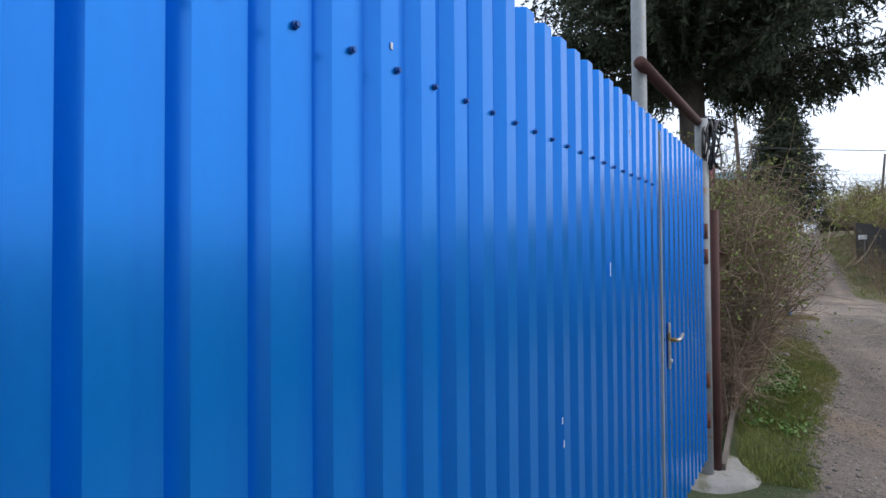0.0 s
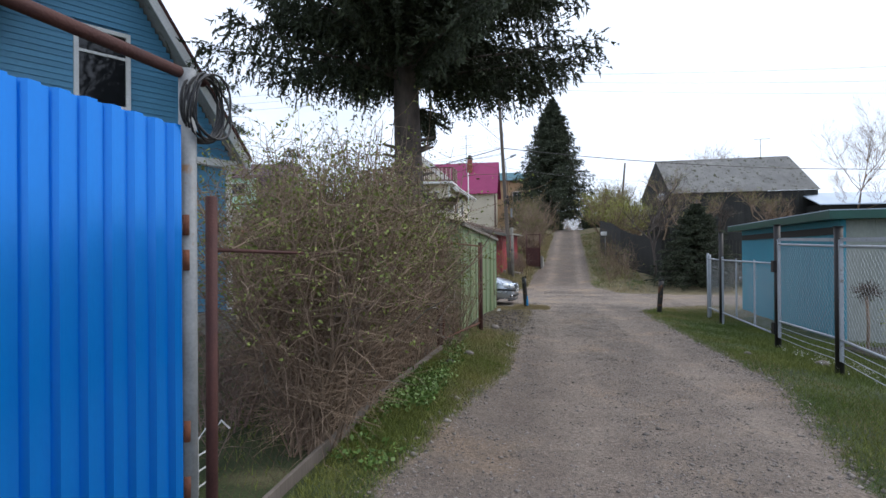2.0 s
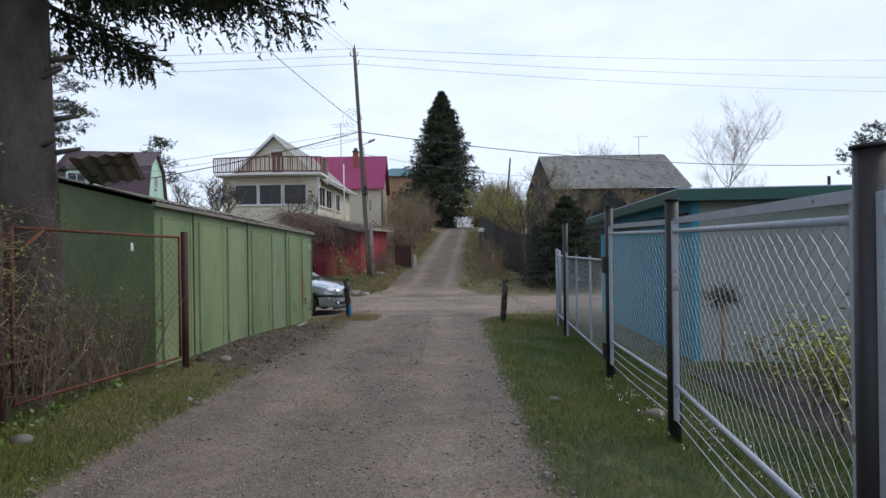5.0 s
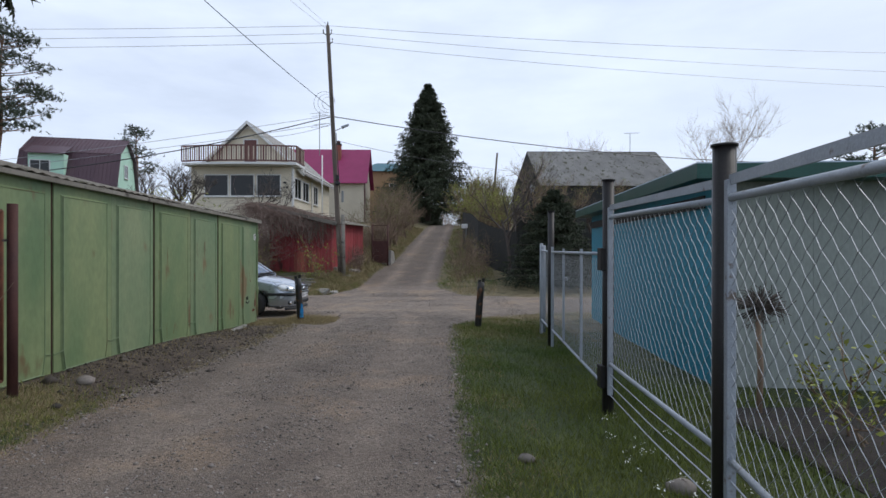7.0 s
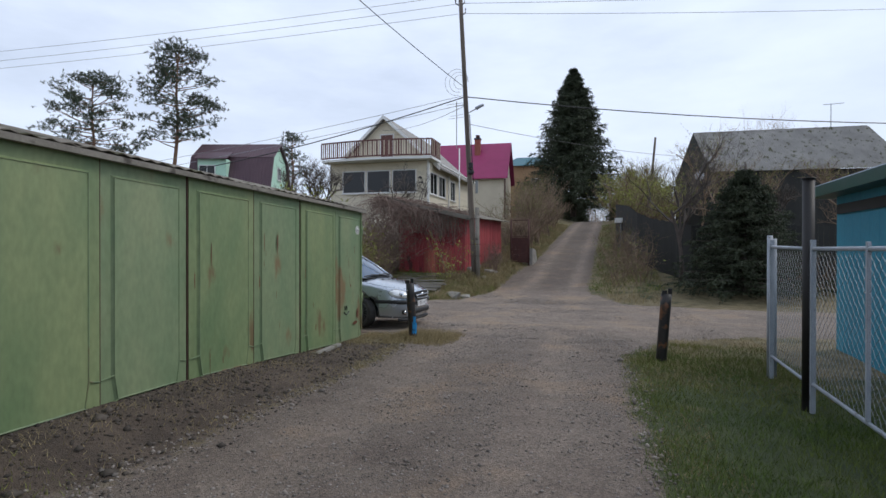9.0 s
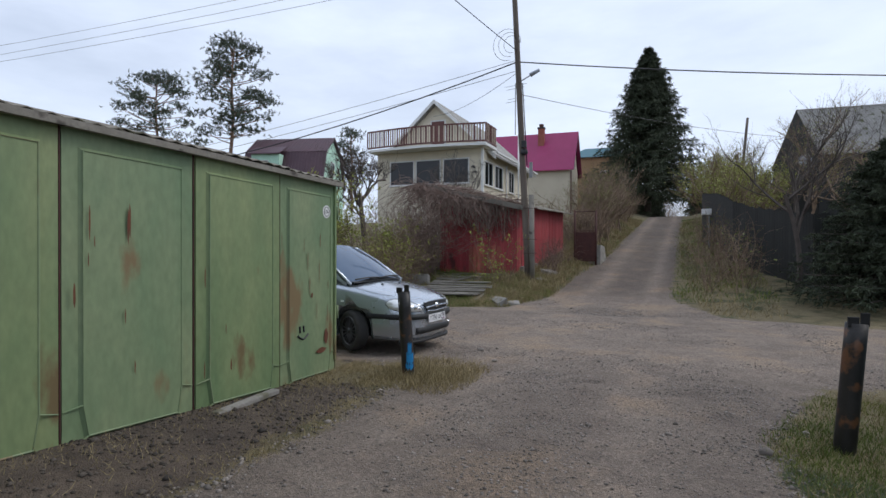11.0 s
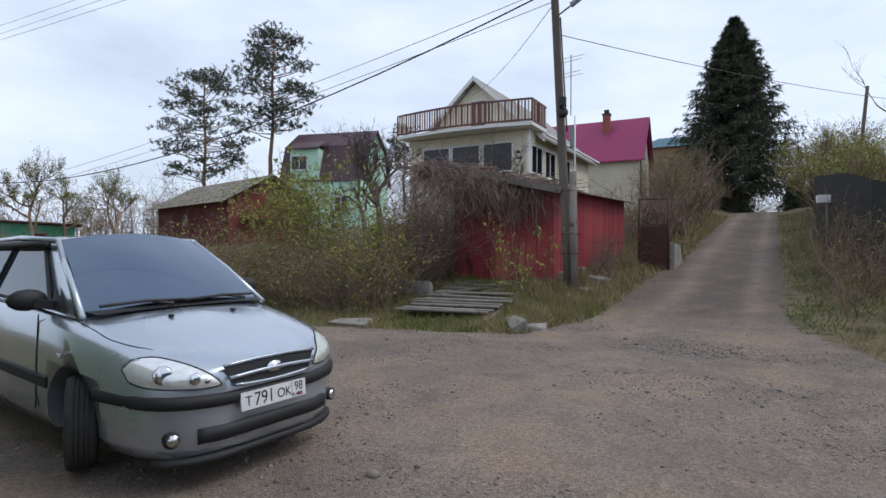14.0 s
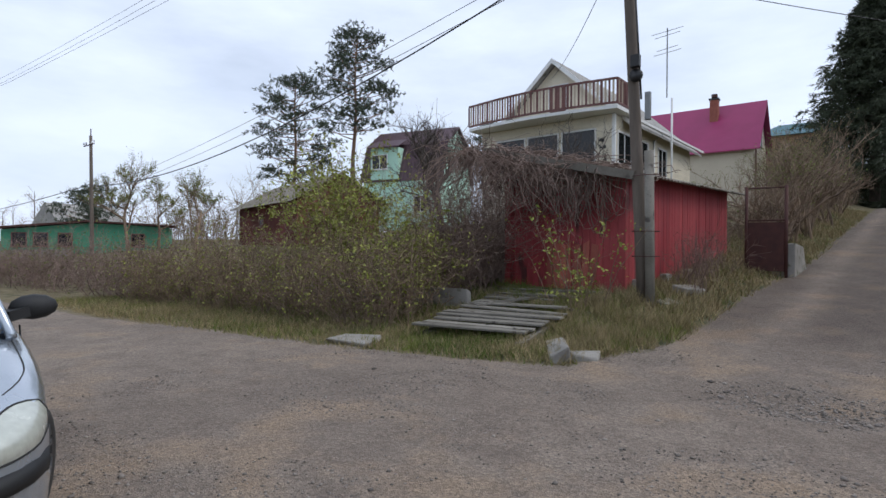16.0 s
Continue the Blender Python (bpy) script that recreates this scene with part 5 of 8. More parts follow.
roof_poly = [K3 - sd * 0.35 - se * 0.35, K3 - sd * 0.35 + se * 6.4, K3 + sd * 7.8 + se * 6.4, K3 + sd * 7.8 - se * 0.35]
Shape().slab([p + Vector((0, 0, 1.86)) for p in roof_poly], (0, 0, 0.17)).done("roof_edge", GREEN_FASCIA, shed, "dark green metal roof edge")
Shape().slab([p + Vector((0, 0, 2.03)) for p in roof_poly], (0, 0, 0.015)).done("roof_sheet", PALE_METAL, shed)
a = K3 - se * 0.02
Shape().slab([a + sd * 0.25 + Vector((0, 0, 1.56)), a + sd * 7.3 + Vector((0, 0, 1.56)), a + sd * 7.3 + Vector((0, 0, 1.72)), a + sd * 0.25 + Vector((0, 0, 1.72))], -se * 0.02).done("lintel_board", DARK_BOARD_AND_SHADE, shed)
Shape().slab([K3 + se * 6 + Vector((0, 0, z0)), K3 + se * 6 + sd * 7.4 + Vector((0, 0, z0)), K3 + se * 6 + sd * 7.4 + Vector((0, 0, z1)), K3 + se * 6 + Vector((0, 0, z1))], se * 0.03).done("back_wall", SHED_GREY, shed)
Shape().slab([K3 + sd * 7.4 + Vector((0, 0, z0)), K3 + sd * 7.4 + se * 6 + Vector((0, 0, z0)), K3 + sd * 7.4 + se * 6 + Vector((0, 0, z1)), K3 + sd * 7.4 + Vector((0, 0, z1))], sd * 0.03).done("far_wall", TEAL_WALL, shed)

# the red board garage at the corner, and its broken plank ramp
red = thing("wooden_garage", "old red-painted board garage with a corrugated slate roof and vines", "garage")
A, B, C3 = Vector((-3.05, 32.5, 0)), Vector((-0.15, 32.17, 0)), Vector((0.53, 38.15, 0))
D3 = A + (C3 - B)


def red_top(p):
    f = (p - A).dot((B - A).normalized()) / (B - A).length
    return 2.92 - 0.68 * f + 0.1 * ((p - A).dot((C3 - B).normalized()) / 6)


for p, q, w, low in ((A, B, 0.155, (-0.2, -0.1)), (B, C3, 0.15, (0.0, 0.32)), (D3, A, 0.3, (-0.1, -0.2)), (C3, D3, 0.3, (0.3, 0.0))):
    k = round((q - p).length / w)
    out = Vector(((q - p).y, -(q - p).x, 0)).normalized()
    for i in range(k):
        a, b = p.lerp(q, i / k), p.lerp(q, (i + 0.95) / k)
        la = low[0] + (low[1] - low[0]) * i / k
        o = out * random.uniform(0.0, 0.012)
        Shape().slab([a + o + Vector((0, 0, la)), b + o + Vector((0, 0, la)), b + o + Vector((0, 0, red_top(b))), a + o + Vector((0, 0, red_top(a)))], -out * 0.03).done("board", RED_BOARD, red)
# added near-black sheets: the unlit inside, painted behind the gaps between boards
Shape().slab([A + Vector((0.15, 0.1, -0.2)), B + Vector((-0.1, 0.1, -0.2)), B + Vector((-0.1, 0.1, 2.1)), A + Vector((0.15, 0.1, 2.7))], (0, 0.02, 0)).done("lining", DARK_BOARD_AND_SHADE, red)
Shape().slab([B + Vector((-0.08, 0.1, 0)), C3 + Vector((-0.08, -0.1, 0.3)), C3 + Vector((-0.08, -0.1, 2.2)), B + Vector((-0.08, 0.1, 2.0))], (-0.02, 0, 0)).done("lining", DARK_BOARD_AND_SHADE, red)
door_mat = paint("bare_red_boards", (0.30, 0.07, 0.05), (0.38, 0.11, 0.08), 0.75, 0, 1.5, 30, 0.2, (1, 1, 0.3), vary=0.25)
fo = Vector(((B - A).y, -(B - A).x, 0)).normalized()
for k in range(7):
    a = A.lerp(B, 0.40 + 0.055 * k) + fo * 0.02
    b = A.lerp(B, 0.40 + 0.055 * k + (0.05 if k != 3 else 0.03)) + fo * 0.02
    lean = Vector((0.03 * (k - 3) if k > 3 else 0, 0, 0))
    Shape().slab([a + Vector((0, 0, -0.2)), b + Vector((0, 0, -0.2)), b + lean + Vector((0, 0, 0.85 + 0.1 * (k % 2))), a + lean + Vector((0, 0, 0.88))], fo * 0.02).done("door_board", door_mat, red, "loose unpainted door board")
Shape().beam(A + fo * 0.03 + Vector((0.1, 0, 2.45)), B + fo * 0.03 + Vector((0, 0, 1.85)), 0.05, 0.14).done("lintel", RED_BOARD, red)
r0 = A + fo * 0.4 - Vector((0.35, 0, 0))
rx = (B - A) * 1.24
ry = (C3 - B).normalized()
n_s = 6
for k in range(n_s):
    a = r0 + ry * (6.9 * k / n_s)
    hi = red_top(A) + 0.13 + 0.1 * k / n_s
    p0 = Vector((a.x, a.y, hi))
    wavy_sheet(p0 + ry * 1.2 + rx + Vector((0, 0, -0.86)), -rx - Vector((0, 0, -0.86)), -ry * 1.2, 7, 0.022).done("slate", SLATE_BROWN, red, "weathered corrugated slate")
Shape().beam(r0 + Vector((0, 0.02, 3.0)), r0 + rx + Vector((0, 0.02, 2.13)), 0.04, 0.16).done("fascia", OLD_WOOD, red)
Shape().box(((A.x + B.x) / 2, 32.25, -0.32), (3.2, 0.5, 0.3)).done("threshold", CONCRETE, red)
for k in range(5):
    p = B.lerp(C3, 0.08 + 0.22 * k)
    Shape().box((p.x - 0.02, p.y, -0.02 + 0.33 * k / 5), (0.3, 0.4, 0.4)).done("footing_block", CONCRETE, red, bevel=0.03)

ramp = thing("plank_ramp", "collapsed ramp of grey weathered planks before the garage", "ramp")
for k in range(15):
    f = k / 14
    yl, yr = 28.75 + 3.2 * f, 29.1 + 2.85 * f
    xl, xr = -2.45 - 0.25 * f + random.uniform(-0.1, 0.1), -0.45 - 0.15 * f + random.uniform(-0.15, 0.1)
    if k in (9, 10):
        xr = -1.9 + random.uniform(-0.1, 0.1)
    z = -0.5 + 0.40 * f + random.uniform(-0.02, 0.025)
    Shape().beam((xl, yl + random.uniform(-0.05, 0.05), z), (xr, yr + random.uniform(-0.06, 0.06), z + random.uniform(-0.05, 0.05)), 0.222, 0.035).done("plank", OLD_WOOD, ramp, bevel=0.005)
for k in (9, 10):
    f = k / 14
    Shape().beam((-1.15, 28.95 + 3.0 * f, -0.58 + 0.42 * f), (-0.5, 29.1 + 2.85 * f, -0.6 + 0.42 * f), 0.19, 0.035).done("plank", OLD_WOOD, ramp, bevel=0.005)
Shape().beam((-2.3, 30.2, -0.3), (-1.55, 31.5, -0.17), 0.22, 0.035).done("plank", OLD_WOOD, ramp, "plank lying askew", bevel=0.005)
for x in (-2.35, -0.55):
    Shape().beam((x, 28.8, -0.68), (x - 0.2, 32.0, -0.27), 0.12, 0.12).done("bearer", OLD_WOOD, ramp)
# shade under the ramp, made as a near-black box
Shape().box((-1.5, 30.9, -0.55), (1.7, 1.6, 0.1)).done("pit_floor", DARK_BOARD_AND_SHADE, ramp, "near-black sheet standing in for the shade under the planks")


def slab_block(x, y, z, s, rz, rx=0, label="broken concrete kerb block among the grass"):
    m = pose(x, y, z, rx, 0, rz)
    sh = Shape()
    n = 10
    sh.box((0, 0, 0), s)
    sh.v = [tuple(m @ (Vector(p) + Vector((random.uniform(-0.06, 0.06), random.uniform(-0.04, 0.04), random.uniform(-0.05, 0.05))))) for p in sh.v]
    tagged(sh.done("concrete_block", CONCRETE, bevel=0.025), label, "concrete block", "broken concrete blocks")


slab_block(0.12, 28.75, -0.68, (0.95, 0.3, 0.24), -62, 24)
slab_block(0.5, 28.7, -0.70, (0.4, 0.28, 0.14), 30)
slab_block(-2.9, 27.7, -0.69, (0.8, 0.5, 0.1), 10, 0, "flat concrete slab sunk in the grass")
slab_block(0.72, 33.3, -0.12, (0.8, 0.24, 0.3), 74, 12)
slab_block(0.62, 32.2, -0.32, (0.6, 0.24, 0.3), 80, 10)
slab_block(2.0, 38.0, 0.5, (0.5, 1.4, 0.8), -4, 0, "grey concrete wall stub beside the hill road")
for k in range(4):
    slab_block(-3.4 - 1.5 * k, 30.5 - 0.2 * k, -0.45, (1.42, 0.1, 0.8), 5, 0, "low grey concrete fence panel under the bushes")

# the dark red barn, the green hut and the far-left cottages
rb = thing("barn", "dark red board barn with a weathered slate roof behind bushes", "barn")
RM = pose(-24.4, 43.4, 0.75, 0, 0, -15.2)
for side, (x0, x1, yy, rz) in enumerate(((-5.0, 5.0, -2.5, 0),)):
    for k in range(34):
        a, b = x0 + (x1 - x0) * k / 34, x0 + (x1 - x0) * (k + 0.95) / 34
        moved(Shape().slab([(a, yy, -0.8), (b, yy, -0.8), (b, yy, 2.55), (a, yy, 2.55)], (0, 0.03, 0)), RM).done("board", BARN_RED, rb)
moved(Shape().slab([(5.0, -2.5, -0.8), (5.0, 2.5, -0.8), (5.0, 2.5, 2.55), (5.0, 0, 4.0), (5.0, -2.5, 2.55)], (-10.0, 0, 0)), RM).done("wall", BARN_RED, rb)
for s in (-1, 1):
    for k in range(8):
        x = -5.4 + 10.8 * k / 8
        moved(wavy_sheet((x, s * 3.0, 2.42), (0, -s * 3.0, 1.68), (1.37, 0, 0), 7, 0.03), RM).done("slate", SLATE_BROWN, rb)
moved(Shape().box((4.9, -0.6, 1.55), (1.3, 2.4, 0.08)), RM).done("porch_roof", RUST_DARK, rb)
window(rb, RM @ pose(0, -2.52, 0), -0.5, 1.3, 0.7, 0.6, 2, BROWN_WOOD)
hut = thing("hut", "bright green wooden hut with a lower lean-to", "hut")
HM = pose(-39.5, 36.6, -0.4, 0, 0, 62)
moved(Shape().slab([(-5, 0, -1), (5, 0, -1), (5, 0, 2.5), (0, 0, 2.75), (-5, 0, 2.2)], (0, 5, 0)), HM).done("wall", GREEN_HUT, hut)
moved(Shape().slab([(-5.4, -0.4, 2.25), (0, -0.4, 2.8), (5.4, -0.4, 2.55), (5.4, 5.3, 2.6), (0, 5.3, 2.9), (-5.4, 5.3, 2.3)], (0, 0, 0.12)), HM).done("roof", RUST_DARK, hut)
moved(Shape().slab([(-5.2, -1.8, -1), (-1, -1.8, -1), (-1, -1.8, 0.9), (-5.2, -1.8, 0.8)], (0, 1.8, 0)), HM).done("lean_to", SLATE, hut, "grey lean-to")
for x in (-4, -2.8, -1.4, 3):
    window(hut, HM @ pose(0, -0.02, 0), x, 1.1, 0.8, 0.9, 1, BROWN_WOOD)
cot = thing("cottage", "small white cottage far down the road", "cottage")
Shape().box((-70, 46, 1.2), (8, 6, 4.2)).done("wall", SIDING_CREAM, cot)
Shape().slab([(-74.5, 42.6, 3.2), (-65.5, 42.6, 3.2), (-70, 42.6, 5.6)], (0, 7, 0)).done("roof", SLATE, cot)
Shape().box((-48, 40.5, -0.2), (6, 0.12, 1.7)).done("fence_boards", OLD_WOOD, cot)

# the blackened board fence beside the hill road
bf = thing("board_fence", "tall blackened board fence overgrown with bare shrubs", "fence")
run = [Vector((6.5, 43.5, 0)), Vector((6.9, 36.5, 0)), Vector((8.2, 31.6, 0)), Vector((13.5, 31.2, 0)), Vector((24, 32.5, 0))]
for p, q in zip(run, run[1:]):
    k = round((q - p).length / 0.16)
    o = Vector(((q - p).y, -(q - p).x, 0)).normalized() * 0.02
    for i in range(k):
        a, b = p.lerp(q, i / k), p.lerp(q, (i + 0.95) / k)
        g = ground_z(a.x, a.y)
        t = g + 2.05 + 0.35 * smooth_step(33, 40, a.y) + random.uniform(-0.03, 0.03)
        Shape().slab([a + Vector((0, 0, g - 0.2)), b + Vector((0, 0, g - 0.2)), b + Vector((0, 0, t)), a + Vector((0, 0, t))], o).done("board", DARK_BOARD_AND_SHADE, bf)
box = thing("sign_box", "small white-topped box on a post beside the hill road", "sign")
Shape().tube([(6.55, 41.0, 0.5), (6.55, 41.0, 2.3)], 0.04, 0.04, 8).done("post", GREY_PIPE, box)
Shape().box((6.65, 41.0, 2.42), (0.8, 0.3, 0.26)).done("box", WHITE_TRIM, box, bevel=0.02)
hg = thing("garden_gate", "narrow dark steel garden gate beside the hill road", "gate")
for x in (1.15, 2.0):
    Shape().tube([(x, 37.2, -0.1), (x, 37.2, 2.35)], 0.04, 0.04, 8).done("post", RUST_DARK, hg, smooth=True)
for z in (2.3, 1.5):
    Shape().tube([(1.15, 37.2, z), (2.0, 37.2, z)], 0.02, 0.02, 6).done("bar", RUST_DARK, hg)
Shape().box((1.57, 37.2, 0.85), (0.8, 0.03, 1.2)).done("leaf", RUST_DARK, hg)


# ---- the parked car ----
# silver paint with the blue of reflected sky mixed into its base colour
SILVER = paint("silver_paint_sky_tint", (0.43, 0.475, 0.53), (0.45, 0.495, 0.55), 0.27, 0.7, 0.8, 300, 0.0, coat=1.0, rough_vary=0.03, grain=0.02)
TRIM_BLACK = paint("black_plastic", (0.010, 0.0105, 0.0115), (0.016, 0.0165, 0.0175), 0.62, 0, 6, 120, 0.1)
RUBBER = paint("tyre_rubber", (0.022, 0.021, 0.02), (0.05, 0.046, 0.04), 0.85, 0, 8, 60, 0.2)
RIM = paint("dark_wheel_rim", (0.10, 0.10, 0.105), (0.14, 0.14, 0.145), 0.35, 0.8, 8, 60, 0.0)
CHROME = paint("chrome", (0.72, 0.73, 0.74), (0.76, 0.77, 0.78), 0.14, 1.0, 6, 60, 0.0, rough_vary=0.03)
LENS = paint("headlamp_lens", (0.74, 0.76, 0.76), (0.80, 0.81, 0.80), 0.12, 0.4, 9, 22, 0.15, coat=1.0, rough_vary=0.05)
LENS_DULL = paint("hazed_headlamp", (0.50, 0.52, 0.46), (0.56, 0.58, 0.52), 0.25, 0.2, 9, 30, 0.0, coat=0.6)
PLATE_WHITE = paint("number_plate", (0.66, 0.66, 0.66), (0.72, 0.72, 0.72), 0.4, 0, 9, 60, 0.0)
GLASS_CAR = pane_material("car_glass_sky_tint")
# blue base colour paints in the sky's reflection, on top of the real gloss
GLASS_CAR.node_tree.nodes["Principled BSDF"].inputs["Base Color"].default_value = (0.045, 0.085, 0.15, 1)
GLASS_CAR.node_tree.nodes["Principled BSDF"].inputs["IOR"].default_value = 1.75

car_yaw = -7.0
fwd = Vector((math.cos(radians(car_yaw)), math.sin(radians(car_yaw)), 0))
nose = Vector((0.93, 21.77, 0))
CM = Matrix.Translation((nose.x, nose.y, -0.635)) @ pose(0, 0, 0, 0, 0.6, car_yaw) @ Matrix.Diagonal((1, 0.975, 1.015, 1))
car = thing("car", "silver hatchback car parked at the end of the garages", "car")

STATIONS = (
    (0.02, 0.36, 0.20, 0.60, 0.70), (-0.03, 0.53, 0.18, 0.62, 0.72), (-0.10, 0.645, 0.17, 0.65, 0.745), (-0.19, 0.72, 0.17, 0.69, 0.78),
    (-0.33, 0.775, 0.17, 0.735, 0.825), (-0.55, 0.808, 0.17, 0.785, 0.88), (-0.8, 0.825, 0.17, 0.83, 0.93), (-1.05, 0.83, 0.17, 0.865, 0.965), (-1.3, 0.833, 0.17, 0.895, 0.985),
    (-1.7, 0.833, 0.17, 0.92, 0.99), (-2.3, 0.833, 0.17, 0.935, 1.0), (-2.9, 0.83, 0.18, 0.95, 1.0), (-3.5, 0.81, 0.2, 0.96, 1.01), (-3.84, 0.76, 0.25, 0.95, 1.0), (-4.0, 0.62, 0.32, 0.9, 0.96))


def section(x, w, zb, zs, zt):
    half = [(0, zb), (w * 0.55, zb), (w * 0.93, zb + 0.02), (w * 0.985, zb + 0.1), (w, 0.42), (w * 0.995, (0.42 + zs) / 2), (w * 0.975, zs - 0.03), (w * 0.93, zs + (zt - zs) * 0.25), (w * 0.8, zs + (zt - zs) * 0.6), (w * 0.5, zt - 0.012), (0, zt)]
    return [(x, y, z) for y, z in half] + [(x, -y, z) for y, z in half[-2:0:-1]]


hull = Shape()
rings = [section(*s) for s in STATIONS]
n = len(rings[0])
for r in rings:
    hull.v += r
hull.f = [(i * n + k, (i + 1) * n + k, (i + 1) * n + (k + 1) % n, i * n + (k + 1) % n) for i in range(len(rings) - 1) for k in range(n)]
hull.f += [tuple(range(n)), tuple(range((len(rings) - 1) * n, len(rings) * n))[::-1]]
body = moved(hull, CM).done("body", SILVER, car, smooth=True)
bm = bmesh.new()
bm.from_mesh(body.data)
bmesh.ops.recalc_face_normals(bm, faces=bm.faces)
bm.to_mesh(body.data)
bm.free()
WHEELS = ((-0.93, 1), (-0.93, -1), (-3.4, 1), (-3.4, -1))
cut = Shape()
for x, s in WHEELS:
    cut.tube([CM @ Vector((x, s * 0.50, 0.31)), CM @ Vector((x, s * 0.95, 0.31))], 0.345, 0.345, 32)
cutter = cut.done("cutter", TRIM_BLACK)
bm = bmesh.new()
bm.from_mesh(cutter.data)
bmesh.ops.recalc_face_normals(bm, faces=bm.faces)
bm.to_mesh(cutter.data)
bm.free()
cutter.data.materials[0] = TRIM_BLACK
mod = body.modifiers.new("arches", "BOOLEAN")
mod.object, mod.operation, mod.solver = cutter, "DIFFERENCE", "EXACT"
bpy.context.view_layer.update()
carved = bpy.data.meshes.new_from_object(body.evaluated_get(bpy.context.evaluated_depsgraph_get()))
body.modifiers.clear()
body.data = carved
bpy.data.objects.remove(cutter)


def patch(corners, nu, nv, bulge, name, mat, parent=None, label="", shift=0.0):
    """A curved four-cornered sheet; bulge is how far its middle stands out."""
    c = [Vector(p) for p in corners]
    up = (c[1] - c[0]).cross(c[3] - c[0]).normalized()
    sh = Shape()
    for j in range(nv + 1):
        for i in range(nu + 1):
            u, v = i / nu, j / nv
            p = c[0] * (1 - u) * (1 - v) + c[1] * u * (1 - v) + c[2] * u * v + c[3] * (1 - u) * v
            sh.v.append(tuple(p + up * (shift + bulge * (4 * u * (1 - u) * 0.7 + 4 * v * (1 - v) * 0.3))))
    sh.f = [(j * (nu + 1) + i, j * (nu + 1) + i + 1, (j + 1) * (nu + 1) + i + 1, (j + 1) * (nu + 1) + i) for j in range(nv) for i in range(nu)]
    return moved(sh, CM).done(name, mat, parent or car, label, smooth=True)


SKIN = BVHTree.FromPolygons([v.co for v in body.data.vertices], [tuple(p.vertices) for p in body.data.polygons])


def on_body(p, d, out):
    """The place where a line through p along d meets the body, set off by out towards the viewer."""
    o, d = CM @ Vector(p), (CM.to_3x3() @ Vector(d)).normalized()
    hit = SKIN.ray_cast(o - d * 0.6, d)[0]
    return (hit if hit is not None else o) - d * out


# cabin
FB, FT = (-1.04, 0.70, 0.945), (-1.82, 0.55, 1.435)
RB_, RT = (-3.84, 0.70, 1.0), (-3.52, 0.55, 1.39)


def mir(p):
    return (p[0], -p[1], p[2])


patch((mir(FB), FB, FT, mir(FT)), 10, 6, 0.10, "windscreen", GLASS_CAR, label="reflecting windscreen with a sky-blue reflection painted into its colour")
patch((mir(FT), FT, RT, mir(RT)), 8, 8, 0.055, "roof", SILVER)
patch((RB_, mir(RB_), mir(RT), RT), 8, 6, 0.06, "rear_window", GLASS_CAR)
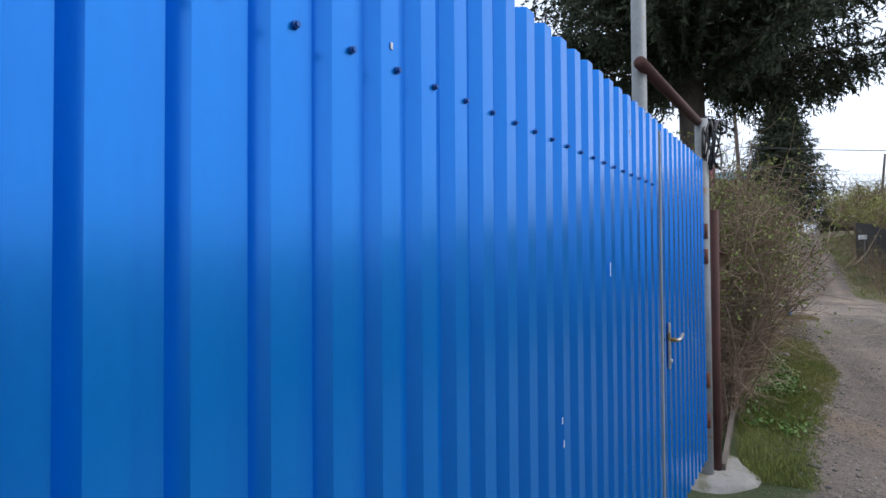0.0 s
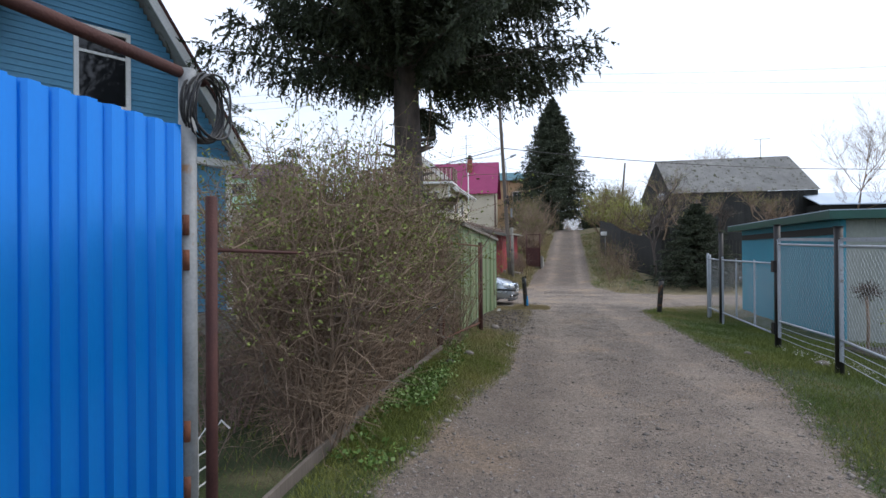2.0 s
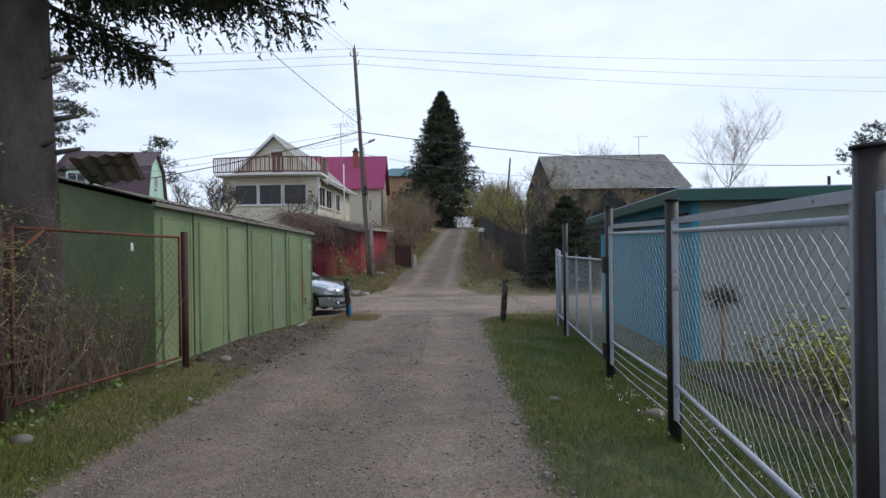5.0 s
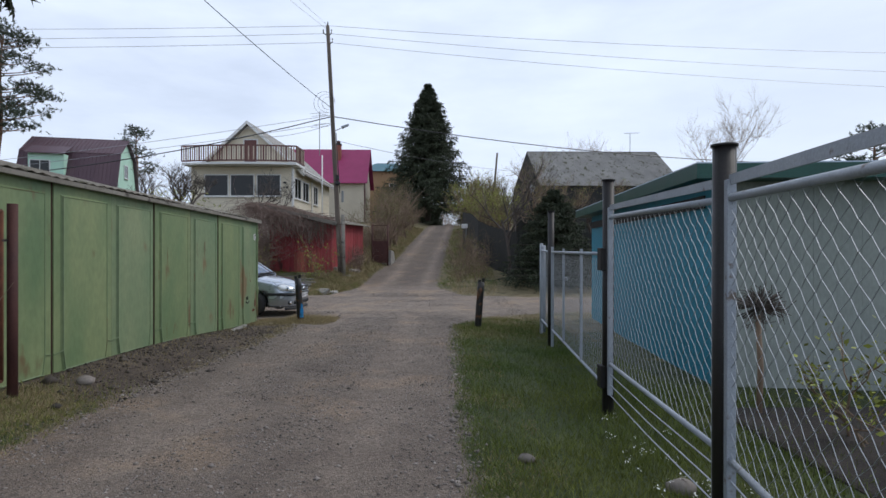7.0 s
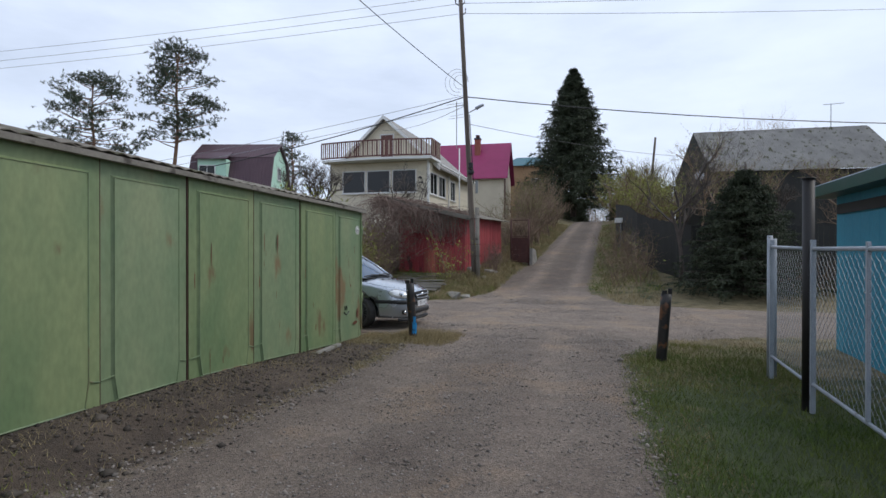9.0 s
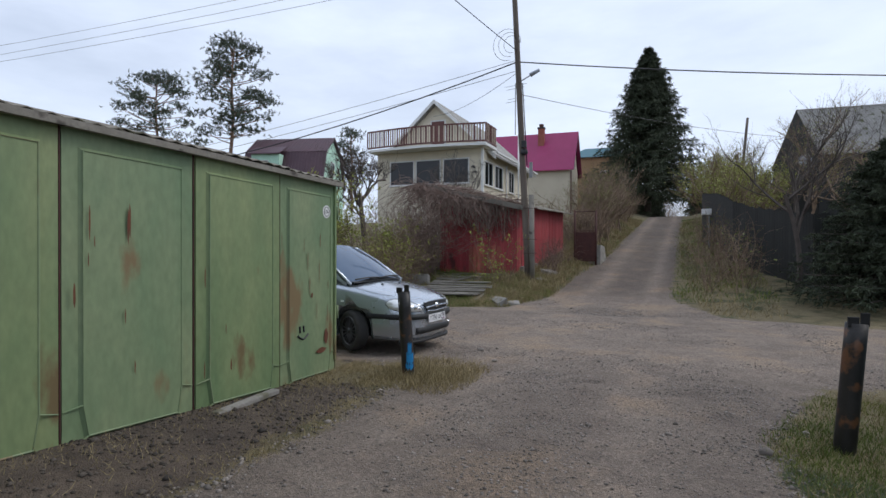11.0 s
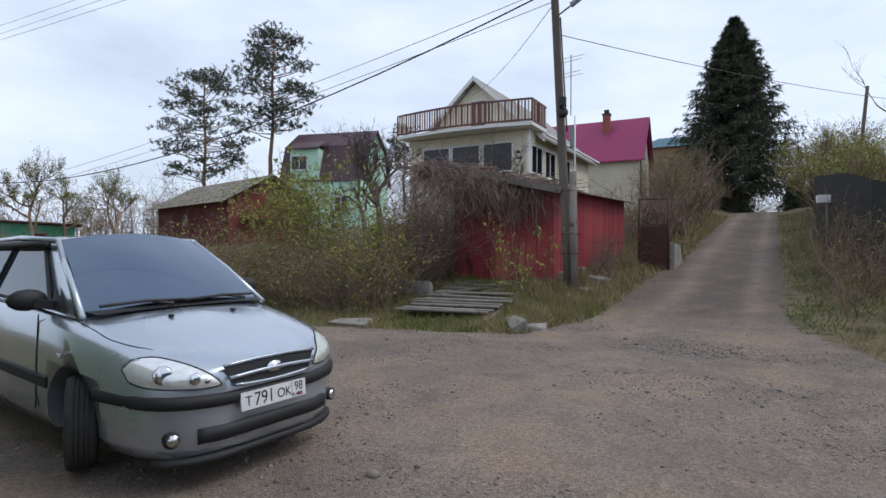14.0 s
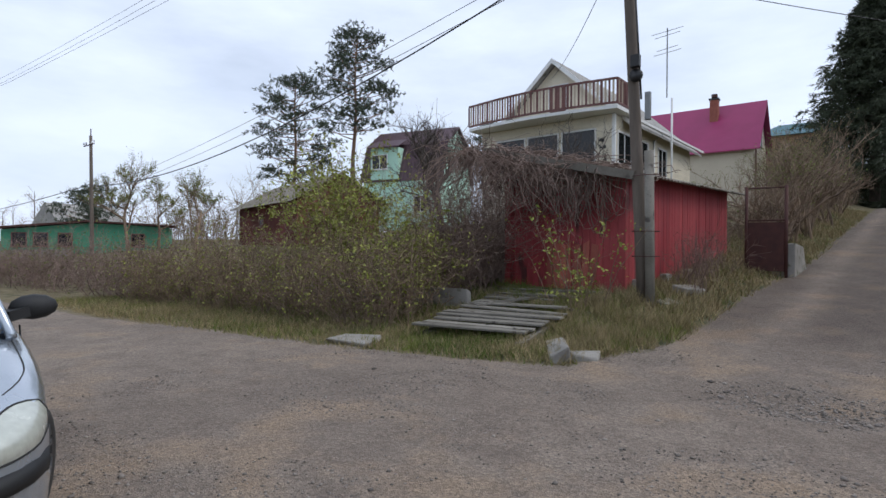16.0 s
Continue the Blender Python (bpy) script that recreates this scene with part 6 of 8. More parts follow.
for s in (1, -1):
    f = (lambda p: p) if s == 1 else mir
    quad = [f((-1.07, 0.735, 0.925)), f((-3.84, 0.71, 0.99)), f((-3.52, 0.555, 1.395)), f((-1.82, 0.56, 1.43))]
    quad = quad[::-1] if s == 1 else quad
    patch(quad if s == -1 else [quad[3], quad[2], quad[1], quad[0]][::-1], 8, 6, -0.01, "side_panel", SILVER)
    g1 = [f((-1.42, 0.757, 0.97)), f((-2.50, 0.76, 1.0)), f((-2.50, 0.598, 1.365)), f((-1.95, 0.598, 1.375))]
    g2 = [f((-2.58, 0.76, 1.0)), f((-3.3, 0.755, 1.015)), f((-3.3, 0.60, 1.345)), f((-2.58, 0.598, 1.365))]
    for g, nm in ((g1, "front_window"), (g2, "rear_side_window")):
        patch(g, 4, 4, 0.0, nm, GLASS_CAR)
        fr = Shape()
        for i in range(4):
            fr.tube([CM @ Vector(g[i]), CM @ Vector(g[(i + 1) % 4])], 0.014, 0.014, 6)
        fr.done("window_seal", TRIM_BLACK, car)
    vis = [f((-1.88, 0.61, 1.395)), f((-2.2, 0.635, 1.40)), f((-3.3, 0.62, 1.375))]
    Shape().tube([CM @ Vector(p) for p in vis], 0.028, 0.024, 6).done("wind_deflector", TRIM_BLACK, car, smooth=True)
    Shape().tube([CM @ Vector(f(p)) for p in ((-1.01, 0.72, 0.93), (-1.42, 0.648, 1.20), (-1.81, 0.563, 1.425))], 0.026, 0.02, 8).done("pillar", SILVER, car, smooth=True)
    Shape().tube([CM @ Vector(f(p)) for p in ((-1.82, 0.56, 1.43), (-2.5, 0.58, 1.445), (-3.52, 0.555, 1.40))], 0.024, 0.024, 8).done("roof_rail", SILVER, car, smooth=True)
    # mirror
    mr = Shape()
    c = Vector(f((-1.45, 0.88, 1.03)))
    for j in range(7):
        a = -1.5708 + 3.14159 * j / 6
        for i in range(12):
            b = 6.28319 * i / 12
            mr.v.append(tuple(c + Vector((0.055 * math.cos(a) * math.cos(b) - 0.02, 0.125 * math.sin(a) * (1 if s > 0 else -1), 0.075 * math.cos(a) * math.sin(b)))))
    mr.f = [(j * 12 + i, j * 12 + (i + 1) % 12, (j + 1) * 12 + (i + 1) % 12, (j + 1) * 12 + i) for j in range(6) for i in range(12)]
    moved(mr, CM).done("door_mirror", TRIM_BLACK, car, "black door mirror", smooth=True)
    Shape().beam(CM @ Vector(f((-1.41, 0.74, 0.99))), CM @ Vector(f((-1.45, 0.84, 1.01))), 0.08, 0.06).done("mirror_foot", TRIM_BLACK, car)
    tri_g = [f((-1.14, 0.757, 0.945)), f((-1.42, 0.762, 0.965)), f((-1.52, 0.69, 1.12))]
    Shape().add([CM @ Vector(p) for p in tri_g], [(0, 1, 2)]).done("mirror_triangle", TRIM_BLACK, car)
    # doors: seams, handles, rubbing strip, indicator
    for x in (-1.45, -2.54, -3.35):
        seam = Shape().tube([CM @ Vector(f((x, 0.834, 0.3))), CM @ Vector(f((x, 0.832, 0.62))), CM @ Vector(f((x - 0.02, 0.812, 0.93)))], 0.005, 0.005, 4)
        seam.done("door_seam", TRIM_BLACK, car)
    for x in (-2.36, -3.2):
        Shape().tube([CM @ Vector(f((x - 0.09, 0.825, 0.80))), CM @ Vector(f((x, 0.855, 0.805))), CM @ Vector(f((x + 0.09, 0.825, 0.80)))], 0.018, 0.018, 8).done("door_handle", TRIM_BLACK, car, "black door handle", smooth=True)
    Shape().beam(CM @ Vector(f((-1.25, 0.84, 0.50))), CM @ Vector(f((-2.9, 0.84, 0.51))), 0.02, 0.075).done("rubbing_strip", TRIM_BLACK, car, "black rubbing strip", bevel=0.008)
    Shape().box((0, 0, 0), (0.05, 0.012, 0.025), CM @ pose(-1.08, s * 0.836, 0.70)).done("side_indicator", PLATE_WHITE, car, bevel=0.004)
    # front lamp
    lens = Shape()
    LU, LV = 14, 8
    for i in range(LU + 1):
        for j in range(LV + 1):
            u, v = i / LU, j / LV
            low, high = 0.572 + 0.035 * u, 0.615 + 0.20 * u ** 0.75 - 0.03 * u ** 3
            k = math.sqrt(max(0.0, 1 - abs(2 * u - 1) ** 3.5)) * 0.97 + 0.03
            out = 0.004 + 0.02 * (1 - (2 * u - 1) ** 2) * (1 - (2 * v - 1) ** 2)
            lens.v.append(tuple(on_body((0.05 - 0.42 * u ** 1.6, s * (0.37 + 0.41 * u), (low + high) / 2 + (v - 0.5) * (high - low) * k), (-(1 - 0.5 * u), -s * (0.1 + 0.7 * u), 0), out)))
    lens.f = [(i * (LV + 1) + j, (i + 1) * (LV + 1) + j, (i + 1) * (LV + 1) + j + 1, i * (LV + 1) + j + 1)[::s] for i in range(LU) for j in range(LV)]
    rim = [lens.v[i * (LV + 1)] for i in range(LU + 1)] + [lens.v[i * (LV + 1) + LV] for i in range(LU, -1, -1)]
    spots = [(Vector(lens.v[i * (LV + 1) + 4]), r) for i, r in ((9, 0.058), (5, 0.036), (3, 0.02))]
    hl = lens.done("headlight", LENS if s == -1 else LENS_DULL, car, "clear headlight with chrome reflectors" if s == -1 else "yellowed hazy headlight", smooth=True)
    Shape().tube(rim + rim[:1], 0.005, 0.005, 6, False).done("lamp_seal", TRIM_BLACK, hl)
    if s == -1:
        for p, r in spots:
            d = (CM.to_3x3() @ Vector((0.8, -0.5, 0.12))).normalized()
            Shape().tube([p - d * 0.03, p + d * 0.002, p + d * 0.005], r, r * 0.82, 20).done("reflector", CHROME, hl, smooth=True)
    fog = Shape().disc(CM @ Vector((-0.075, s * 0.625, 0.31)), CM.to_3x3() @ Vector((1, s * 0.35, 0)), 0.034, 0.05, 20)
    fog.done("fog_lamp", CHROME, car, "round fog lamp", smooth=True)
    Shape().disc(CM @ Vector((-0.085, s * 0.63, 0.31)), CM.to_3x3() @ Vector((1, s * 0.35, 0)), 0.046, 0.045, 20).done("fog_lamp_rim", TRIM_BLACK, car, smooth=True)


def nose_x(y):
    y = abs(y)
    for (x0, w0, *_), (x1, w1, *_) in zip(STATIONS, STATIONS[1:]):
        if y <= w1:
            return x0 + (x1 - x0) * max(0, (y - w0) / (w1 - w0))
    return STATIONS[8][0]


def band(y0, y1, za, zb, out, name, mat, label="", k=24, thick=0.03, lift=0.0):
    """A strip round the nose of the car."""
    sh = Shape()
    ys = [y0 + (y1 - y0) * i / k for i in range(k + 1)]
    prof_b = ((-thick, za), (out, za + 0.012), (out + 0.006, (za + zb) / 2), (out, zb - 0.012), (-thick, zb))
    for y in ys:
        for o, z in prof_b:
            sh.v.append((nose_x(y) + o, y * (1 + o * 0.35), z + lift * y * y))
    m_ = len(prof_b)
    sh.f = [(i * m_ + j, (i + 1) * m_ + j, (i + 1) * m_ + j + 1, i * m_ + j + 1) for i in range(k) for j in range(m_ - 1)]
    sh.f += [tuple(range(m_)), tuple(k * m_ + j for j in range(m_))[::-1]]
    return moved(sh, CM).done(name, mat, car, label, smooth=True)


band(-0.815, 0.815, 0.455, 0.545, 0.03, "bumper_strip", TRIM_BLACK, "black bumper strip", lift=0.03)
band(-0.50, 0.50, 0.255, 0.36, 0.02, "lower_grille", TRIM_BLACK, "black lower grille")
band(-0.70, 0.70, 0.13, 0.19, 0.0, "chin_spoiler", TRIM_BLACK, "black chin spoiler")
gr = Shape()
gy, gk = 0.36, 14
for j, (zz, f) in enumerate(((0.572, 0.82), (0.708, 1.0))):
    for i in range(gk + 1):
        y = -gy * f + 2 * gy * f * i / gk
        gr.v.append((nose_x(y) + 0.03 - 0.03 * j, y, zz - (0.012 * (y / gy) ** 2 if j else -0.02 * (y / gy) ** 2)))
gr.f = [(i, i + 1, gk + 2 + i, gk + 1 + i) for i in range(gk)]
grille = moved(gr, CM).done("grille", TRIM_BLACK, car, "black grille with a bright bar", smooth=True)
bar = Shape()
for z, r, f in ((0.64, 0.013, 0.93), (0.712, 0.012, 1.0), (0.566, 0.011, 0.82)):
    bar.tube([CM @ Vector((nose_x(-gy + 2 * gy * i / 12) + 0.034 - (0.03 if z > 0.66 else 0), (-gy + 2 * gy * i / 12) * f, z - (0.012 if z > 0.6 else -0.015) * ((i - 6) / 6) ** 2)) for i in range(13)], r, r, 8)
bar.done("grille_bar", SILVER, grille, smooth=True)
em = Shape().tube([CM @ Vector((0.03, 0, 0.645)), CM @ Vector((0.062, 0, 0.645))], 0.062, 0.056, 24)
ctr = CM @ Vector((0.04, 0, 0.645))
em.v = [tuple(ctr + Vector((p[0] - ctr.x, p[1] - ctr.y, (p[2] - ctr.z) * 0.62))) for p in em.v]
em.done("emblem", CHROME, grille, "plain oval chrome emblem", smooth=True)
# bonnet lines, wipers, washers
for s in (1, -1):
    bl = Shape()
    bl.tube([on_body((-0.05 - 1.0 * k / 14, s * (0.40 + 0.325 * math.sin(1.5708 * min(1, k / 9))), 1.0), (0, 0, -1), 0.0) for k in range(4, 15)], 0.004, 0.004, 4)
    bl.done("bonnet_gap", TRIM_BLACK, car)
for y in (0.25, -0.25):
    Shape().box((0, 0, 0), (0.035, 0.03, 0.016), CM @ pose(-0.76, y, 0.925)).done("washer_jet", TRIM_BLACK, car, bevel=0.004)
patch(((-0.94, -0.66, 0.952), (-0.94, 0.66, 0.952), (-1.08, 0.70, 0.968), (-1.08, -0.70, 0.968)), 10, 2, 0.015, "cowl", TRIM_BLACK, label="black cowl panel")
for y0_, y1_ in ((-0.62, -0.02), (0.0, 0.6)):
    w = Shape().tube([CM @ Vector((-0.96, (y0_ + y1_) / 2 + 0.2, 0.985)), CM @ Vector((-1.0, (y0_ + y1_) / 2, 1.02))], 0.014, 0.01, 6)
    w.tube([CM @ Vector((-1.0, y0_, 1.0)), CM @ Vector((-0.97, (y0_ + y1_) / 2, 1.018)), CM @ Vector((-0.99, y1_, 1.008))], 0.012, 0.01, 6)
    w.done("wiper", TRIM_BLACK, car)
Shape().box((0, 0, 0), (0.05, 0.03, 0.02), CM @ pose(-2.0, 0.0, 1.485)).done("aerial_base", TRIM_BLACK, car)
# number plate
NP = CM @ pose(0.055, 0, 0.465, 0, -6, 0)
plate = Shape().box((0, 0, 0), (0.012, 0.52, 0.112), NP).done("number_plate", PLATE_WHITE, car, "white number plate with black characters", bevel=0.003)
Shape().box((0.0062, 0.14, 0), (0.0012, 0.004, 0.1), NP).done("divider", TRIM_BLACK, plate)
Shape().box((0.0062, 0.205, -0.036), (0.0012, 0.045, 0.022), NP).done("flag_strip", paint("flag_colours", (0.05, 0.07, 0.3), (0.3, 0.04, 0.05), 0.5, 0, 30, 60, 0.0), plate)


def lettering(text, size, y, z, name="characters", wide=1.0):
    cu = bpy.data.curves.new("lettering", "FONT")
    cu.body, cu.size, cu.extrude, cu.align_x = text, size, 0.0006, "CENTER"
    ob = bpy.data.objects.new("lettering", cu)
    scene.collection.objects.link(ob)
    bpy.context.view_layer.update()
    me = bpy.data.meshes.new_from_object(ob.evaluated_get(bpy.context.evaluated_depsgraph_get()))
    bpy.data.objects.remove(ob)
    m = NP @ Matrix.Translation((0.0075, y, z)) @ Matrix(((0, 0, 1, 0), (wide, 0, 0, 0), (0, 1, 0, 0), (0, 0, 0, 1)))
    me.transform(m)
    me.materials.clear()
    me.materials.append(TRIM_BLACK)
    o = new(name, me)
    o.parent = plate


lettering("T", 0.085, -0.205, -0.03)
lettering("791", 0.115, -0.085, -0.038, wide=0.92)
lettering("OK", 0.085, 0.075, -0.03, wide=0.95)
lettering("98", 0.085, 0.198, -0.012, wide=0.85)
lettering("RUS", 0.028, 0.165, -0.046)


def wheel(x, s, steer):
    m = CM @ pose(x, s * 0.75, 0.285, 0, 0, steer)
    w = new("wheel")
    w.parent = car
    ty = Shape()
    prof_t = [(-0.085, 0.20), (-0.092, 0.24), (-0.085, 0.278), (-0.06, 0.29), (0.06, 0.29), (0.085, 0.278), (0.092, 0.24), (0.085, 0.20)]
    N = 40
    for i in range(N):
        a = 6.28319 * i / N
        for o, r in prof_t:
            rr = r - (0.004 if (i % 2 and r > 0.27) else 0)
            ty.v.append((rr * math.cos(a), o, rr * math.sin(a)))
    k = len(prof_t)
    ty.f = [(i * k + j, ((i + 1) % N) * k + j, ((i + 1) % N) * k + j + 1, i * k + j + 1) for i in range(N) for j in range(k - 1)]
    moved(ty, m).done("tyre", RUBBER, w, smooth=True)
    for o in (-0.04, -0.014, 0.014, 0.04):
        g = Shape()
        g.tube([m @ Vector((0.2905 * math.cos(6.28319 * i / 40), o, 0.2905 * math.sin(6.28319 * i / 40))) for i in range(41)], 0.0035, 0.0035, 4, False)
        g.done("tread_groove", TRIM_BLACK, w)
    rm = Shape().tube([(0, s * 0.02, 0), (0, s * 0.03, 0)], 0.19, 0.19, 28)
    moved(rm, m).done("rim_back", TRIM_BLACK, w, smooth=True)
    for i in range(18):
        a = 6.28319 * i / 18
        spoke = Shape().beam((0.04 * math.cos(a), s * 0.075, 0.04 * math.sin(a)), (0.195 * math.cos(a + 0.1), s * 0.082, 0.195 * math.sin(a + 0.1)), 0.012, 0.014, (0, 1, 0))
        moved(spoke, m).done("spoke", RIM, w)
    sp = Shape().tube([(0.2 * math.cos(6.28319 * i / 36), s * 0.082, 0.2 * math.sin(6.28319 * i / 36)) for i in range(37)], 0.01, 0.01, 6, False)
    moved(sp, m).done("rim_ring", RIM, w, "dark wheel rim", smooth=True)
    moved(Shape().tube([(0, s * 0.06, 0), (0, s * 0.09, 0)], 0.045, 0.04, 14), m).done("hub_cap", RIM, w, smooth=True)


for x, s in WHEELS:
    wheel(x, s, -24 if x > -1 else 0)


# ---- plants ----
rng = random.Random(7)
nrg = np.random.default_rng(11)


def raw_mesh(name, verts, tris, mat, parent=None, label="", size=3):
    """Links arrays of vertices and equal-sided faces as one mesh."""
    verts, tris = np.asarray(verts, np.float32).reshape(-1, 3), np.asarray(tris, np.int32).reshape(-1, size)
    me = bpy.data.meshes.new(name)
    me.vertices.add(len(verts))
    me.vertices.foreach_set("co", verts.ravel())
    me.loops.add(tris.size)
    me.loops.foreach_set("vertex_index", tris.ravel())
    me.polygons.add(len(tris))
    me.polygons.foreach_set("loop_start", np.arange(0, tris.size, size, dtype=np.int32))
    me.update(calc_edges=True)
    me.validate()
    me.materials.append(mat)
    ob = new(name, me)
    if parent is not None:
        ob.parent = parent
    if label:
        ob["label"] = label
    return ob


def unit(a):
    return a / np.maximum(np.linalg.norm(a, axis=-1, keepdims=True), 1e-9)


def blades(points, dirs, length, width):
    """Thin triangles that start at points along dirs."""
    side = unit(np.cross(dirs, nrg.normal(size=dirs.shape))) * np.reshape(width, (-1, 1)) / 2
    tip = points + dirs * np.reshape(length, (-1, 1))
    v = np.stack([points - side, points + side, tip], 1)
    return v.reshape(-1, 3), np.arange(len(points) * 3).reshape(-1, 3)


def leaves(points, size, name, mat, parent=None, label="", hang=0.0):
    """Small pointed leaves, four corners each, turned at random."""
    k = len(points)
    d = unit(nrg.normal(size=(k, 3)) + np.array([0, 0, -hang]))
    s = unit(np.cross(d, nrg.normal(size=(k, 3))))
    r = size * nrg.uniform(0.6, 1.3, (k, 1))
    p = np.asarray(points)
    v = np.stack([p, p + d * r * 0.5 + s * r * 0.28, p + d * r, p + d * r * 0.5 - s * r * 0.28], 1)
    return raw_mesh(name, v.reshape(-1, 3), np.arange(k * 4).reshape(-1, 4), mat, parent, label, 4)


def sprays(starts, dirs, length, per, nlen, nwid, spread=0.7):
    """Needles along twigs: per needles on each spray of the given length."""
    k = len(starts)
    f = np.tile(np.linspace(0.05, 1.0, per), k)
    p = np.repeat(starts, per, 0) + np.repeat(dirs * np.reshape(length, (-1, 1)), per, 0) * f[:, None]
    d = unit(np.repeat(dirs, per, 0) + nrg.normal(size=p.shape) * spread)
    return blades(p, d, nlen * nrg.uniform(0.6, 1.2, len(p)), np.full(len(p), nwid))


def spruce(name_label, x, y, z0, z1, crown0, radius, trunk_r, levels, arms, pts, per, nlen, nwid, droop, stubs=0, group="spruces", curtain=False):
    t = thing("spruce_tree", name_label, "tree", group)
    h = z1 - z0
    tr = Shape()
    tr.tube([(x + 0.05 * math.sin(k), y + 0.04 * math.cos(k * 1.3), z0 - 0.3 + (h + 0.3) * k / 14) for k in range(15)], trunk_r, 0.03, 14, True)
    tr.done("trunk", BARK, t, smooth=True)
    br = Shape()
    S, D, L = [], [], []
    for k in range(levels):
        f = k / (levels - 1)
        z = crown0 + (z1 - 0.3 - crown0) * f
        reach = radius * (1 - f) ** 0.8 + 0.15
        for a in range(arms):
            ang = 6.283 * (a + rng.random()) / arms
            rr = reach * rng.uniform(0.7, 1.1)
            zz = z + rng.uniform(-0.2, 0.2) * (z1 - crown0) / levels * 2
            if curtain and k < 5:
                zz += rng.uniform(-0.75, 0.5)
            path = []
            for i in range(7):
                u = i / 6
                rise = 0.16 * u - droop * u * u + 0.10 * u ** 4
                path.append(Vector((x + math.cos(ang + 0.12 * u) * rr * u, y + math.sin(ang + 0.12 * u) * rr * u, zz + rr * rise)))
            br.tube(path, 0.012 + 0.010 * rr, 0.004, 4, False)
            for i in range(pts):
                u = 0.12 + 0.88 * (i + rng.random()) / pts
                q = min(5, int(u * 6))
                base = path[q].lerp(path[q + 1], u * 6 - q)
                out = (path[q + 1] - path[q]).normalized()
                for s in ((-1, 1, 0, 2, 3) if curtain else (-1, 1, 0)):
                    side = Vector((-math.sin(ang), math.cos(ang), 0)) * (s if s < 2 else rng.uniform(-0.5, 0.5)) * rng.uniform(0.4, 1.0)
                    d = (out * rng.uniform(0.2, 0.8) + side + Vector((0, 0, -rng.uniform(1.2, 3.0) if s > 1 else -rng.uniform(0.4, 1.3) if s == 0 or droop > 0.3 else -rng.uniform(0, 0.5)))).normalized()
                    S.append(base)
                    D.append(d)
                    L.append(rr * 0.17 * rng.uniform(0.6, 1.3) * (1.25 - 0.6 * u) + 0.1)
    br.done("branchwork", BARK, t)
    v, f_ = sprays(np.array(S), np.array(D), np.array(L), per, nlen, nwid)
    raw_mesh("foliage", v, f_, NEEDLE, t, "dark green drooping needles")
    for k in range(stubs):
        zz = (2.2, 2.25, 2.75, 3.0, 3.05, 3.1, 3.3, 3.15, 2.3, 2.7)[k % 10] + rng.uniform(-0.05, 0.05)
        ang = (3.3, 0.1, 3.4, 3.2, -0.3, 3.5, 0.3, -0.1, 5.9, 0.6)[k % 10] + rng.uniform(-0.2, 0.2)
        ln = rng.uniform(0.15, 0.42)
        p = [Vector((x + math.cos(ang) * (0.15 + ln * u), y + math.sin(ang) * (0.15 + ln * u), zz + 0.08 * u)) for u in (0, 0.5, 1)]
        Shape().tube(p, 0.04, 0.02, 7).done("branch_stub", TWIG_DARK, t, "sawn branch stub", smooth=True)
    return t


spruce("large spruce with bare lower trunk, sawn stubs and drooping boughs", -0.66, 11.38, -0.35, 15.5, 4.85, 3.15, 0.31, 28, 14, 23, 13, 0.11, 0.042, 0.15, 10, curtain=True)
spruce("tall dark spruce standing beside the hill road", 4.08, 72.0, 4.6, 20.5, 5.6, 6.3, 0.35, 30, 13, 10, 9, 0.4, 0.07, 0.24)
spruce("small bushy spruce in front of the dark fence", 9.55, 30.4, -0.7, 3.75, -0.4, 2.3, 0.1, 16, 13, 9, 11, 0.13, 0.03, 0.2)


def pine(label, x, y, z0, z1, crown0, radius, clumps, lean=0.0):
    t = thing("pine_tree", label, "tree", "pines")
    pts = [Vector((x + lean * k / 8 + 0.15 * math.sin(k * 1.7), y, z0 - 0.3 + (z1 - z0) * k / 8)) for k in range(9)]
    Shape().tube(pts, 0.26, 0.05, 9).done("trunk", BARK_PINE, t, smooth=True)
    br = Shape()
    S, D, L = [], [], []
    for k in range(clumps):
        f = (k + rng.random()) / clumps
        z = crown0 + (z1 - crown0) * f
        u = (z - z0) / (z1 - z0)
        root = Vector((x + lean * u, y, z - 0.5))
        ang = rng.uniform(0, 6.283)
        prof = math.sin(3.14159 * min(1, 0.18 + f * 0.8)) ** 0.7
        rr = radius * prof * rng.uniform(0.45, 1.1)
        tip = root + Vector((math.cos(ang) * rr, math.sin(ang) * rr, 0.5 + 0.25 * rr * rng.uniform(-0.3, 1)))
        br.tube([root, root.lerp(tip, 0.5) + Vector((0, 0, -0.1)), tip], 0.06, 0.02, 4, False)
        for j in range(26):
            c = tip + Vector((rng.gauss(0, 0.55), rng.gauss(0, 0.55), rng.gauss(0.1, 0.2)))
            S.append(c)
            D.append(Vector((rng.gauss(0, 1), rng.gauss(0, 1), rng.gauss(0.6, 0.5))).normalized())
            L.append(0.32)
    br.done("branchwork", BARK_PINE, t)
    v, f_ = sprays(np.array(S), np.array(D), np.array(L), 13, 0.3, 0.065, 0.9)
    raw_mesh("foliage", v, f_, NEEDLE_PINE, t, "clumped blue-green needles")
    return t


pine("tall pine with a bare reddish trunk and open crown", -33.7, 56.0, 2.6, 20.3, 11.0, 3.6, 62, 0.5)
pine("dense broad pine beyond the gambrel house", -47.5, 60.0, 2.0, 19.8, 8.0, 5.0, 86)
pine("small pine far behind the houses", -36.5, 84.0, 6.0, 17.6, 11.0, 2.2, 26)
pine("dark pine far down the side road", -62.0, 45.0, -1.5, 6.8, 0.6, 3.4, 40)
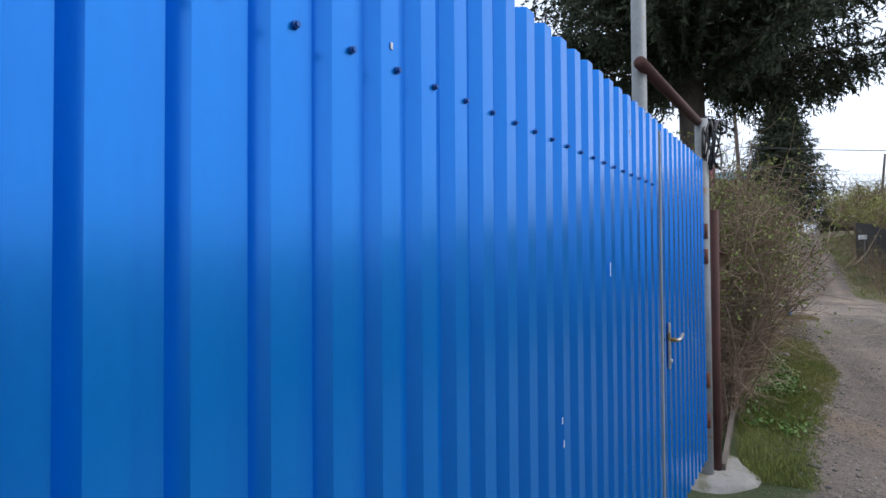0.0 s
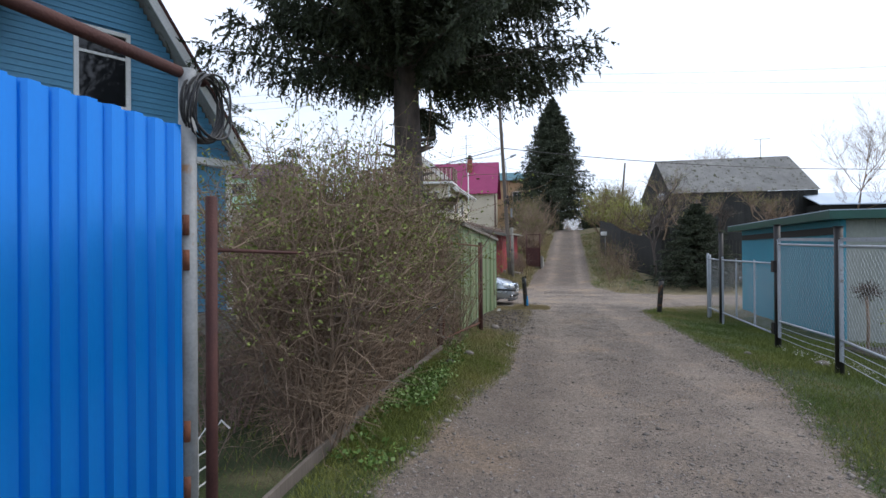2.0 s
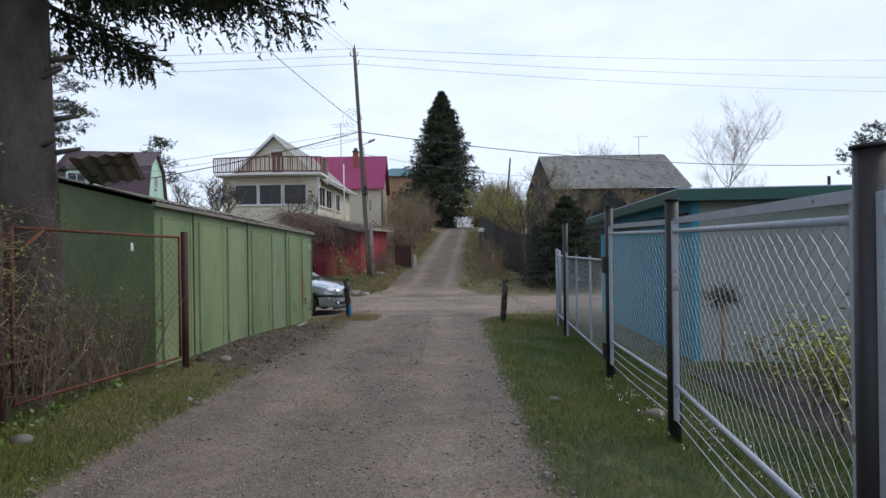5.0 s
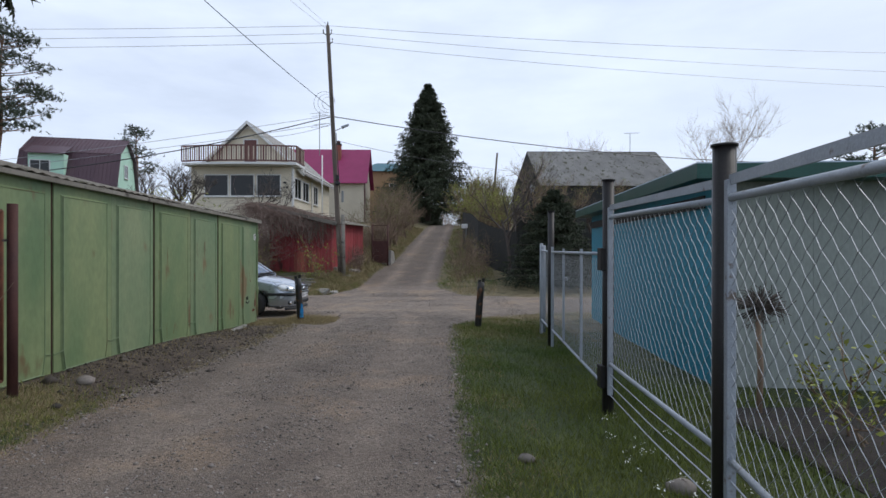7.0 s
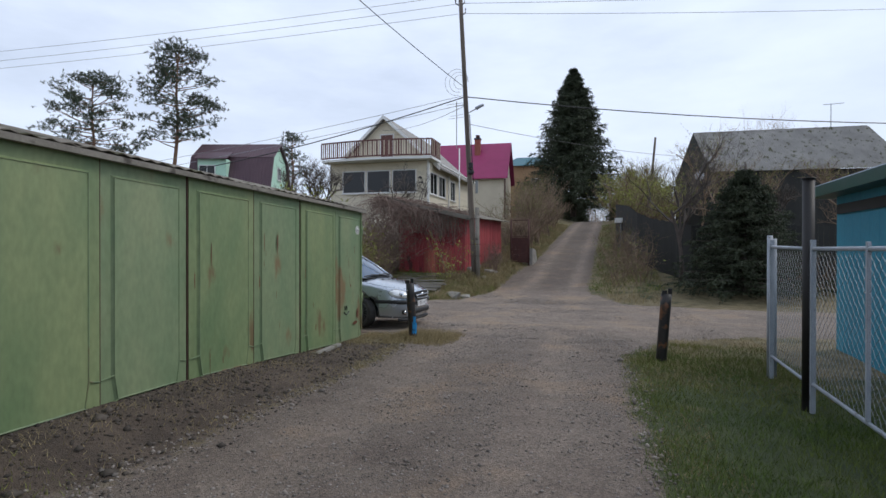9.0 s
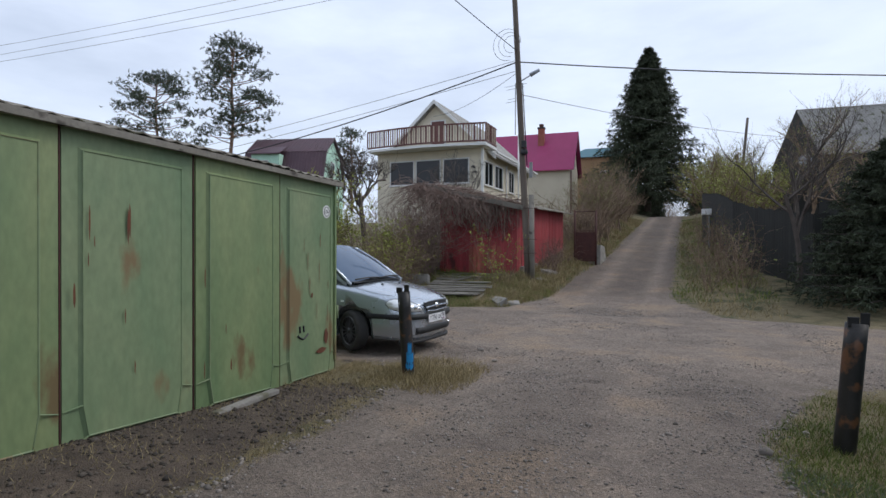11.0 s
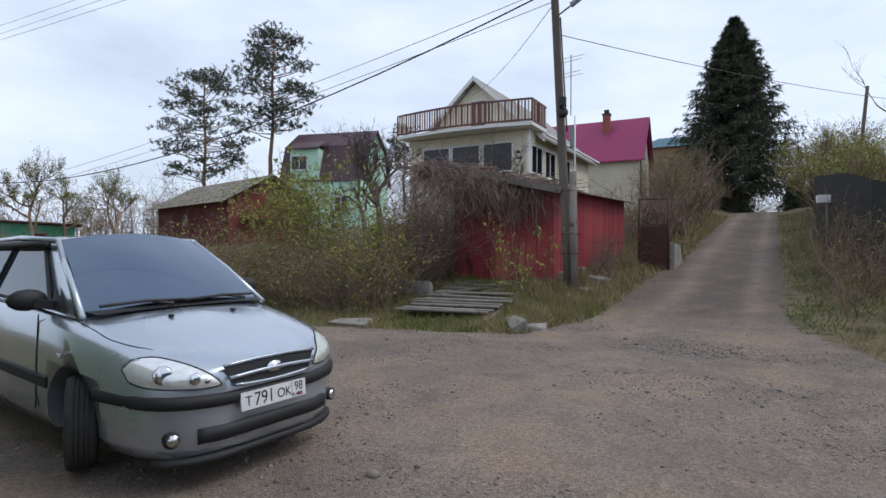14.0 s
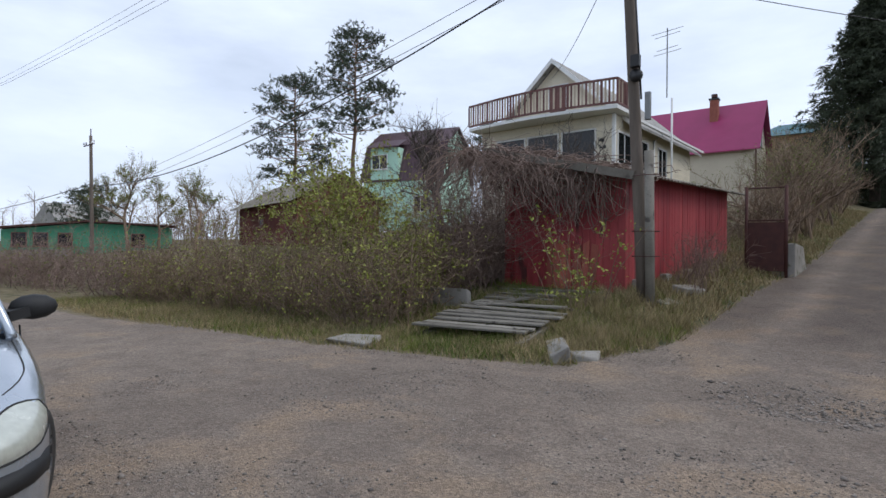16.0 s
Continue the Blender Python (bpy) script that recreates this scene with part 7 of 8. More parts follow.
pine("lone pine beyond the sheds", 45.0, 56.0, 2.0, 12.0, 5.5, 2.6, 26)


def grow(sh, p, d, length, r, depth, tips, wander=0.25, up=0.08, kids=(3, 5), ratio=0.62, n=5):
    """A branch that wanders and forks."""
    seg = 4
    pts = [p]
    d = d.normalized()
    for i in range(seg):
        d = (d + Vector((rng.gauss(0, wander), rng.gauss(0, wander), rng.gauss(up, wander * 0.6)))).normalized()
        pts.append(pts[-1] + d * length / seg)
    sh.tube(pts, r, r * 0.55 if depth else r * 0.3, max(3, n), False)
    if depth == 0:
        tips.extend(pts[1:])
        return
    for k in range(rng.randint(*kids)):
        u = rng.uniform(0.35, 1.0) * seg
        q = min(seg - 1, int(u))
        b = pts[q].lerp(pts[q + 1], u - q)
        dd = (d * rng.uniform(0.4, 0.9) + Vector((rng.gauss(0, 0.6), rng.gauss(0, 0.6), rng.gauss(0.25, 0.35)))).normalized()
        grow(sh, b, dd, length * ratio * rng.uniform(0.75, 1.2), r * 0.5, depth - 1, tips, wander, up, kids, ratio, n - 1)


def bare_tree(label, x, y, height, r=0.12, depth=4, mat=None, leaf=None, leaf_size=0.06, leaf_share=1.0, lean=(0, 0), stems=1, kids=(3, 5), wander=0.2, name="tree", z=None):
    t = thing(name, label, "tree" if name == "tree" else "bush", "bare trees" if name == "tree" else "bushes")
    sh, tips = Shape(), []
    z = ground_z(x, y) - 0.1 if z is None else z
    for k in range(stems):
        o = Vector((rng.gauss(0, 0.18), rng.gauss(0, 0.18), 0)) if stems > 1 else Vector()
        d = Vector((lean[0] + rng.gauss(0, 0.25 if stems > 1 else 0.05), lean[1] + rng.gauss(0, 0.25 if stems > 1 else 0.05), 1))
        grow(sh, Vector((x, y, z)) + o, d, height * 0.42 * rng.uniform(0.85, 1.1), r, depth, tips, wander, 0.1, kids)
    sh.done("branchwork", mat or TWIG, t)
    if leaf is not None:
        pts = np.array([tuple(p) for p in tips for _ in range(2) if rng.random() < leaf_share])
        if len(pts):
            leaves(pts + nrg.normal(size=pts.shape) * 0.05, leaf_size, "foliage", leaf, t)
    return t


def thicket(label, stems, foot, tall, twigs=9, r=0.010, mat=None, leaf=None, leaf_n=0, leaf_size=0.035, lean=0.25, twig_len=0.45, name="hedge", curl=0.16, leaf_low=0.35):
    """Many wandering stems with side twigs. foot(): a place; tall(x, y): the height there."""
    t = thing(name, label, name.replace("_", " "), "hedges and bushes")
    sh, ends = Shape(), []
    for k in range(stems):
        x, y = foot()
        h = tall(x, y) * rng.uniform(0.6, 1.05)
        p = Vector((x, y, ground_z(x, y) - 0.05))
        d = Vector((rng.gauss(0, lean), rng.gauss(0, lean), 1)).normalized()
        pts = [p]
        for i in range(6):
            d = (d + Vector((rng.gauss(0, curl), rng.gauss(0, curl), 0.03))).normalized()
            pts.append(pts[-1] + d * h / 6)
        sh.tube(pts, r * rng.uniform(0.6, 1.3), r * 0.3, 4, False)
        for j in range(twigs):
            u = rng.uniform(0.12, 1.0) * 6
            q = min(5, int(u))
            b = pts[q].lerp(pts[q + 1], u - q)
            dd = Vector((rng.gauss(0, 0.8), rng.gauss(0, 0.8), rng.gauss(0.35, 0.5))).normalized()
            tp = [b]
            for i in range(3):
                dd = (dd + Vector((rng.gauss(0, 0.3), rng.gauss(0, 0.3), rng.gauss(0, 0.25)))).normalized()
                tp.append(tp[-1] + dd * twig_len * rng.uniform(0.6, 1.3) / 3)
            sh.tube(tp, r * 0.38, r * 0.14, 3, False)
            if u > leaf_low * 6:
                ends += tp[1:]
    sh.done("twig_tangle", mat or TWIG, t)
    if leaf is not None and ends:
        pick = [ends[rng.randrange(len(ends))] for _ in range(leaf_n)]
        pts = np.array([tuple(p) for p in pick]) + nrg.normal(size=(leaf_n, 3)) * 0.03
        leaves(pts, leaf_size, "foliage", leaf, t)
    return t


# hedge behind the rusty netting
def hedge_foot():
    y = 5.5 + 4.2 * rng.random() ** 0.9
    return (0.0 + 0.02 * (y - 5) - rng.random() ** 1.2 * min(1.5, 0.22 + 0.6 * (y - 5.5)), y)


thicket("dense leafing hedge of tangled brown twigs", 920, hedge_foot, lambda x, y: 2.55 + 0.3 * math.sin(y * 1.9) - 0.1 * abs(y - 7), 22, 0.009, TWIG, LEAF_OLIVE, 36000, 0.034, 0.13, 0.5, leaf_low=0.66)
thicket("pale bent old stems in the hedge", 34, hedge_foot, lambda x, y: 1.6, 5, 0.017, OLD_WOOD, None, 0, lean=0.4, curl=0.3, name="bush")
thicket("dry upright stems behind the netting gate", 230, lambda: (rng.uniform(-0.9, 0.2) + 0.1, rng.uniform(9.9, 12.3)), lambda x, y: 1.25, 4, 0.007, TWIG, LEAF_OLIVE, 900, 0.04, 0.12, 0.3, name="bush")
thicket("tall budding shrub beside the blue house", 46, lambda: (rng.uniform(-2.3, -1.4), rng.uniform(8.6, 10.2)), lambda x, y: 3.2, 14, 0.012, TWIG, LEAF_BUD, 3800, 0.05, 0.2, 0.6, name="bush", leaf_low=0.45)
thicket("low purple-brown shrub by the gate", 60, lambda: (rng.uniform(-1.4, -0.7), rng.uniform(4.5, 5.4)), lambda x, y: 0.55, 6, 0.007, TWIG_RED, None, 0, lean=0.3, twig_len=0.2, name="bush")
thicket("brown shrub between the house and the hedge", 60, lambda: (rng.uniform(-1.5, -0.9), rng.uniform(5.9, 7.0)), lambda x, y: 1.0, 10, 0.008, TWIG_RED, None, 0, lean=0.3, name="bush")
# far side of the crossing
thicket("overgrown brown hedge with yellow-green leaves along the side road", 520, lambda: (lambda x: (x, 28.7 + 0.05 * (x + 3) + rng.random() ** 1.3 * 2.4))(rng.uniform(-13, -3.0)), lambda x, y: 1.95 + 0.9 * noise.noise(Vector((x * 0.9, y, 2))) + 0.3 * math.sin(x * 1.3), 15, 0.011, TWIG, LEAF_BUD, 9500, 0.06, 0.32, 0.6, leaf_low=0.2, curl=0.28)
thicket("reddish-brown bramble hedge farther along the side road", 420, lambda: (lambda x: (x, 27.9 + 0.07 * (x + 13) + rng.random() * 2.6))(rng.uniform(-32, -12.5)), lambda x, y: 2.0 + 0.6 * noise.noise(Vector((x * 0.6, y, 7))) + 0.35 * math.sin(x * 0.9), 12, 0.014, TWIG_RED, LEAF_OLIVE, 2600, 0.07, 0.4, 0.8, curl=0.32)
thicket("tall yellow-green leafing bush over the hedge", 46, lambda: (rng.gauss(-7.5, 0.75), rng.gauss(31.5, 0.5)), lambda x, y: 4.3 - 0.6 * abs(x + 7.5), 24, 0.014, TWIG, LEAF_BUD, 9500, 0.085, 0.18, 0.6, name="bush", leaf_low=0.2)
thicket("yellow-green shrub growing by the plank ramp", 40, lambda: (rng.gauss(-4.0, 0.5), rng.gauss(30.2, 0.4)), lambda x, y: 2.2, 16, 0.011, TWIG, LEAF_BUD, 4200, 0.075, 0.2, 0.5, name="bush", leaf_low=0.2)
thicket("leafing twigs beside the utility pole", 14, lambda: (rng.gauss(-0.55, 0.22), rng.gauss(31.0, 0.3)), lambda x, y: 1.9, 9, 0.009, TWIG, LEAF_BUD, 420, 0.07, 0.12, 0.35, name="bush", leaf_low=0.2)
thicket("thin bare shrub against the red garage wall", 60, lambda: (rng.uniform(0.35, 0.95), rng.uniform(33.2, 36.5)), lambda x, y: 1.2, 8, 0.008, TWIG_RED, None, 0, lean=0.25, name="bush")
# vines hanging on the red garage
vt = thing("climbing_vine", "leafless brown vine hanging over the red garage", "vine")
sh = Shape()
for k in range(620):
    f = rng.random() ** 1.9
    px, py = A.x - 0.75 + 3.2 * f, 32.1 - rng.random() * 0.45
    top_z = 3.05 - 0.72 * f + rng.uniform(-0.3, 0.06)
    ln = rng.uniform(0.4, 2.8) * (1 - 0.6 * f)
    p = Vector((px, py + 0.3, top_z))
    d = Vector((rng.gauss(0, 0.5), -0.8, 0.35))
    pts = [p]
    for i in range(6):
        d = (d + Vector((rng.gauss(0, 0.75), rng.gauss(0, 0.2), rng.gauss(-0.4, 0.35)))).normalized()
        pts.append(pts[-1] + d * ln / 6)
    pts = [Vector((q.x, min(q.y, 32.33 if q.x > -3 else q.y), q.z)) for q in pts]
    sh.tube(pts, 0.009, 0.004, 3, False)
sh.done("stem_curtain", TWIG_RED, vt, "curtain of hanging vine stems")
sh = Shape()
for k in range(150):
    x0 = rng.uniform(-3.2, -0.4)
    w, dip = rng.uniform(-0.9, 0.9), rng.uniform(0.3, 1.2)
    z0 = 2.85 - 0.235 * (x0 + 3.05)
    pts = [Vector((x0 + w * i / 7, 32.02 - 0.1 * math.sin(i), z0 - dip * math.sin(math.pi * i / 7) ** 0.8 - 0.235 * w * i / 7 - rng.uniform(0, 0.06))) for i in range(8)]
    sh.tube(pts, 0.009, 0.006, 3, False)
for k in range(160):
    p = Vector((rng.uniform(-3.4, -0.2), rng.uniform(32.0, 33.2), 0))
    p.z = 3.12 - 0.235 * (p.x + 3.4)
    pts = [p]
    for i in range(5):
        pts.append(pts[-1] + Vector((rng.gauss(0.1, 0.16), rng.gauss(0, 0.16), rng.gauss(-0.03, 0.05))))
    sh.tube(pts, 0.011, 0.006, 3, False)
sh.done("stem_garland", TWIG_RED, vt, "vine stems looping along the roof edge")
thicket("tangled vine mass beside the red garage", 300, lambda: (rng.uniform(-4.6, -3.05), rng.uniform(31.0, 33.6)), lambda x, y: 2.9 + 0.5 * (x + 3.8), 16, 0.011, TWIG_RED, None, 0, lean=0.3, curl=0.34, twig_len=0.8, name="bush")

# trees round the houses and up the hill
bare_tree("gnarled leafless apple tree before the mint house", -9.2, 38.2, 6.6, 0.16, 5, TWIG_DARK, None, wander=0.3)
bare_tree("leafless fruit tree behind the red garage", -6.9, 40.0, 7.6, 0.13, 5, TWIG_DARK, None, wander=0.28)
bare_tree("leafless fruit tree beside the balcony house", -13.5, 43.0, 7.0, 0.13, 5, TWIG_DARK, None, wander=0.28)
for k, (x, y, h) in enumerate(((1.55, 40.5, 3.6), (1.5, 43.0, 4.8), (1.9, 45.5, 5.6), (1.4, 48.2, 5.4), (2.2, 51, 4.6), (1.0, 53.5, 5.6), (2.4, 57, 3.6), (1.6, 60, 4.4))):
    bare_tree("grey-brown leafless shrub on the hill-road bank", x, y, h, 0.05, 3, TWIG, LEAF_OLIVE if k % 2 else None, 0.06, 0.3, stems=7, name="bush", kids=(4, 6))
thicket("bare brown hedge climbing beside the hill road", 330, lambda: (lambda y: (road_x(y) - 2.5 - rng.random() * 1.9, y))(rng.uniform(39, 70)), lambda x, y: 1.5 + 0.4 * math.sin(y), 8, 0.016, TWIG, LEAF_OLIVE, 900, 0.08, 0.3, 0.7)
for k, (x, y, h) in enumerate(((8.2, 44.5, 4.6), (8.8, 47.5, 5.6), (8.0, 50, 6.4), (9.2, 53, 7.0), (10.2, 49.5, 5.2), (8.6, 57, 6.5), (10.5, 60, 7.5), (9.6, 65, 6.5))):
    bare_tree("yellow-green budding shrub on the hill-road bank", x, y, h, 0.06, 3, TWIG, LEAF_BUD, 0.09, 0.75 if k % 3 else 0.3, stems=6, name="bush", kids=(4, 6))
thicket("bare shrubs with a few leaves in front of the dark fence", 210, lambda: (lambda y: (road_x(y) + 2.35 + rng.random() * 1.2, y))(rng.uniform(31.0, 45)), lambda x, y: 1.7 + 0.5 * math.sin(y * 1.7), 9, 0.012, TWIG, LEAF_OLIVE, 1500, 0.06, 0.25, 0.6)
thicket("brown scrub along the dark board fence", 170, lambda: (rng.uniform(10.5, 20), 30.4 + rng.uniform(-0.3, 0.5)), lambda x, y: 1.3, 8, 0.011, TWIG, None, 0, lean=0.3)
bare_tree("leafless birch behind the dark fence", 9.3, 36.5, 7.5, 0.09, 4, TWIG_DARK, LEAF_OLIVE, 0.05, 0.2)
bare_tree("tall leafless tree rising in front of the dark fence", 7.75, 31.3, 7.6, 0.085, 5, TWIG_DARK, None, wander=0.16)
bare_tree("spreading leafless tree before the barn", 15.8, 46.0, 6.2, 0.14, 5, TWIG_DARK, None, wander=0.3)
for x, y, h in ((12.2, 40.5, 7.0), (13.8, 44.0, 6.4), (11.2, 44.5, 7.4), (17.0, 41.0, 5.6)):
    bare_tree("leafless tree with early buds before the barn", x, y, h, 0.08, 4, TWIG, LEAF_BUD, 0.06, 0.15, wander=0.22, kids=(4, 6))
bare_tree("leafless bush below the barn", 18.5, 43.0, 5.2, 0.09, 4, TWIG, None, stems=4)
bare_tree("slender leafless birch beyond the shed", 27.0, 50.0, 12.0, 0.06, 4, TWIG, None, wander=0.13, kids=(5, 8))
bare_tree("slender leafless birch beyond the shed", 21.0, 62.0, 12.0, 0.06, 4, TWIG, None, wander=0.13, kids=(5, 8))
bare_tree("slender leafless birch beyond the shed", 24.5, 66.0, 11.0, 0.06, 4, TWIG, None, wander=0.13, kids=(5, 8))
bare_tree("leafless birch with early leaves by the side road", -33.0, 36.5, 7.6, 0.13, 5, TWIG, LEAF_OLIVE, 0.08, 0.4, wander=0.16)
bare_tree("leafless birch with early leaves by the side road", -28.5, 38.5, 6.8, 0.12, 5, TWIG, LEAF_OLIVE, 0.08, 0.4, wander=0.16)
bare_tree("leafless birch with early leaves by the side road", -36.5, 40.0, 6.4, 0.12, 5, TWIG, LEAF_OLIVE, 0.08, 0.4, wander=0.16)

for x, y, h in ((3.2, 80.0, 3.6), (4.9, 84.0, 3.2), (1.4, 82.0, 4.0), (-0.6, 79.0, 3.4), (9.6, 83.0, 3.8), (11.2, 80.0, 3.4)):
    spruce("small dark spruce at the top of the hill road", x, y, ground_z(x, y), ground_z(x, y) + h, ground_z(x, y) + 0.1, 1.5, 0.08, 12, 8, 6, 7, 0.3, 0.06, 0.2)
thicket("bare scrub on the crest of the hill road", 420, lambda: (rng.uniform(-3, 17), rng.uniform(88, 98)), lambda x, y: 4.2 - 3.0 * math.exp(-((x - 8.1) / 0.9) ** 2), 8, 0.03, TWIG, LEAF_OLIVE, 1500, 0.14, 0.3, 1.1)
thicket("bare brown trees and scrub beyond the side road", 230, lambda: (rng.uniform(-66, -30), rng.uniform(47, 60)), lambda x, y: 5.6 + 1.6 * math.sin(x * 0.45), 16, 0.035, TWIG, LEAF_OLIVE, 2600, 0.16, 0.16, 1.5, leaf_low=0.3)
# far woods
woods, wsh = Shape(), None
S, D, L = [], [], []
for k in range(430):
    a = rng.uniform(0, 6.283)
    rad = rng.uniform(95, 210)
    x, y = math.cos(a) * rad, 25 + math.sin(a) * rad
    if abs(x - 6) < 14 and y > 40:
        continue
    z = ground_z(x, y)
    h = rng.uniform(4.5, 9.5)
    woods.tube([(x, y, z - 0.5), (x + rng.gauss(0, 0.4), y, z + h)], 0.16, 0.03, 4, False)
    for j in range(34):
        f = rng.uniform(0.25, 1)
        ang = rng.uniform(0, 6.283)
        d = Vector((math.cos(ang), math.sin(ang), rng.uniform(0.3, 1.6))).normalized()
        S.append((x, y, z + h * f))
        D.append(d)
        L.append(h * 0.3 * (1.2 - f * 0.7))
v, f_ = sprays(np.array(S), np.array(D), np.array(L), 8, 0.9, 0.05, 0.5)
tagged(raw_mesh("far_woods", v, f_, TWIG), "bare brown woods in the distance", "woods", kind="stuff")
tagged(woods.done("far_trunks", TWIG_DARK), "thin dark trunks of distant woods", "woods", kind="stuff")


# ---- grass, herbs, flowers, stones ----
def scatter(n, x0, x1, y0, y1, keep):
    out = []
    while len(out) < n:
        x, y = rng.uniform(x0, x1), rng.uniform(y0, y1)
        if rng.random() < keep(x, y):
            out.append((x, y, ground_z(x, y) + relief(x, y, 0)))
    return np.array(out)


def turf(name, pts, height, width, mat, label, lean=0.45):
    d = unit(nrg.normal(size=pts.shape) * np.array([lean, lean, 0.1]) + np.array([0, 0, 1]))
    v, f = blades(pts - np.array([0, 0, 0.005]), d, height * nrg.uniform(0.4, 1.3, len(pts)), np.full(len(pts), width))
    tagged(raw_mesh(name, v, f, mat), label, "grass", kind="stuff")


def off_road(x, y):
    return max(0.0, 1 - road_weight(x, y) * 1.25) * (1 - 0.9 * soil_weight(x, y))


def patchy(x, y, s=0.9):
    return 0.35 + 0.65 * smooth_step(-0.25, 0.3, noise.noise(Vector((x * s, y * s, 5))))


turf("lane_grass", scatter(70000, 0.05, 1.6, 4.3, 13.5, lambda x, y: off_road(x, y) * patchy(x, y) * (1 - 0.7 * smooth_step(10, 13, y))), 0.055, 0.006, GRASS_STRIP, "short yellow-green grass strip along the lane")
turf("verge_grass", scatter(95000, 3.5, 7.2, 4.5, 21, lambda x, y: off_road(x, y) * patchy(x, y, 0.6)), 0.07, 0.006, GRASS_MAT, "green grass verge beside the chain-link fence")
turf("garden_grass", scatter(16000, 5.6, 8.2, 4, 14, lambda x, y: patchy(x, y, 0.8)), 0.09, 0.008, GRASS_MAT, "green garden grass behind the chain-link fence")
turf("yard_grass", scatter(14000, -6, -0.2, 3, 10, lambda x, y: patchy(x, y, 0.8)), 0.07, 0.008, GRASS_MAT, "thin yard grass before the blue house")
turf("dry_lane_grass", scatter(22000, 0.3, 2.2, 9.5, 21, lambda x, y: off_road(x, y) * patchy(x, y, 1.4)), 0.06, 0.005, DRY_GRASS, "thin yellowed grass by the garages", 0.8)
turf("dry_corner_grass", scatter(9000, 0.9, 2.1, 19.3, 21.2, lambda x, y: max(0, 1 - math.hypot(x - 1.35, (y - 20.2) * 0.9)) * patchy(x, y, 2)), 0.12, 0.006, DRY_GRASS, "tufts of dry yellow grass round the bollard", 0.7)
turf("dry_verge_grass", scatter(8000, 4.6, 7.5, 17.5, 22, lambda x, y: off_road(x, y) * patchy(x, y, 1.2)), 0.07, 0.006, DRY_GRASS, "yellowed grass at the lane mouth", 0.8)
turf("bank_grass", scatter(34000, -14, 2.0, 26.3, 31.5, lambda x, y: off_road(x, y) * patchy(x, y, 0.9)), 0.16, 0.012, DRY_GRASS, "dry grass fringe along the side road", 0.6)
turf("bank_green", scatter(24000, -14, 2.4, 26.6, 31.0, lambda x, y: off_road(x, y) * patchy(x, y, 0.5)), 0.12, 0.012, GRASS_MAT, "green grass fringe along the side road")
turf("hill_grass", scatter(26000, -0.5, 3.6, 31, 62, lambda x, y: off_road(x, y) * patchy(x, y, 0.5)), 0.24, 0.022, DRY_GRASS, "long dry grass on the hill-road bank", 0.6)
turf("hill_green", scatter(12000, 0.0, 10.5, 30, 62, lambda x, y: off_road(x, y) * patchy(x, y, 0.7) * (1 if abs(x - road_x(y)) < 4 else 0)), 0.16, 0.022, GRASS_MAT, "green grass at the foot of the banks")
turf("hill_grass_far_side", scatter(6000, 5.2, 9.5, 28.2, 60, lambda x, y: off_road(x, y) * patchy(x, y, 0.6) * (1 if abs(x - road_x(y)) < 4 else 0)), 0.22, 0.02, DRY_GRASS, "long dry grass under the dark fence", 0.6)

turf("dry_strip_grass", scatter(9000, 0.2, 1.7, 4.3, 12, lambda x, y: off_road(x, y) * patchy(x, y, 1.6) ** 2 * smooth_step(0.2, 1.0, x)), 0.05, 0.005, DRY_GRASS, "yellowed grass at the lane edge", 0.9)
turf("dry_verge_edge", scatter(9000, 3.6, 5.2, 5, 19, lambda x, y: off_road(x, y) * patchy(x, y, 1.6) ** 2), 0.05, 0.005, DRY_GRASS, "yellowed grass along the verge edge", 0.9)
turf("block_tufts", scatter(7000, -0.6, 1.7, 28.3, 33.5, lambda x, y: off_road(x, y) * patchy(x, y, 2.2) ** 3), 0.26, 0.010, DRY_GRASS, "tall dry tufts among the kerb blocks", 0.6)
turf("block_green_tufts", scatter(6000, -3.4, 1.6, 27.6, 32.5, lambda x, y: off_road(x, y) * patchy(x, y, 1.9) ** 3), 0.2, 0.011, GRASS_MAT, "fresh green tufts among the kerb blocks", 0.5)
herb = scatter(120, 0.1, 0.55, 5.4, 12.0, lambda x, y: patchy(x, y, 1.1) ** 2)
herb_pts = np.repeat(herb, 16, 0) + nrg.normal(size=(len(herb) * 16, 3)) * np.array([0.06, 0.06, 0.025]) + np.array([0, 0, 0.06])
tagged(leaves(herb_pts, 0.045, "weeds", LEAF_GREEN, hang=0.3), "bright green nettles and weeds along the fence foot", "weeds", kind="stuff")
fl = scatter(70, 5.6, 6.3, 8.6, 12.4, lambda x, y: math.exp(-((y - 10.6) / 1.1) ** 2))
pts = np.repeat(fl + np.array([0, 0, 0.11]), 6, 0) + nrg.normal(size=(70 * 6, 3)) * 0.012
tagged(leaves(pts, 0.016, "white_flowers", PETAL), "small white flowers in the grass by the fence", "flowers", kind="stuff")

rose = thing("pruned_shrub", "pruned standard shrub with a dense head of twigs on one stem", "bush", "hedges and bushes")
RX, RY = 7.45, 12.6
rz = ground_z(RX, RY)
Shape().tube([(RX, RY, rz - 0.1), (RX + 0.02, RY, rz + 0.5), (RX - 0.01, RY, rz + 1.0)], 0.03, 0.025, 8).done("stem", TWIG, rose, smooth=True)
sh = Shape()
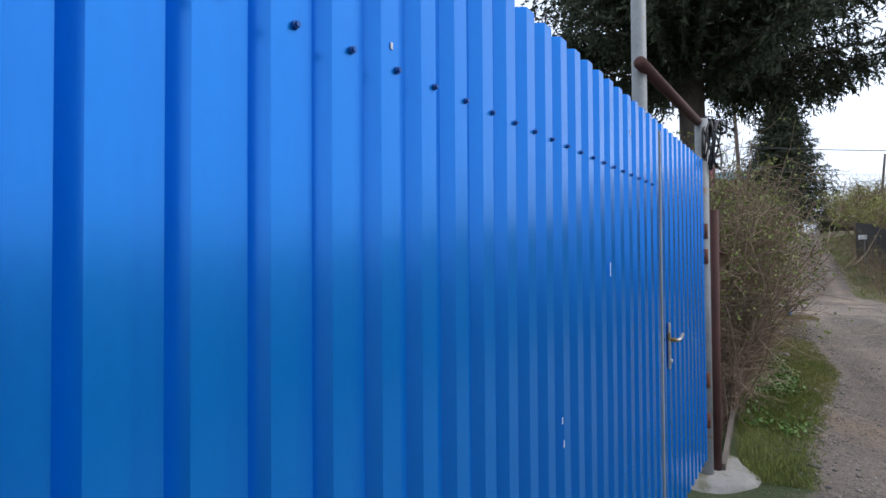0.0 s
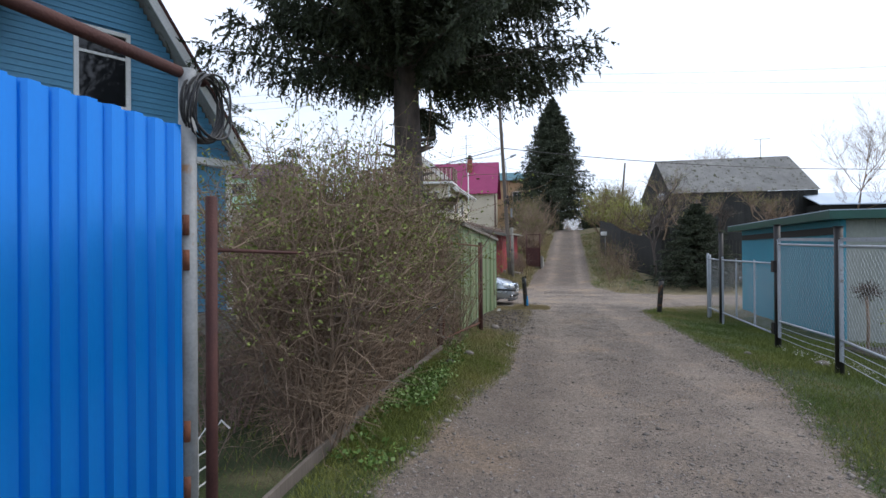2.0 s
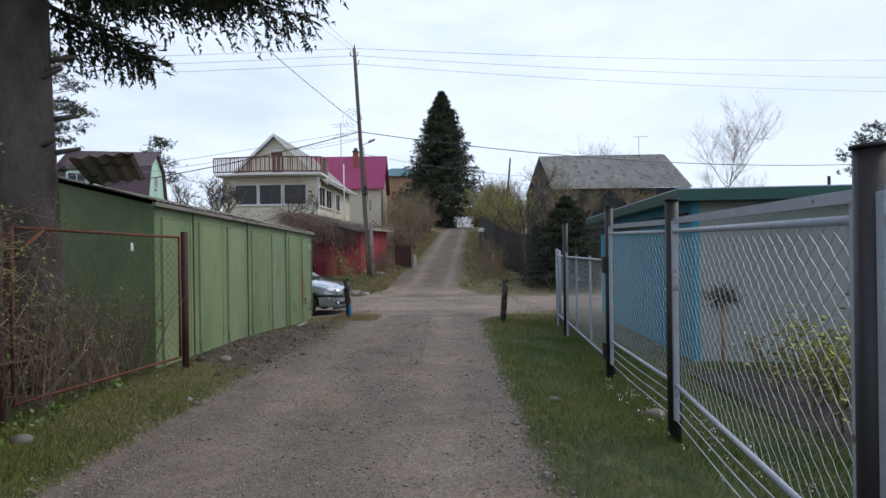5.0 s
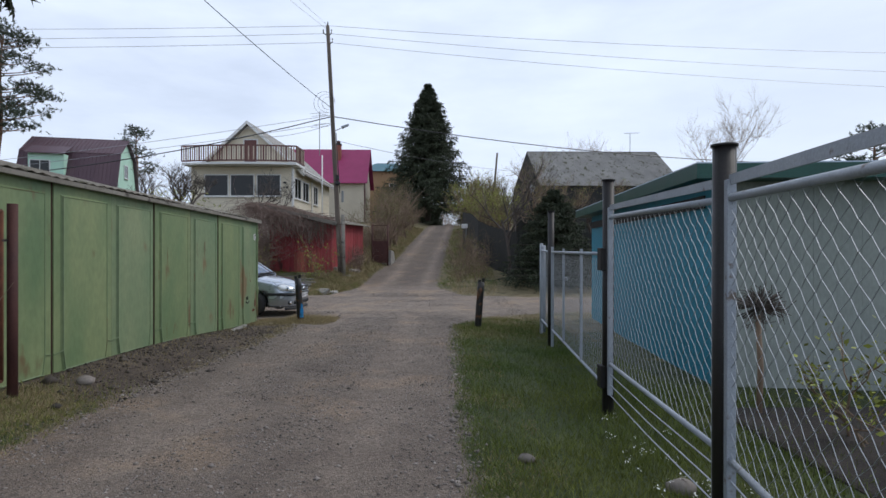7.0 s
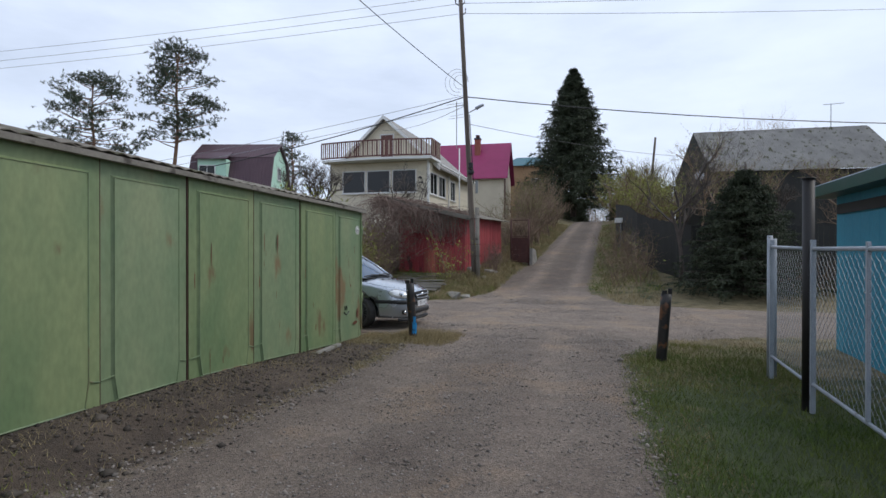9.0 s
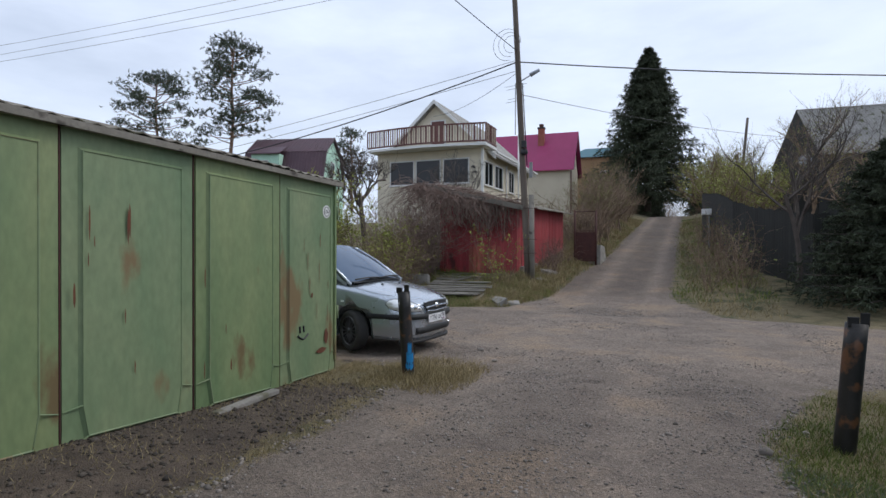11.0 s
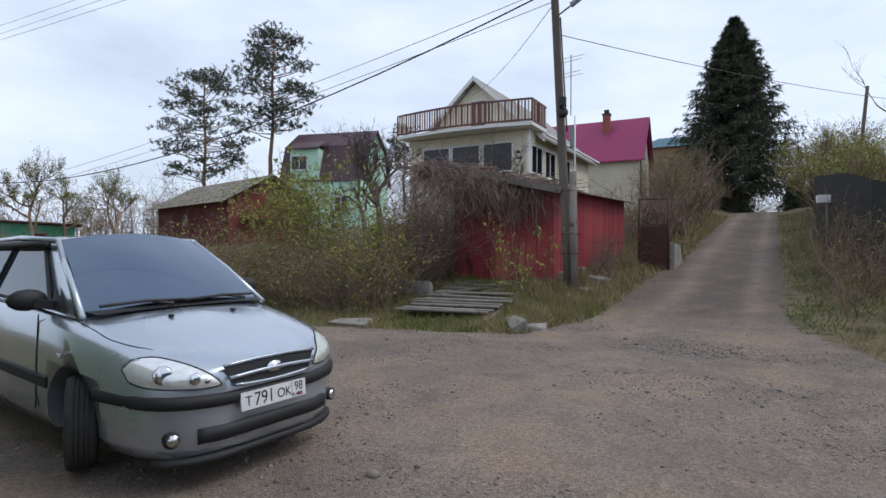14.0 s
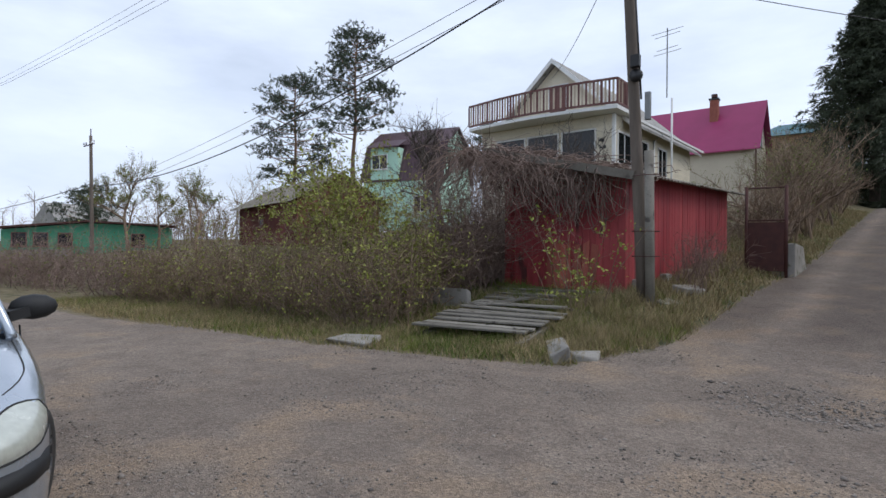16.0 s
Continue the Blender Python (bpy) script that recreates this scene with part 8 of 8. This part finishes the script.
for k in range(170):
    d = Vector((rng.gauss(0, 1), rng.gauss(0, 1), rng.gauss(0.3, 0.9))).normalized()
    p = Vector((RX, RY, rz + 1.08))
    q = p + d * rng.uniform(0.1, 0.24)
    sh.tube([p, q, q + Vector((rng.gauss(0, 0.05), rng.gauss(0, 0.05), rng.gauss(0, 0.05)))], 0.007, 0.003, 4, False)
sh.done("head", TWIG_DARK, rose, "dense twiggy head")
for x, y, h in ((7.3, 10.3, 1.5), (6.9, 8.9, 1.3), (7.9, 11.6, 1.2), (8.4, 9.6, 1.7)):
    bare_tree("garden shrub opening its first yellow-green leaves", x, y, h * 1.25, 0.016, 2, TWIG, LEAF_BUD, 0.05, 0.9, stems=7, name="bush", kids=(3, 5))
bed = Shape()
bed.box((8.4, 11.2, ground_z(8.4, 11.2) - 0.04), (2.6, 3.2, 0.14))
SOIL_BED = paint("garden_soil", (0.02, 0.015, 0.012), (0.038, 0.029, 0.023), 0.95, 0, 4, 40, 0.8)
tagged(bed.done("flower_bed", SOIL_BED, bevel=0.05), "dug bed of dark garden soil", "flower bed")


def stones(n, name, where, size, label, mat=STONE):
    """Loose stones: squashed eight-sided lumps."""
    pts = scatter(n, *where)
    oct_v = np.array([(1, 0, 0), (-1, 0, 0), (0, 1, 0), (0, -1, 0), (0, 0, 1), (0, 0, -1)], float)
    oct_f = np.array([(0, 2, 4), (2, 1, 4), (1, 3, 4), (3, 0, 4), (2, 0, 5), (1, 2, 5), (3, 1, 5), (0, 3, 5)])
    r = size * nrg.lognormal(0, 0.45, (n, 1, 1))
    v = oct_v[None] * nrg.uniform(0.6, 1.25, (n, 6, 1)) * r * np.array([1, 1, 0.62])
    ang = nrg.uniform(0, 6.283, n)
    c, s = np.cos(ang), np.sin(ang)
    x, y = v[..., 0] * c[:, None] - v[..., 1] * s[:, None], v[..., 0] * s[:, None] + v[..., 1] * c[:, None]
    v = np.stack([x, y, v[..., 2]], -1) + pts[:, None] + np.array([0, 0, 0.15]) * r
    f = oct_f[None] + (np.arange(n) * 6)[:, None, None]
    tagged(raw_mesh(name, v.reshape(-1, 3), f.reshape(-1, 3), mat), label, "gravel", kind="stuff")


stones(42000, "lane_gravel", (0.3, 5.0, 3.5, 21, lambda x, y: road_weight(x, y) * (0.25 + 0.75 * patchy(x, y, 1.1)) * (1.0 if abs(x - 2.9) < 0.6 or x > 4 or x < 1.6 else 0.4)), 0.0068, "loose grey gravel on the lane")
stones(20000, "crossing_gravel", (-3, 7, 20, 31, lambda x, y: road_weight(x, y) * patchy(x, y, 0.8) ** 3), 0.0075, "loose grey gravel on the crossing")
stones(2600, "roadside_stones", (0.5, 5.4, 3.4, 22, lambda x, y: 4 * road_weight(x, y) * (1 - road_weight(x, y))), 0.013, "larger stones along the road edges")
stones(900, "hole_stones", (2.0, 4.4, 27.3, 28.9, lambda x, y: math.exp(-((x - 3.1) / 0.8) ** 2 - ((y - 28.1) / 0.45) ** 2)), 0.013, "broken stones round the pothole")
stones(2400, "soil_crumbs", (0.2, 1.6, 12, 20, lambda x, y: soil_weight(x, y)), 0.013, "dark crumbs of soil and litter", paint("soil_crumb", (0.05, 0.04, 0.033), (0.09, 0.075, 0.06), 0.95, 0, 4, 50, 0.3, vary=0.5))
for x, y, s in ((0.75, 13.1, 0.09), (1.5, 16.0, 0.035), (0.62, 9.6, 0.08), (0.45, 8.9, 0.07), (4.95, 11.2, 0.06), (5.9, 10.9, 0.1), (1.6, 22.0, 0.05), (2.0, 21.3, 0.04)):
    sh = Shape()
    for j in range(6):
        for i in range(10):
            a, b = 6.28319 * i / 10, -1.5708 + 3.14159 * j / 5
            q = 1 + 0.25 * noise.noise(Vector((i * 0.9, j * 0.8, x * 3)))
            sh.v.append((x + s * q * math.cos(b) * math.cos(a), y + s * 0.8 * q * math.cos(b) * math.sin(a), ground_z(x, y) + 0.3 * s + s * 0.6 * q * math.sin(b)))
    sh.f = [(j * 10 + i, j * 10 + (i + 1) % 10, (j + 1) * 10 + (i + 1) % 10, (j + 1) * 10 + i) for j in range(5) for i in range(10)]
    tagged(sh.done("stone", STONE, smooth=True), "pale rounded stone lying by the lane", "stone", "single stones")
tagged(Shape().box((0.52, 18.2, ground_z(0.52, 18.2) + 0.02), (0.09, 0.8, 0.05)).done("concrete_block", CONCRETE, bevel=0.012), "thin concrete slab against the garage foot", "concrete block", "broken concrete blocks")

# yard things by the blue house
rack = thing("wire_stand", "small white wire stand in the yard", "stand")
for y in (4.72, 4.9, 5.08):
    Shape().tube([(-0.55, y, -0.3), (-0.55, y, 0.1), (-0.52, y + 0.04, 0.16), (-0.48, y + 0.07, 0.1)], 0.008, 0.008, 6).done("upright", WHITE_TRIM, rack)
for z in (-0.2, -0.1, 0.0):
    Shape().tube([(-0.55, 4.68, z), (-0.55, 5.12, z)], 0.006, 0.006, 5).done("bar", WHITE_TRIM, rack)
bag = thing("plastic_bag", "white and blue plastic bag on a board", "bag")
BAG_BLUE = paint("blue_plastic", (0.05, 0.2, 0.45), (0.1, 0.3, 0.55), 0.4, 0, 9, 40, 0.2)
for (x, y, z, s), mt in (((-3.6, 8.6, 0.02, 0.16), WHITE_TRIM), ((-3.75, 8.4, -0.05, 0.13), BAG_BLUE), ((-3.85, 8.35, -0.06, 0.12), WHITE_TRIM)):
    sh = Shape()
    for j in range(7):
        for i in range(12):
            a, b = 6.28319 * i / 12, -1.5708 + 3.14159 * j / 6
            q = 1 + 0.5 * noise.noise(Vector((i * 1.1, j * 1.3, x)))
            sh.v.append((x + s * q * math.cos(b) * math.cos(a), y + s * q * math.cos(b) * math.sin(a), z + s * 0.7 * q * math.sin(b)))
    sh.f = [(j * 12 + i, j * 12 + (i + 1) % 12, (j + 1) * 12 + (i + 1) % 12, (j + 1) * 12 + i) for j in range(6) for i in range(12)]
    sh.done("fold", mt, bag, smooth=True)
for k, (x, y, z, r) in enumerate(((-3.4, 7.9, -0.14, 20), (-2.6, 7.0, -0.22, 35), (-2.3, 6.7, -0.24, 10))):
    slab_block(x, y, z, (1.3 - 0.3 * k, 0.5, 0.09), 50 + r, 0, "pale concrete slab lying in the yard")
